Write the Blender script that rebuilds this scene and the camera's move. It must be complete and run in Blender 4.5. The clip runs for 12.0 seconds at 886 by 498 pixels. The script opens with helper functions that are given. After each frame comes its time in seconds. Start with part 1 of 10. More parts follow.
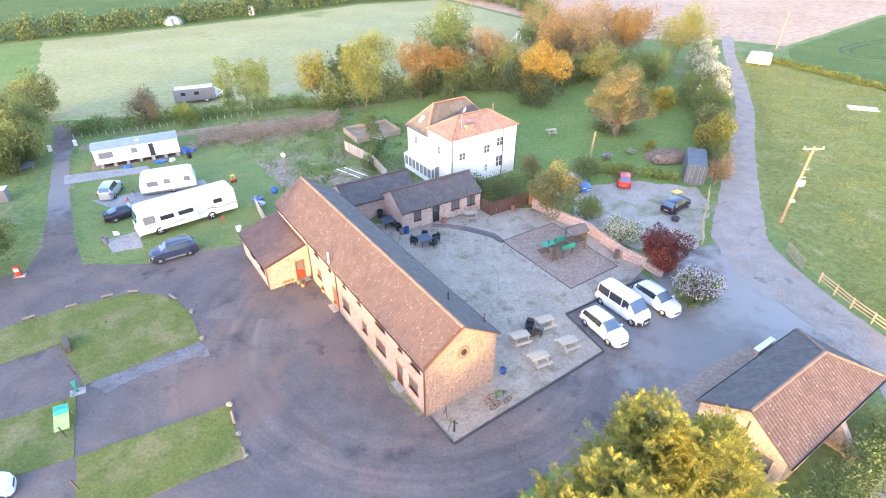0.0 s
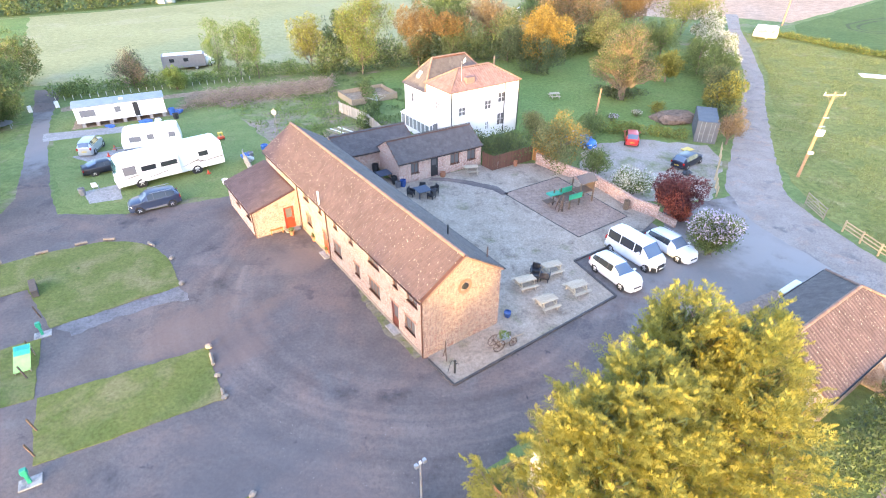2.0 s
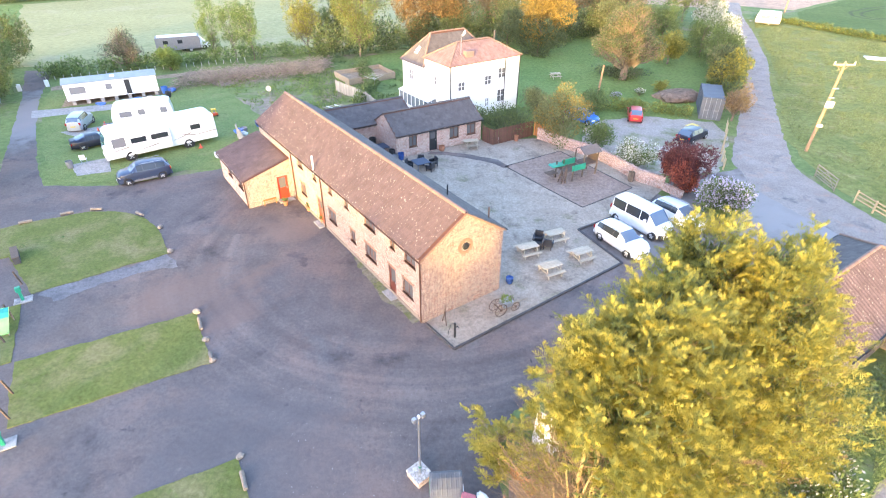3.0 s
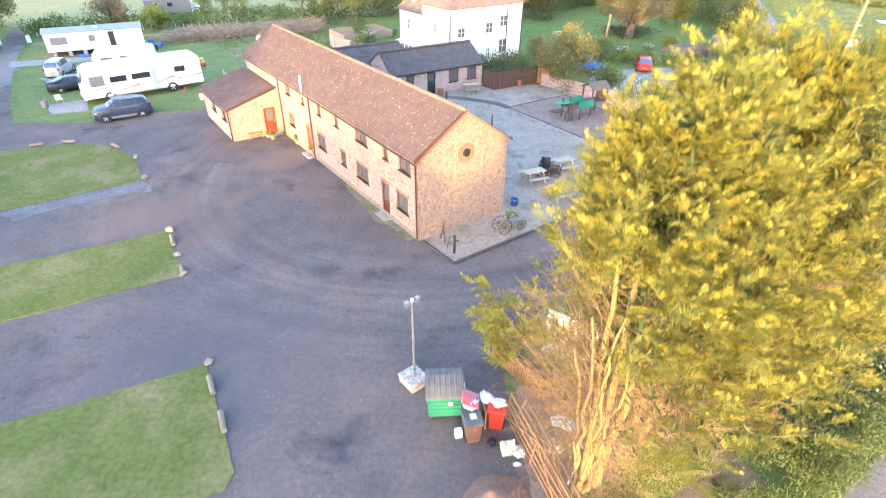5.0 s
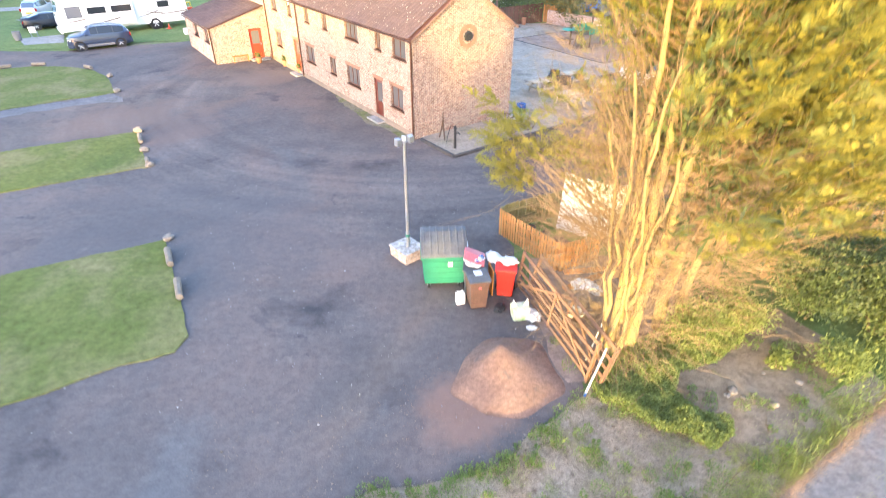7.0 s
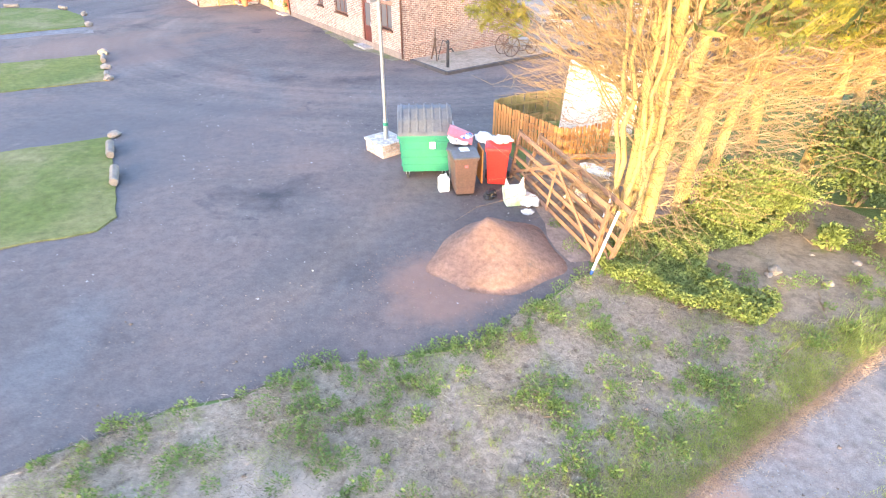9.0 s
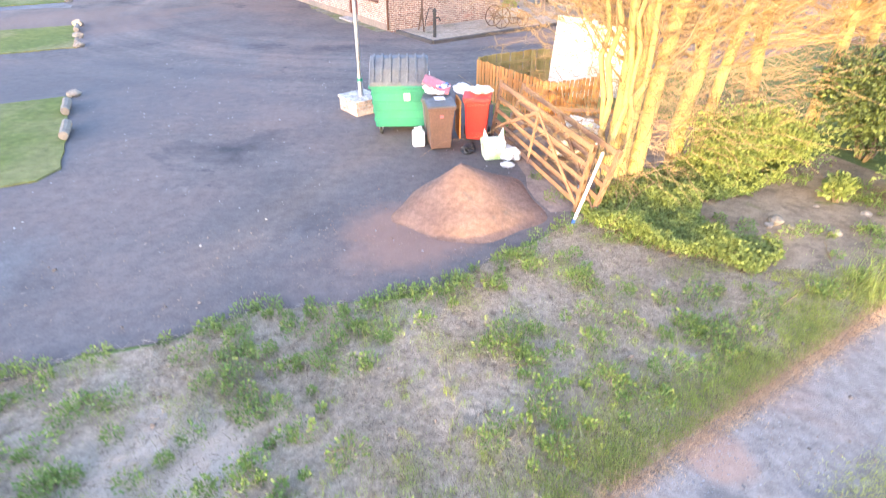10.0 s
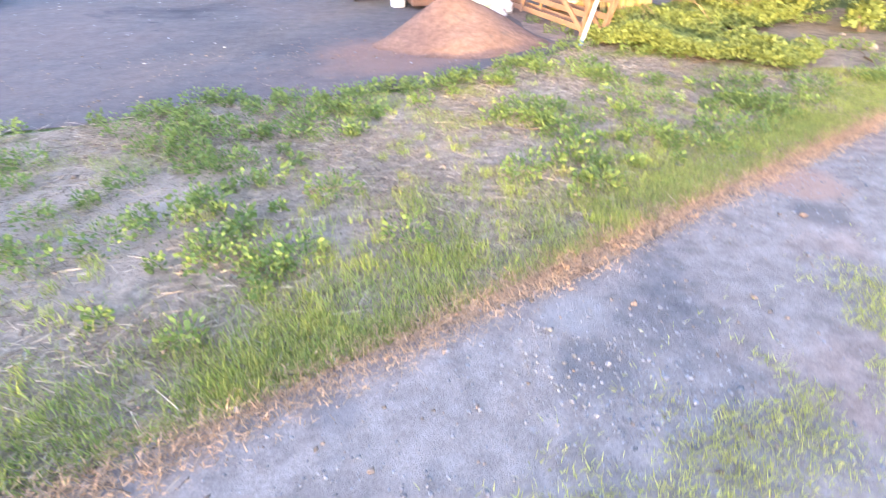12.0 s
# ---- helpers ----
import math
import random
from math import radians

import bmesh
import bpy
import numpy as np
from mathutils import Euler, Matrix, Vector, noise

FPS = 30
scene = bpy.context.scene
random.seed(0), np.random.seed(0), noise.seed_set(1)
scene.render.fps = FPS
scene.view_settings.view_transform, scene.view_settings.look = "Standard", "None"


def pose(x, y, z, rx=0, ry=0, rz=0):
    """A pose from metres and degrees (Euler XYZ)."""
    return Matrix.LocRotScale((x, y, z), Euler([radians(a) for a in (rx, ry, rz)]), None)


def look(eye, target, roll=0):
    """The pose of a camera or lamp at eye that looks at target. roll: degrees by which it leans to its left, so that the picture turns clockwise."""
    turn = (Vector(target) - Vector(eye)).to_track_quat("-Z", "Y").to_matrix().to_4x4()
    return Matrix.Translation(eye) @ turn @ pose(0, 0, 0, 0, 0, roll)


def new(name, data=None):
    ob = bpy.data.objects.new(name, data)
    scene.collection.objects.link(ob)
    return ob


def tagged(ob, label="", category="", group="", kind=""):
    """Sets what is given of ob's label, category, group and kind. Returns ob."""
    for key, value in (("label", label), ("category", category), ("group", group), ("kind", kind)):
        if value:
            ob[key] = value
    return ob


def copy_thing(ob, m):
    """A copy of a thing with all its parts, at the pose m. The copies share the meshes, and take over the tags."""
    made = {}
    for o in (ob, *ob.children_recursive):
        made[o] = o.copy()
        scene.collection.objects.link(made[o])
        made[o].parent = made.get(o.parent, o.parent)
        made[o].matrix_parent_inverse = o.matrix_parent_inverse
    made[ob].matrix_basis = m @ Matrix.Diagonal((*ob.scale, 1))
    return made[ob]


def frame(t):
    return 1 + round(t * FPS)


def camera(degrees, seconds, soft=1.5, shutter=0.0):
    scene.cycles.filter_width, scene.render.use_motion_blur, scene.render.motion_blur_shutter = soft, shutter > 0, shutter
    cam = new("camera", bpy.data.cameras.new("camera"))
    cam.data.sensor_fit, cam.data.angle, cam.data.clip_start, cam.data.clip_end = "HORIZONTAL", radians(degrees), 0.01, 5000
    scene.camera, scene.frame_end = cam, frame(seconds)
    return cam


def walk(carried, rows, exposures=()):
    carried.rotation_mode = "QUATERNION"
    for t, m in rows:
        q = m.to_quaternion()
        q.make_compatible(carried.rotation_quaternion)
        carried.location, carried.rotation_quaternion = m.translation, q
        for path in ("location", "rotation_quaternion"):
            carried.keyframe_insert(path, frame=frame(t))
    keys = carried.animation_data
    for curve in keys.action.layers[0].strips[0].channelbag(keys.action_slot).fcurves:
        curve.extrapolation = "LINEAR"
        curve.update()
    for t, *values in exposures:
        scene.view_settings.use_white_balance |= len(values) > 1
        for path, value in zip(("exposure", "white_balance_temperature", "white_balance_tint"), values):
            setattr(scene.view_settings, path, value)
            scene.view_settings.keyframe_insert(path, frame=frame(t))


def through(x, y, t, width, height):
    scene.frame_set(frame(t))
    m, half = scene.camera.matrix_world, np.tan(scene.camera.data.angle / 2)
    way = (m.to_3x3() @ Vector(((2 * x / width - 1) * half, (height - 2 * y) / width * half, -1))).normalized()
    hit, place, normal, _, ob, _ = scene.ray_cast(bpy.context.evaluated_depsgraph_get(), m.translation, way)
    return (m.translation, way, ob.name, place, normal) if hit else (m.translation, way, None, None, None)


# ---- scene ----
cam = camera(79.3, 12.0, soft=1.0, shutter=0.7)
METRES, EYE, TILT, LEAN, TURN = 28.32, 29.62, -32.8, 0.0, 0.0
ROWS = [
    (0.0, 0.0, 0.0, 0.0, 0.0, 0.0, -0.0),
    (0.5, -0.0001, 0.0279, -0.0396, -0.05, -0.01, -0.01),
    (1.0, -0.0007, 0.0562, -0.0799, -0.1, -0.02, -0.02),
    (1.5, -0.0027, 0.0839, -0.121, -0.15, -0.03, -0.05),
    (2.0, -0.0033, 0.1129, -0.1639, -0.23, 0.0, -0.03),
    (2.5, -0.0045, 0.1401, -0.2072, -0.31, 0.0, -0.01),
    (4.5, -0.0045, 0.247, -0.3796, -0.46, 0.08, -0.03),
    (5.0, -0.002, 0.2744, -0.4246, -0.45, 0.12, -0.05),
    (5.5, -0.0002, 0.3017, -0.4671, -0.42, 0.08, 0.04),
    (6.0, 0.0011, 0.3295, -0.509, -0.37, 0.04, 0.11),
    (6.5, 0.0007, 0.3556, -0.5529, -0.36, 0.04, 0.11),
    (7.0, 0.0018, 0.3822, -0.5958, -0.31, 0.04, 0.11),
    (7.5, 0.0029, 0.4095, -0.6395, -0.29, 0.06, 0.11),
    (9.5, 0.0344, 0.4817, -0.7121, 0.31, -0.05, -0.32),
    (10, 0.0434, 0.4987, -0.7316, 0.23, 0.03, -0.40),
    (10.5, 0.0442, 0.5121, -0.7567, 0.25, -0.25, -0.29),
    (11, 0.0399, 0.5231, -0.7813, 0.22, -0.43, -0.38),
    (11.5, 0.0349, 0.5349, -0.8041, 0.06, -0.62, -0.44),
    (12, 0.0324, 0.5403, -0.8165, -2.58, -0.76, 1.46),
]
EXPOSURES = [(0.0, 1.99, 6350, 27), (4.5, 2.05, 6350, 23), (7.0, 2.06, 6350, 22), (9.5, 2.27, 6200, 24), (12.0, 2.27, 6120, 30)]
walk(cam, [(t, pose(0, 0, EYE, TILT, LEAN, TURN) @ pose(METRES * x, METRES * y, METRES * z, 90 + pitch, roll, yaw)) for t, x, y, z, yaw, pitch, roll in ROWS], EXPOSURES)

# ---- sky and sun: a low evening sun behind the camera ----
SUN_ELEVATION, SUN_AZIMUTH = radians(3.2), radians(203.0)  # azimuth clockwise from +y
world = bpy.data.worlds.new("evening_sky")
scene.world = world
world.use_nodes = True
wn = world.node_tree.nodes
sky = wn.new("ShaderNodeTexSky")
sky.sky_type, sky.sun_disc = "NISHITA", False
sky.sun_elevation, sky.sun_rotation = radians(6.0), SUN_AZIMUTH
sky.air_density, sky.dust_density, sky.ozone_density = 1.0, 1.5, 1.9
wn["Background"].inputs["Strength"].default_value = 0.5
world.node_tree.links.new(sky.outputs[0], wn["Background"].inputs["Color"])
sun = new("sun", bpy.data.lights.new("sun", "SUN"))
sun.data.energy, sun.data.angle, sun.data.color = 2.9, radians(0.6), (1.0, 0.76, 0.21)
sun_from = Vector((math.sin(SUN_AZIMUTH) * math.cos(SUN_ELEVATION), math.cos(SUN_AZIMUTH) * math.cos(SUN_ELEVATION), math.sin(SUN_ELEVATION)))
sun.matrix_world = look(tuple(sun_from * 300), (0, 0, 0))


# ---- small tools for meshes ----
def mesh_of(name, verts, faces, material=None, smooth=False):
    me = bpy.data.meshes.new(name)
    me.from_pydata([tuple(v) for v in verts], [], [tuple(f) for f in faces])
    me.validate()
    if material:
        me.materials.append(material)
    if smooth:
        me.polygons.foreach_set("use_smooth", [True] * len(me.polygons))
    me.update()
    return me


def part(name, bm, material, parent=None, label="", smooth=False):
    """Links a bmesh, or (verts, faces), as one mesh object under a thing or a part."""
    if isinstance(bm, tuple):
        me = mesh_of(name, bm[0], bm[1], material, smooth)
    else:
        me = bpy.data.meshes.new(name)
        bm.normal_update()
        bm.to_mesh(me)
        bm.free()
        me.materials.append(material)
        if smooth:
            me.polygons.foreach_set("use_smooth", [True] * len(me.polygons))
    ob = new(name, me)
    ob.parent = parent
    if label:
        tagged(ob, label)
    return ob


def thing(name, m, label, category, group="", kind=""):
    ob = new(name)
    ob.empty_display_size = 0.2
    ob.matrix_world = m
    return tagged(ob, label, category, group, kind)


def share(name, source, parent, m, label=""):
    """Another object on the mesh of source."""
    ob = new(name, source.data)
    ob.parent = parent
    ob.matrix_basis = m
    if label:
        tagged(ob, label)
    return ob


def add_box(bm, x0, x1, y0, y1, z0, z1, bevel=0.0, m=None):
    g = bmesh.ops.create_cube(bm, size=1.0)
    vs = g["verts"]
    bmesh.ops.scale(bm, vec=(abs(x1 - x0), abs(y1 - y0), abs(z1 - z0)), verts=vs)
    bmesh.ops.translate(bm, vec=((x0 + x1) / 2, (y0 + y1) / 2, (z0 + z1) / 2), verts=vs)
    if bevel > 0:
        es = list({e for v in vs for e in v.link_edges})
        r = bmesh.ops.bevel(bm, geom=es, offset=bevel, segments=2, affect="EDGES", profile=0.5, clamp_overlap=True)
        vs = list({v for f in r["faces"] for v in f.verts} | {v for v in vs if v.is_valid})
    if m is not None:
        bmesh.ops.transform(bm, matrix=m, verts=vs)
    return vs


def box(x0, x1, y0, y1, z0, z1, bevel=0.0, m=None):
    bm = bmesh.new()
    add_box(bm, x0, x1, y0, y1, z0, z1, bevel, m)
    return bm


def add_cyl(bm, p, q, r0, r1=None, n=12):
    """A tapered rod from p to q."""
    p, q = Vector(p), Vector(q)
    d = q - p
    g = bmesh.ops.create_cone(bm, cap_ends=True, cap_tris=False, segments=n, radius1=r0, radius2=r0 if r1 is None else r1, depth=d.length)
    m = Matrix.Translation((p + q) / 2) @ d.to_track_quat("Z", "Y").to_matrix().to_4x4()
    bmesh.ops.transform(bm, matrix=m, verts=g["verts"])
    return g["verts"]


def cyl(p, q, r0, r1=None, n=12):
    bm = bmesh.new()
    add_cyl(bm, p, q, r0, r1, n)
    return bm


def beam(p, q, w, h, bevel=0.004):
    """A sawn bar of width w and height h from p to q."""
    p, q = Vector(p), Vector(q)
    d = q - p
    turn = d.to_track_quat("X", "Z").to_matrix().to_4x4()
    return box(-d.length / 2, d.length / 2, -w / 2, w / 2, -h / 2, h / 2, bevel, Matrix.Translation((p + q) / 2) @ turn)


def prism(outline, y0, y1, bevel=0.0):
    """A solid from an outline in x, z drawn out along y."""
    bm = bmesh.new()
    a = [bm.verts.new((x, y0, z)) for x, z in outline]
    b = [bm.verts.new((x, y1, z)) for x, z in outline]
    n = len(outline)
    bm.faces.new(a)
    bm.faces.new(b[::-1])
    for i in range(n):
        bm.faces.new((a[i], b[i], b[(i + 1) % n], a[(i + 1) % n]))
    bmesh.ops.recalc_face_normals(bm, faces=bm.faces)
    if bevel > 0:
        bmesh.ops.bevel(bm, geom=list(bm.edges), offset=bevel, segments=3, affect="EDGES", profile=0.5, clamp_overlap=True)
    return bm


def tubes(paths, sides=5):
    """Many thin limbs: each path is a list of (point, radius). Returns verts, faces."""
    verts, faces = [], []
    for path in paths:
        base = len(verts)
        n = len(path)
        for k, (p, r) in enumerate(path):
            a = Vector(path[max(k - 1, 0)][0])
            b = Vector(path[min(k + 1, n - 1)][0])
            d = (b - a)
            d = d.normalized() if d.length > 1e-6 else Vector((0, 0, 1))
            s = d.cross(Vector((0.31, 0.95, 0.05)))
            s = s.normalized() if s.length > 1e-3 else Vector((1, 0, 0))
            c = d.cross(s)
            for j in range(sides):
                an = 2 * math.pi * j / sides
                verts.append(Vector(p) + (s * math.cos(an) + c * math.sin(an)) * r)
        for k in range(n - 1):
            for j in range(sides):
                a, b = base + k * sides + j, base + k * sides + (j + 1) % sides
                faces.append((a, b, b + sides, a + sides))
    return verts, faces


def bent(p, q, r0, r1, n=5, wobble=0.1, rng=random, sag=0.0):
    """A crooked limb from p to q."""
    p, q = Vector(p), Vector(q)
    out = []
    L = (q - p).length
    for i in range(n + 1):
        f = i / n
        w = Vector((rng.uniform(-1, 1), rng.uniform(-1, 1), rng.uniform(-1, 1))) * wobble * L * (0 if i == 0 else 1) * 0.5
        out.append((p.lerp(q, f) + w + Vector((0, 0, sag * math.sin(f * math.pi))), r0 + (r1 - r0) * f))
    return out


# ---- materials ----
def ramp(nt, fac, stops):
    r = nt.nodes.new("ShaderNodeValToRGB")
    els = r.color_ramp.elements
    while len(els) < len(stops):
        els.new(0.5)
    for e, (p, c) in zip(els, stops):
        e.position, e.color = p, (*c, 1)
    nt.links.new(fac, r.inputs["Fac"])
    return r.outputs["Color"]


def mixed(nt, fac, a, b, kind="MIX"):
    m = nt.nodes.new("ShaderNodeMix")
    m.data_type, m.blend_type = "RGBA", kind
    for socket, value in ((m.inputs[0], fac), (m.inputs[6], a), (m.inputs[7], b)):
        if isinstance(value, (int, float)):
            socket.default_value = value
        elif isinstance(value, tuple):
            socket.default_value = (*value, 1)
        else:
            nt.links.new(value, socket)
    return m.outputs[2]


def noise_of(nt, scale, detail=4.0, rough=0.55, vector=None, distortion=0.0):
    n = nt.nodes.new("ShaderNodeTexNoise")
    n.inputs["Scale"].default_value, n.inputs["Detail"].default_value, n.inputs["Roughness"].default_value = scale, detail, rough
    n.inputs["Distortion"].default_value = distortion
    nt.links.new(vector or coords(nt), n.inputs["Vector"])
    return n.outputs["Fac"]


def coords(nt):
    for n in nt.nodes:
        if n.name == "place":
            return n.outputs["Object"]
    n = nt.nodes.new("ShaderNodeTexCoord")
    n.name = "place"
    return n.outputs["Object"]


def stretched(nt, x, y, z):
    m = nt.nodes.new("ShaderNodeMapping")
    m.inputs["Scale"].default_value = (x, y, z)
    nt.links.new(coords(nt), m.inputs["Vector"])
    return m.outputs["Vector"]


def start_material(name, rough=0.8, metal=0.0):
    m = bpy.data.materials.new(name)
    m.use_nodes = True
    nt = m.node_tree
    b = nt.nodes["Principled BSDF"]
    b.inputs["Roughness"].default_value, b.inputs["Metallic"].default_value = rough, metal
    return m, nt, b


def bumped(nt, b, height, strength, distance=0.02):
    n = nt.nodes.new("ShaderNodeBump")
    n.inputs["Strength"].default_value, n.inputs["Distance"].default_value = strength, distance
    nt.links.new(height, n.inputs["Height"])
    nt.links.new(n.outputs["Normal"], b.inputs["Normal"])


def mat(name, colour, other=None, scale=1.5, fine=30.0, rough=0.8, metal=0.0, bump=0.3, depth=0.01, grain=0.25, island=0.0, each=0.0, coat=0.0, stretch=None, light_through=0.0):
    """A surface of two colours at a large scale, a grain at a small one, and fine relief. island, each: spread of brightness piece by piece."""
    m, nt, b = start_material(name, rough, metal)
    other = other or tuple(c * 0.75 for c in colour)
    v = stretched(nt, *stretch) if stretch else None
    big = noise_of(nt, scale, 5, 0.6, v)
    c = ramp(nt, big, [(0.33, other), (0.67, colour)])
    small = noise_of(nt, fine, 3, 0.6, v)
    c = mixed(nt, grain, c, ramp(nt, small, [(0.3, (0.35, 0.35, 0.35)), (0.7, (1.5, 1.5, 1.5))]), "MULTIPLY")
    for amount, node, out in ((island, "ShaderNodeNewGeometry", "Random Per Island"), (each, "ShaderNodeObjectInfo", "Random")):
        if amount:
            g = nt.nodes.new(node)
            c = mixed(nt, 1.0, c, ramp(nt, g.outputs[out], [(0.0, (1 - amount,) * 3), (1.0, (1 + amount,) * 3)]), "MULTIPLY")
    nt.links.new(c, b.inputs["Base Color"])
    if coat:
        b.inputs["Coat Weight"].default_value, b.inputs["Coat Roughness"].default_value = coat, 0.08
    if light_through:
        b.inputs["Subsurface Weight"].default_value = 0.0
        t = nt.nodes.new("ShaderNodeBsdfTranslucent")
        nt.links.new(c, t.inputs["Color"])
        mx = nt.nodes.new("ShaderNodeMixShader")
        mx.inputs[0].default_value = light_through
        nt.links.new(b.outputs[0], mx.inputs[1])
        nt.links.new(t.outputs[0], mx.inputs[2])
        nt.links.new(mx.outputs[0], nt.nodes["Material Output"].inputs["Surface"])
    if bump:
        bumped(nt, b, small, bump, depth)
    return m


def brick_mat(name, a, b_, mortar, patch=None, patch_amount=0.45, w=0.225, h=0.078, bump=0.8):
    """Brickwork with worn, pale and stained patches; the wall's mesh has its length along x or y and its height along z."""
    m, nt, b = start_material(name, 0.88)
    sep = nt.nodes.new("ShaderNodeSeparateXYZ")
    nt.links.new(coords(nt), sep.inputs[0])
    add = nt.nodes.new("ShaderNodeMath")
    nt.links.new(sep.outputs[0], add.inputs[0])
    nt.links.new(sep.outputs[1], add.inputs[1])
    com = nt.nodes.new("ShaderNodeCombineXYZ")
    nt.links.new(add.outputs[0], com.inputs[0])
    nt.links.new(sep.outputs[2], com.inputs[1])
    br = nt.nodes.new("ShaderNodeTexBrick")
    br.inputs["Scale"].default_value = 1.0
    br.inputs["Brick Width"].default_value, br.inputs["Row Height"].default_value, br.inputs["Mortar Size"].default_value = w, h, 0.014
    br.inputs["Mortar Smooth"].default_value = 0.3
    br.inputs["Color1"].default_value, br.inputs["Color2"].default_value, br.inputs["Mortar"].default_value = (*a, 1), (*b_, 1), (*mortar, 1)
    nt.links.new(com.outputs[0], br.inputs["Vector"])
    c = br.outputs["Color"]
    c = mixed(nt, 0.95, c, ramp(nt, noise_of(nt, 3.6, 9, 0.85), [(0.38, (0.5, 0.46, 0.45)), (0.5, (1.0, 1.0, 1.0)), (0.64, (1.32, 1.3, 1.26))]), "MULTIPLY")
    if patch:
        f = ramp(nt, noise_of(nt, 0.55, 9, 0.72), [(patch_amount, (0, 0, 0)), (patch_amount + 0.1, (1, 1, 1))])
        c = mixed(nt, f, c, mixed(nt, 0.4, c, patch))
        red = ramp(nt, noise_of(nt, 0.8, 8, 0.7, stretched(nt, 1.0, 1.0, 2.2)), [(0.56, (0, 0, 0)), (0.66, (1, 1, 1))])
        c = mixed(nt, red, c, mixed(nt, 0.5, c, (0.34, 0.15, 0.11)))
    c = mixed(nt, 0.45, c, ramp(nt, noise_of(nt, 7.0, 6, 0.75), [(0.33, (0.5, 0.5, 0.5)), (0.67, (1.4, 1.4, 1.4))]), "MULTIPLY")
    nt.links.new(c, b.inputs["Base Color"])
    inv = nt.nodes.new("ShaderNodeMath")
    inv.operation = "SUBTRACT"
    inv.inputs[0].default_value = 1.0
    nt.links.new(br.outputs["Fac"], inv.inputs[1])
    bumped(nt, b, inv.outputs[0], bump, 0.01)
    return m


def glass_mat(name, tint=(0.03, 0.035, 0.04)):
    """Dark glazing of a car or of a small window: a mirror over a dark inside."""
    m, nt, b = start_material(name, 0.06)
    b.inputs["Base Color"].default_value = (*tint, 1)
    b.inputs["Specular IOR Level"].default_value = 0.7
    bumped(nt, b, noise_of(nt, 1.2, 2), 0.03, 0.02)
    return m


def ground_mix(name, layers, rough=0.95, bump=0.5, depth=0.03, fine=40.0, middle=0.5):
    """A ground of several colours. Each further layer: colour, noise scale, where it begins, how soft."""
    m, nt, b = start_material(name, rough)
    b.inputs["Specular IOR Level"].default_value = 0.15
    (first, second, scale), *rest = layers
    c = ramp(nt, noise_of(nt, scale, 6, 0.6), [(0.35, first), (0.65, second)])
    for k, (colour, sc, at, soft) in enumerate(rest):
        shift = nt.nodes.new("ShaderNodeMapping")
        shift.inputs["Location"].default_value = (13.7 * (k + 1), 5.1 * (k + 1), 0)
        nt.links.new(coords(nt), shift.inputs["Vector"])
        f = ramp(nt, noise_of(nt, sc, 7, 0.62, shift.outputs["Vector"], 0.4), [(at, (0, 0, 0)), (at + soft, (1, 1, 1))])
        c = mixed(nt, f, c, colour)
    mid = noise_of(nt, fine * 0.11, 9, 0.78)
    c = mixed(nt, middle, c, ramp(nt, mid, [(0.36, (0.42, 0.42, 0.42)), (0.64, (1.5, 1.5, 1.5))]), "MULTIPLY")
    small = noise_of(nt, fine, 6, 0.75)
    c = mixed(nt, 0.4, c, ramp(nt, small, [(0.3, (0.45, 0.45, 0.45)), (0.7, (1.45, 1.45, 1.45))]), "MULTIPLY")
    nt.links.new(c, b.inputs["Base Color"])
    bumped(nt, b, small, bump, depth)
    return m


M_TARMAC = ground_mix("worn_tarmac", [((0.126, 0.107, 0.101), (0.166, 0.14, 0.13), 0.35), ((0.21, 0.15, 0.127), 0.16, 0.47, 0.22), ((0.075, 0.067, 0.069), 0.3, 0.58, 0.14), ((0.065, 0.058, 0.06), 0.75, 0.66, 0.07), ((0.17, 0.16, 0.157), 0.24, 0.6, 0.2), ((0.25, 0.2, 0.175), 1.6, 0.66, 0.12)], fine=40, bump=0.35, middle=0.3)


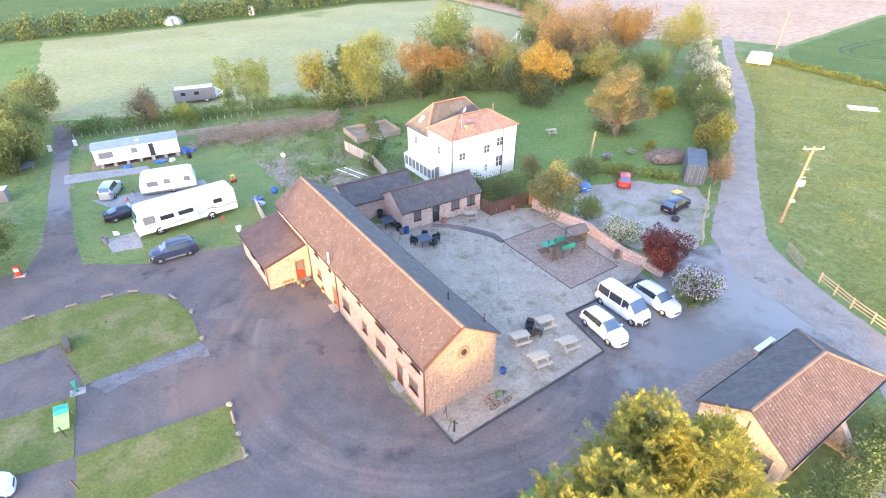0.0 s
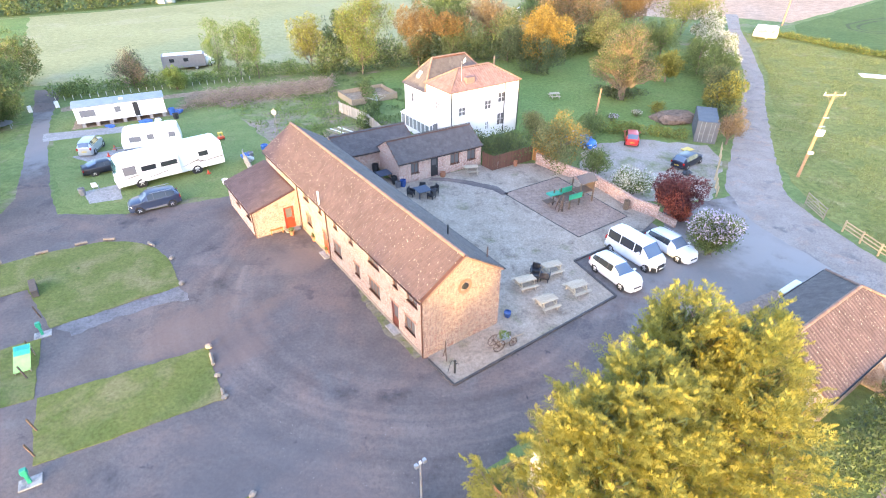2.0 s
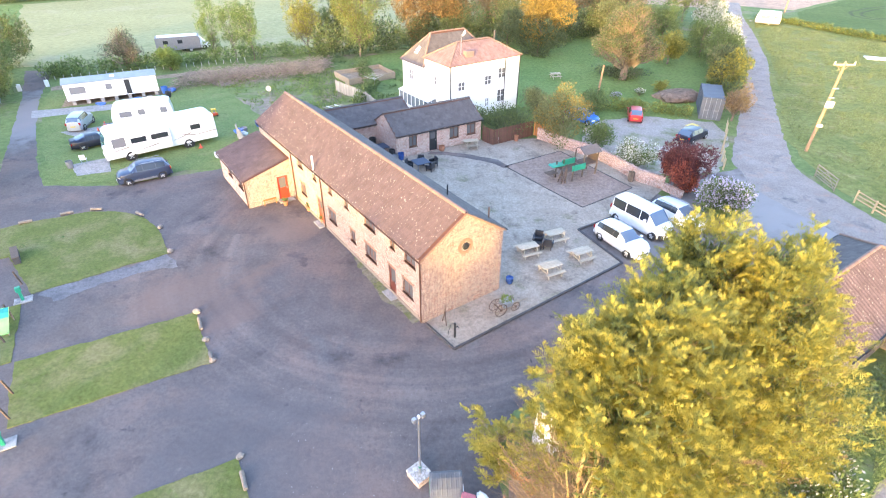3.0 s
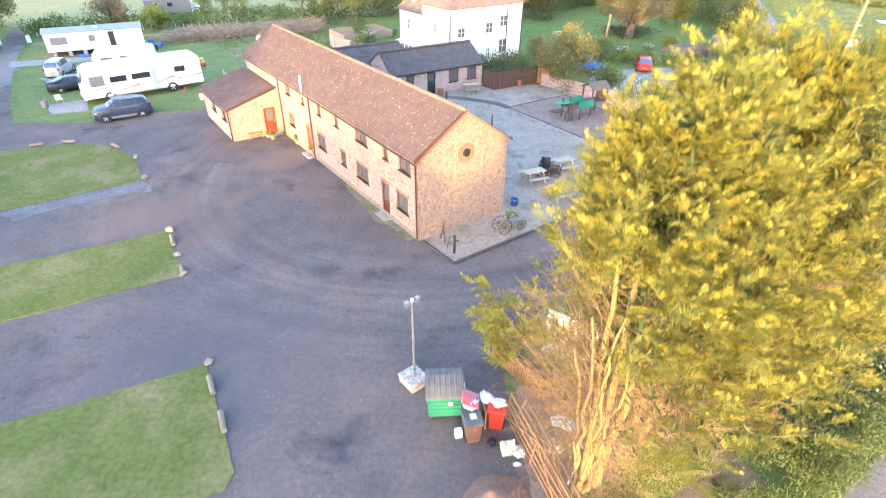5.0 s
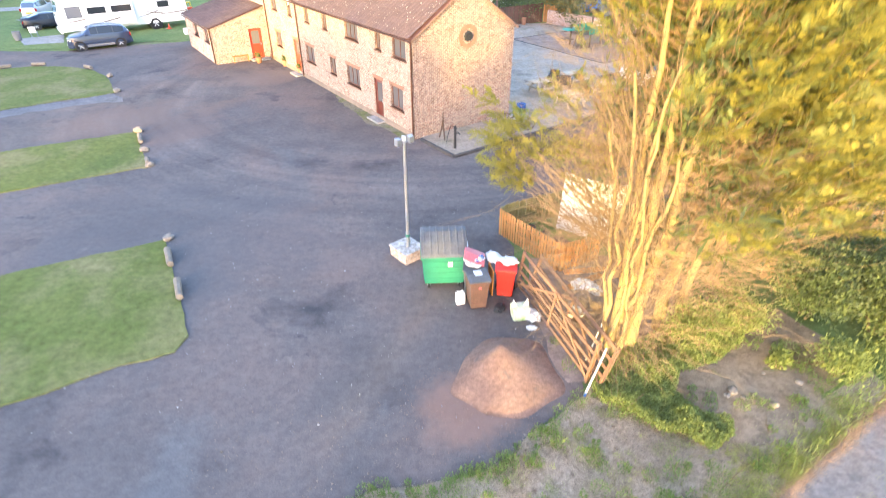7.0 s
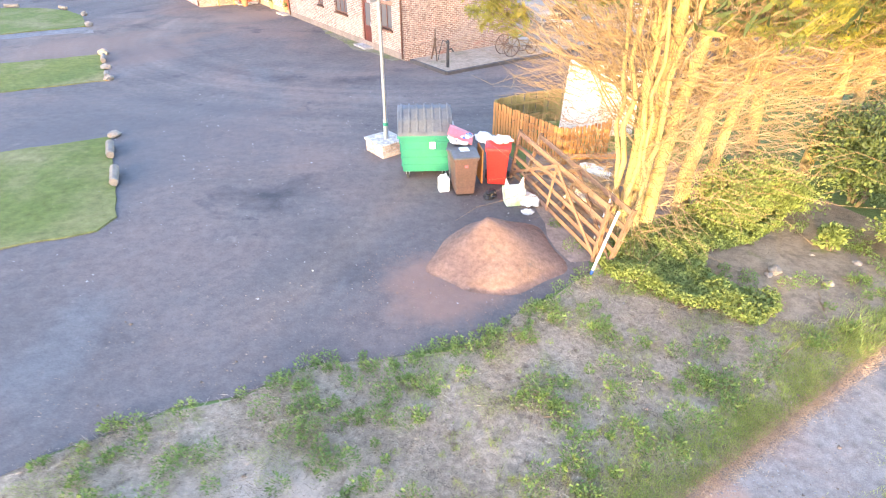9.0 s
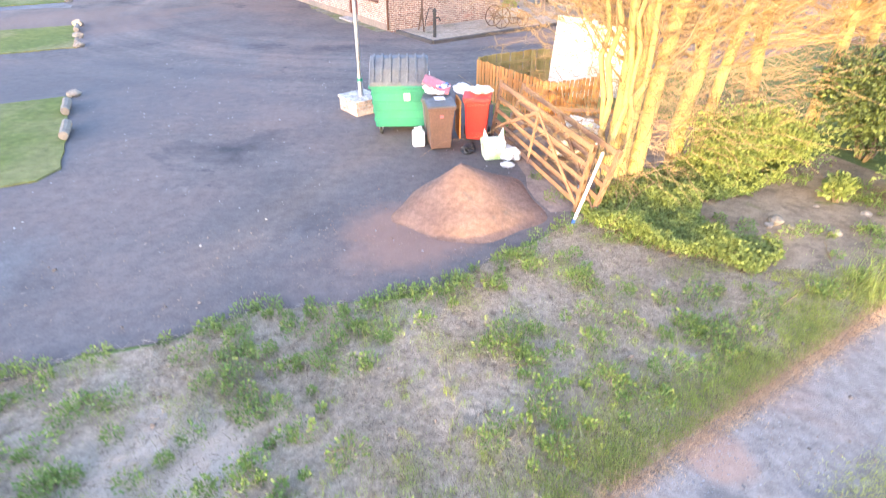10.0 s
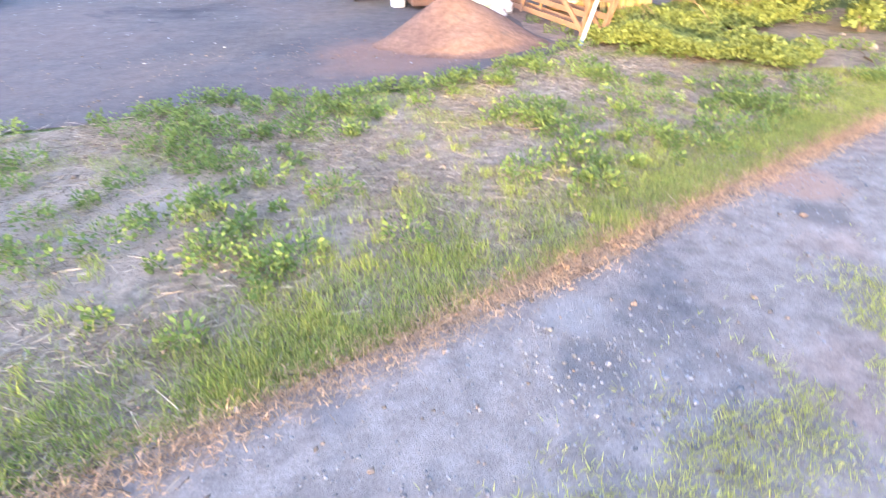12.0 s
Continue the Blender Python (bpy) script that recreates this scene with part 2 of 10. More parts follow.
def turning_marks(m, cx, cy, near, far):
    """Dusty streaks left by wheels that turn about one point, fading out inside near and outside far."""
    nt = m.node_tree
    b = nt.nodes["Principled BSDF"]
    base = b.inputs["Base Color"].links[0].from_socket
    mp = nt.nodes.new("ShaderNodeMapping")
    mp.inputs["Location"].default_value = (-cx, -cy, 0)
    nt.links.new(coords(nt), mp.inputs["Vector"])
    ln = nt.nodes.new("ShaderNodeVectorMath")
    ln.operation = "LENGTH"
    nt.links.new(mp.outputs["Vector"], ln.inputs[0])
    sep = nt.nodes.new("ShaderNodeSeparateXYZ")
    nt.links.new(mp.outputs["Vector"], sep.inputs[0])
    an = nt.nodes.new("ShaderNodeMath")
    an.operation = "ARCTAN2"
    nt.links.new(sep.outputs[1], an.inputs[0])
    nt.links.new(sep.outputs[0], an.inputs[1])
    com = nt.nodes.new("ShaderNodeCombineXYZ")
    nt.links.new(ln.outputs["Value"], com.inputs[0])
    nt.links.new(an.outputs[0], com.inputs[1])
    streak = ramp(nt, noise_of(nt, 0.8, 6, 0.62, com.outputs[0], 0.5), [(0.34, (0.8, 0.79, 0.79)), (0.5, (1.0, 1.0, 1.0)), (0.68, (1.4, 1.32, 1.27))])
    rg = nt.nodes.new("ShaderNodeMapRange")
    rg.inputs[1].default_value, rg.inputs[2].default_value = 0.0, 40.0
    nt.links.new(ln.outputs["Value"], rg.inputs[0])
    zone = ramp(nt, rg.outputs[0], [(near / 40 - 0.06, (0, 0, 0)), (near / 40 + 0.04, (0.8, 0.8, 0.8)), (far / 40 - 0.1, (0.8, 0.8, 0.8)), (far / 40 + 0.1, (0.15, 0.15, 0.15))])
    nt.links.new(mixed(nt, zone, base, mixed(nt, 1.0, base, streak, "MULTIPLY")), b.inputs["Base Color"])


turning_marks(M_TARMAC, -1.5, 35.0, 12.5, 19.0)


def dust_zone(m, cx, cy, r, colour, amount):
    """Dust trodden in round one spot, thinning out unevenly with the distance."""
    nt = m.node_tree
    b = nt.nodes["Principled BSDF"]
    base = b.inputs["Base Color"].links[0].from_socket
    mp = nt.nodes.new("ShaderNodeMapping")
    mp.inputs["Location"].default_value = (-cx / r, -cy / r, 0)
    mp.inputs["Scale"].default_value = (1 / r, 1 / r, 1 / r)
    nt.links.new(coords(nt), mp.inputs["Vector"])
    ln = nt.nodes.new("ShaderNodeVectorMath")
    ln.operation = "LENGTH"
    nt.links.new(mp.outputs["Vector"], ln.inputs[0])
    add = nt.nodes.new("ShaderNodeMath")
    add.operation = "MULTIPLY_ADD"
    add.inputs[1].default_value = 1.1
    nt.links.new(noise_of(nt, 0.3, 7, 0.65), add.inputs[0])
    nt.links.new(ln.outputs["Value"], add.inputs[2])
    f = ramp(nt, add.outputs[0], [(0.8, (amount,) * 3), (1.4, (0.0, 0.0, 0.0))])
    nt.links.new(mixed(nt, f, base, mixed(nt, 0.7, base, colour)), b.inputs["Base Color"])


dust_zone(M_TARMAC, 22.0, 34.0, 24.0, (0.27, 0.245, 0.228), 1.0)
dust_zone(M_TARMAC, -15.0, 27.0, 10.0, (0.2, 0.135, 0.11), 0.8)
dust_zone(M_TARMAC, -11.5, 36.0, 6.0, (0.2, 0.15, 0.13), 0.7)
dust_zone(M_TARMAC, -49.0, 62.0, 30.0, (0.27, 0.25, 0.24), 1.0)
dust_zone(M_TARMAC, 30.0, 39.0, 20.0, (0.34, 0.305, 0.285), 1.0)
dust_zone(M_TARMAC, -9.0, 15.0, 13.0, (0.12, 0.112, 0.115), 0.6)
dust_zone(M_TARMAC, 0.6, 8.2, 2.6, (0.3, 0.175, 0.13), 1.0)
M_LANE = ground_mix("lane_stone_dust", [((0.278, 0.23, 0.2), (0.338, 0.285, 0.25), 0.5), ((0.37, 0.255, 0.2), 0.5, 0.55, 0.16), ((0.185, 0.168, 0.16), 0.6, 0.56, 0.14), ((0.39, 0.36, 0.33), 3.5, 0.66, 0.1)], fine=70, bump=0.6, middle=0.5)
dust_zone(M_LANE, 3.9, 3.95, 0.75, (0.45, 0.27, 0.19), 0.9)
dust_zone(M_LANE, 3.75, 3.45, 0.55, (0.14, 0.125, 0.12), 0.9)
dust_zone(M_LANE, 1.74, 2.12, 0.5, (0.15, 0.14, 0.135), 0.9)
dust_zone(M_LANE, 1.72, 2.5, 0.5, (0.4, 0.36, 0.33), 0.6)
dust_zone(M_LANE, 0.55, 1.9, 0.3, (0.2, 0.185, 0.18), 0.8)
M_GRAVEL = ground_mix("pale_gravel", [((0.345, 0.278, 0.215), (0.42, 0.345, 0.272), 0.4), ((0.24, 0.19, 0.15), 0.5, 0.54, 0.14), ((0.21, 0.195, 0.115), 0.35, 0.58, 0.14), ((0.42, 0.38, 0.335), 7.0, 0.62, 0.1)], fine=45, bump=0.9)
M_PARK = ground_mix("grassy_gravel", [((0.33, 0.28, 0.235), (0.4, 0.345, 0.295), 0.4), ((0.18, 0.195, 0.08), 0.28, 0.52, 0.16), ((0.22, 0.2, 0.12), 0.7, 0.58, 0.14)], fine=45, bump=0.8)
M_SOIL = ground_mix("bark_and_soil", [((0.285, 0.205, 0.16), (0.335, 0.245, 0.195), 0.7), ((0.21, 0.165, 0.14), 3.0, 0.58, 0.14)], fine=30)
M_EARTH = ground_mix("bare_earth", [((0.3, 0.215, 0.14), (0.37, 0.275, 0.19), 0.8), ((0.19, 0.145, 0.1), 2.5, 0.53, 0.16), ((0.15, 0.17, 0.045), 1.3, 0.62, 0.12)], fine=34)
M_LAWN = ground_mix("mown_lawn", [((0.118, 0.142, 0.036), (0.158, 0.17, 0.05), 0.5), ((0.23, 0.2, 0.09), 0.3, 0.46, 0.2), ((0.07, 0.115, 0.03), 0.7, 0.68, 0.05), ((0.11, 0.148, 0.03), 0.8, 0.63, 0.1), ((0.32, 0.26, 0.15), 2.2, 0.7, 0.06)], fine=42)
M_CAMP = ground_mix("camp_grass", [((0.15, 0.2, 0.066), (0.195, 0.23, 0.082), 0.4), ((0.27, 0.25, 0.115), 0.3, 0.6, 0.14), ((0.115, 0.165, 0.05), 0.9, 0.6, 0.1)], fine=42)
M_GARDEN = ground_mix("garden_grass", [((0.135, 0.2, 0.055), (0.18, 0.235, 0.07), 0.12), ((0.24, 0.245, 0.095), 0.3, 0.62, 0.14)], fine=18)
M_FIELD = ground_mix("hay_field", [((0.295, 0.28, 0.13), (0.35, 0.325, 0.155), 0.05), ((0.375, 0.33, 0.19), 0.09, 0.55, 0.2), ((0.18, 0.2, 0.072), 0.035, 0.58, 0.12)], fine=9, middle=0.35)
M_MEADOW = ground_mix("rough_meadow", [((0.16, 0.18, 0.05), (0.215, 0.22, 0.068), 0.16), ((0.29, 0.255, 0.11), 0.3, 0.55, 0.16), ((0.1, 0.13, 0.028), 0.8, 0.6, 0.1)], fine=14, middle=0.6)
M_CROP = ground_mix("green_crop", [((0.082, 0.125, 0.03), (0.11, 0.15, 0.04), 0.1)], fine=10)
M_PLOUGH = ground_mix("ploughed_field", [((0.43, 0.275, 0.185), (0.49, 0.325, 0.225), 0.03), ((0.385, 0.25, 0.17), 0.1, 0.55, 0.15)], fine=5)
M_SCRUB = ground_mix("overgrown_ground", [((0.13, 0.18, 0.06), (0.18, 0.22, 0.075), 0.3), ((0.26, 0.205, 0.15), 0.16, 0.56, 0.14), ((0.17, 0.135, 0.115), 0.5, 0.63, 0.1)], fine=14)
M_VERGE = ground_mix("trodden_verge", [((0.42, 0.31, 0.225), (0.53, 0.41, 0.305), 0.9), ((0.25, 0.25, 0.09), 1.3, 0.6, 0.14), ((0.26, 0.185, 0.13), 4.0, 0.57, 0.1), ((0.16, 0.2, 0.05), 2.4, 0.68, 0.1)], fine=85, bump=1.0, middle=0.7)
dust_zone(M_VERGE, -1.6, 3.7, 2.4, (0.66, 0.53, 0.43), 0.9)
M_PLOT = ground_mix("plot_soil_and_weeds", [((0.14, 0.185, 0.06), (0.19, 0.22, 0.08), 0.3), ((0.29, 0.225, 0.17), 0.14, 0.46, 0.12), ((0.2, 0.155, 0.12), 0.5, 0.6, 0.1)], fine=14)
M_PAVE = ground_mix("old_concrete", [((0.3, 0.285, 0.27), (0.37, 0.35, 0.33), 0.8), ((0.2, 0.195, 0.18), 1.4, 0.6, 0.1)], fine=35)
M_PITCH = ground_mix("blue_grey_gravel", [((0.17, 0.158, 0.16), (0.215, 0.2, 0.2), 0.6), ((0.14, 0.13, 0.132), 1.0, 0.52, 0.16)], fine=45, bump=0.8)
M_KERB = mat("dark_sleeper", (0.085, 0.075, 0.07), (0.055, 0.05, 0.05), 2, 30)
M_BRICK = brick_mat("old_orange_brick", (0.23, 0.135, 0.108), (0.355, 0.24, 0.195), (0.45, 0.41, 0.365), (0.39, 0.34, 0.3), 0.47)
M_BRICK_GABLE = brick_mat("weathered_gable_brick", (0.21, 0.115, 0.09), (0.34, 0.21, 0.165), (0.42, 0.37, 0.32), (0.3, 0.25, 0.215), 0.5)
M_BRICK_RED = brick_mat("red_brick", (0.55, 0.34, 0.275), (0.39, 0.215, 0.165), (0.6, 0.52, 0.46), (0.6, 0.47, 0.4), 0.5)
M_WHITEWALL = mat("white_render", (0.8, 0.79, 0.76), (0.72, 0.71, 0.68), 0.8, 20, 0.75, bump=0.15, grain=0.06)
M_PANTILE = mat("red_pantile", (0.15, 0.095, 0.084), (0.112, 0.071, 0.063), 0.8, 14, 0.85, island=0.12, each=0.12, grain=0.45)
M_PANTILE_NEW = mat("orange_pantile", (0.27, 0.162, 0.14), (0.21, 0.125, 0.108), 0.8, 14, 0.8, island=0.18)
M_SLATE = mat("grey_slate", (0.142, 0.124, 0.119), (0.112, 0.099, 0.096), 1.0, 20, 0.95, island=0.12, each=0.1, grain=0.35)
M_SLATE.node_tree.nodes["Principled BSDF"].inputs["Specular IOR Level"].default_value = 0.15
M_RIDGE = mat("ridge_tile", (0.27, 0.165, 0.12), (0.21, 0.125, 0.095), 2, 20, 0.8, island=0.2, each=0.15)
M_LICHEN = mat("lichen", (0.52, 0.47, 0.38), (0.4, 0.36, 0.29), 6, 40)
M_FRAME = mat("brown_window_frame", (0.12, 0.045, 0.025), (0.085, 0.035, 0.02), 3, 40, 0.5, grain=0.12)
M_REDDOOR = mat("red_door_paint", (0.5, 0.06, 0.025), (0.4, 0.045, 0.02), 2, 30, 0.45, grain=0.1)
M_BROWNDOOR = mat("brown_door_paint", (0.14, 0.035, 0.025), (0.11, 0.03, 0.02), 2, 30, 0.45, grain=0.1)
M_WHITE = mat("white_paint", (0.8, 0.8, 0.79), (0.74, 0.74, 0.73), 1.0, 20, 0.4, bump=0.03, grain=0.05)
M_GRP = mat("white_vehicle_shell", (0.8, 0.8, 0.79), (0.76, 0.76, 0.75), 0.6, 8, 0.3, bump=0.02, grain=0.04, coat=0.4)
M_DARKGLASS = glass_mat("dark_glazing")
# base colours carry the panes' reflections: sky blue for cars, pale for rooms
M_SKYGLASS = glass_mat("sky_tinted_car_glazing", (0.1, 0.14, 0.2))
M_ROOMGLASS = glass_mat("reflection_tinted_window_glazing", (0.13, 0.13, 0.135))
M_BLACK = mat("black_plastic", (0.03, 0.03, 0.032), (0.022, 0.022, 0.025), 3, 40, 0.5, grain=0.12)
M_TYRE = mat("tyre_rubber", (0.03, 0.03, 0.03), (0.02, 0.02, 0.02), 4, 50, 0.85)
M_RIM = mat("alloy_rim", (0.55, 0.55, 0.56), (0.42, 0.42, 0.43), 6, 40, 0.35, 0.25, grain=0.08)
M_STEEL = mat("galvanised_steel", (0.45, 0.47, 0.5), (0.36, 0.38, 0.41), 5, 40, 0.45, 0.75, grain=0.15)
M_WOOD = mat("grey_timber", (0.36, 0.29, 0.2), (0.27, 0.21, 0.15), 3, 30, 0.8, each=0.12, stretch=(1, 6, 6))
M_POLE = mat("weathered_pole", (0.4, 0.24, 0.13), (0.3, 0.18, 0.1), 2, 20, 0.85, stretch=(6, 6, 1))
M_PICKET = mat("orange_fence_stain", (0.52, 0.235, 0.07), (0.42, 0.18, 0.055), 2, 25, 0.75, each=0.2, stretch=(5, 5, 1))
M_GATE = mat("weathered_gate_timber", (0.27, 0.15, 0.085), (0.2, 0.11, 0.07), 3, 30, 0.85, each=0.15)
M_BARK = mat("conifer_bark", (0.42, 0.315, 0.135), (0.33, 0.235, 0.105), 2.5, 18, 0.9, bump=0.8, depth=0.03, stretch=(3, 3, 0.6))
M_TWIG = mat("dead_twig", (0.3, 0.2, 0.11), (0.22, 0.145, 0.08), 1.0, 8, 0.9, bump=0, island=0.35)
M_LIMB = mat("tree_limbs", (0.2, 0.155, 0.11), (0.15, 0.115, 0.085), 2, 15, 0.9, bump=0.3, island=0.2)
M_TRUNK = mat("tree_bark", (0.2, 0.15, 0.11), (0.13, 0.1, 0.075), 2, 15, 0.9, bump=0.6, depth=0.03)


def leaf_mat(name, a, b_, spread=0.35, through=0.3):
    return mat(name, a, b_, 0.5, 5.0, 0.7, bump=0, grain=0.2, island=spread, light_through=through)


# ---- ground ----
def sheet(name, points, z, material, wobble=0.0, step=1.0, label="", category="ground", seed=1, rim=0.0):
    """A flat piece of ground with an uneven edge; rim: depth of its edge."""
    rng = random.Random(seed)
    pts = []
    for i, p in enumerate(points):
        a, b = Vector(p), Vector(points[(i + 1) % len(points)])
        n = max(1, int((b - a).length / step)) if wobble else 1
        nrm = Vector((-(b - a).y, (b - a).x)).normalized()
        for k in range(n):
            q = a.lerp(b, k / n)
            if wobble:
                q = q + nrm * wobble * (noise.noise((q.x * 0.7, q.y * 0.7, seed)) + 0.7 * rng.uniform(-1, 1))
            pts.append(q)
    bm = bmesh.new()
    vs = [bm.verts.new((p.x, p.y, z)) for p in pts]
    f = bm.faces.new(vs)
    f.normal_update()
    if f.normal.z < 0:
        f.normal_flip()
    if rim:
        low = [bm.verts.new((p.x, p.y, z - rim)) for p in pts]
        for i in range(len(vs)):
            j = (i + 1) % len(vs)
            bm.faces.new((vs[i], vs[j], low[j], low[i]))
    bmesh.ops.triangulate(bm, faces=[f])
    bmesh.ops.recalc_face_normals(bm, faces=bm.faces)
    ob = part(name, bm, material)
    return tagged(ob, label, category, kind="structure")


def strip(name, centre, z, material, wobble, label, step=0.6, seed=3):
    """A lane: centre is a list of (x, y, width)."""
    rng = random.Random(seed)
    fine = []
    for (x0, y0, w0), (x1, y1, w1) in zip(centre, centre[1:]):
        n = max(2, int(math.hypot(x1 - x0, y1 - y0) / step))
        fine += [(x0 + (x1 - x0) * k / n, y0 + (y1 - y0) * k / n, w0 + (w1 - w0) * k / n) for k in range(n)]
    for _ in range(6):
        fine = [fine[0]] + [tuple((a[i] + 2 * b[i] + c[i]) / 4 for i in range(3)) for a, b, c in zip(fine, fine[1:], fine[2:])] + [fine[-1]]
    verts, faces = [], []
    for i, (x, y, w) in enumerate(fine):
        a, b = fine[max(i - 1, 0)], fine[min(i + 1, len(fine) - 1)]
        d = Vector((b[0] - a[0], b[1] - a[1])).normalized()
        nx, ny = -d.y, d.x
        for s in (1, 0, -1):
            k = s * (w / 2 + (wobble * (noise.noise((x * 0.6, y * 0.6, s * 9.0)) + 0.5 * rng.uniform(-1, 1)) if s else 0))
            verts.append((x + nx * k, y + ny * k, z + (0.02 if s == 0 else 0)))
    for i in range(len(fine) - 1):
        for k in (0, 1):
            a = i * 3 + k
            faces.append((a, a + 1, a + 4, a + 3))
    ob = part(name, (verts, faces), material)
    return tagged(ob, label, "road", kind="structure")


sheet("ground", [(-1500, -1500), (1500, -1500), (1500, 1500), (-1500, 1500)], 0.0, M_SCRUB, label="green rough ground reaching to the horizon")
sheet("hay_field", [(-300, 20), (-66, 84), (-44, 87), (-25, 93), (-10, 99), (10, 118), (26, 140), (30, 168), (0, 216), (-29, 205), (-58, 176), (-89, 153), (-111, 140), (-320, 40)], 0.012, M_FIELD, 0.5, 4, "wide pale green mown field behind the hedge")
sheet("young_grass", [(-69.5, 89), (-103, 144), (-113, 139), (-220, 85), (-200, 56)], 0.02, M_GARDEN, 0.6, 3, "brighter green corner of the mown field")
sheet("far_crop", [(-330, 42), (-113, 143), (-90, 156), (-59, 179), (-30, 208), (0, 219), (40, 240), (-100, 700), (-700, 500)], 0.012, M_CROP, 0, 1, "green crop beyond the far hedge")
sheet("ploughed_field", [(31, 170), (48, 150), (66, 142), (72, 147), (85, 139), (140, 184), (500, 310), (700, 900), (-100, 900), (42, 240), (2, 218)], 0.015, M_PLOUGH, 0.4, 4, "pinkish bare ploughed field beyond the lane")
sheet("crop_field", [(77.5, 122), (83.5, 101), (130, 55), (500, 20), (600, 330), (139, 181), (84, 136)], 0.02, M_CROP, 0.4, 3, "dark green crop with tramlines")
sheet("meadow", [(36, 26), (37, 33), (35.3, 40.5), (35.5, 47), (38.8, 61.5), (45.6, 75.5), (53.0, 94), (60.2, 112), (67.5, 128), (76, 121), (83.5, 103), (128, 54), (400, -20), (300, -200), (60, -60), (40, 0), (20, -6), (20, 9), (32, 18)], 0.016, M_MEADOW, 0.3, 1.5, "rough meadow of long pale grass")
M_TRAM = ground_mix("wheel_tracks_in_crop", [((0.062, 0.085, 0.03), (0.085, 0.105, 0.04), 0.3)], fine=10)
for off in (0.0, 2.2):
    strip("crop_track", [(125, 128 - off, 0.8), (103, 128.5 - off, 0.8), (97.5 - off * 0.7, 128 - off * 0.7, 0.8), (96.5 - off, 131.3, 0.8), (99 - off * 0.8, 135.4 + off * 0.6, 0.8), (105.7, 140.4 + off, 0.8), (125, 149 + off, 0.8)], 0.03 + 0.004 * off, M_TRAM, 0.1, "dark wheel track curving through the crop")
sheet("garden_lawn", [(10, 58), (16, 60), (28, 60), (35, 69), (42, 85), (48, 105), (42, 118), (24, 108), (4, 100), (-12, 92), (-14, 82), (-6, 74), (8, 70)], 0.02, M_GARDEN, 0.3, 2, "deep green garden lawn beside the white house")
sheet("caravan_lawn", [(-36.9, 46.8), (-36.0, 45.2), (-34.6, 44.2), (-32.5, 43.8), (-30.4, 43.9), (-28.6, 44.8), (-24, 46.4), (-19.5, 48), (-17.5, 52), (-20, 60), (-27, 70), (-35, 79), (-54, 76), (-50.0, 67), (-44, 57), (-40.6, 51.5)], 0.03, M_CAMP, 0.2, 1, "green lawn of the caravan pitches")
sheet("yard", [(-70, -60), (-14, -2.0), (-4.26, 4.6), (-3.65, 5.0), (-3.1, 5.3), (-2.2, 5.55), (-1.3, 6.2), (-0.4, 6.27), (0.3, 6.4), (1.1, 6.65), (1.55, 6.95), (1.95, 7.45), (2.6, 7.85), (3.4, 8.55), (3.5, 9.4), (2.7, 12.3), (2.2, 16.8), (6, 20), (11, 22.6), (17.2, 27.3), (21, 29.9), (24.5, 31.7), (28.5, 32.6), (33, 31.5), (34, 38), (33.5, 43), (29.8, 47.8), (27.0, 46.4), (24.6, 45.6), (21.4, 45.0), (19.9, 42.8), (20.0, 39.5), (16, 47), (10, 55), (4, 53), (-6, 51), (-14, 48), (-19, 47.8), (-21.5, 46.6), (-29, 43.2), (-35.2, 43.2), (-38.2, 47), (-44.6, 57), (-50.6, 67), (-58, 82), (-62, 82), (-54, 69), (-41.2, 46.3), (-40.2, 42), (-46, 38.5), (-75, 30)], 0.015, M_TARMAC, 0.12, 0.6, "worn grey tarmac yard with reddish stains", "yard")
sheet("verge", [(-14, -2.0), (-4.26, 4.6), (-3.65, 5.0), (-3.1, 5.3), (-2.2, 5.55), (-1.3, 6.2), (-0.4, 6.27), (0.3, 6.4), (1.1, 6.65), (1.55, 6.95), (1.95, 7.45), (2.6, 7.85), (3.4, 8.55), (3.7, 9.0), (4.9, 8.4), (5.6, 7.2), (7.2, 7.4), (8.4, 8.2), (10.6, 9.3), (10.6, 8.3), (7.4, 6.2), (3.3, 3.7), (-0.2, 1.4), (-14, -7.3)], 0.006, M_VERGE, 0.08, 0.4, "trodden verge of dry straw and weeds")
sheet("littered_earth", [(3.0, 8.9), (2.75, 10.4), (2.55, 12.4), (2.9, 14.2), (5.4, 14.4), (7.6, 13.2), (6.4, 10.6), (4.6, 9.0)], 0.019, M_SOIL, 0.12, 0.5, "brown littered earth behind the old gates")
sheet("earth_patch", [(5.2, 9.3), (5.4, 7.9), (5.0, 7.0), (6.2, 6.75), (7.3, 7.15), (8.5, 8.05), (9.9, 9.3), (10.2, 10.4), (9.6, 11.5), (8.3, 11.2)], 0.012, M_EARTH, 0.25, 0.5, "bare dry earth under the shrubs")
strip("lane", [(76, 151, 3), (66.9, 129.5, 2.6), (61.3, 113.7, 2.6), (51.2, 88.5, 2.9), (44.6, 75.6, 3.2), (39.6, 65.5, 4.0), (36.4, 58.9, 4.4), (31.2, 48, 5.6), (31.0, 42.0, 6.2), (32.6, 36.5, 5.0), (34.2, 31, 4.4), (33.6, 25.4, 4), (29.5, 20.0, 3.6), (22, 14.0, 3.4), (10.82, 6.72, 3.3), (0.66, 0.31, 3.24), (-10, -6.42, 3.24), (-60, -42, 3.2)], 0.022, M_LANE, 0.18, "narrow stony lane with pale dust")
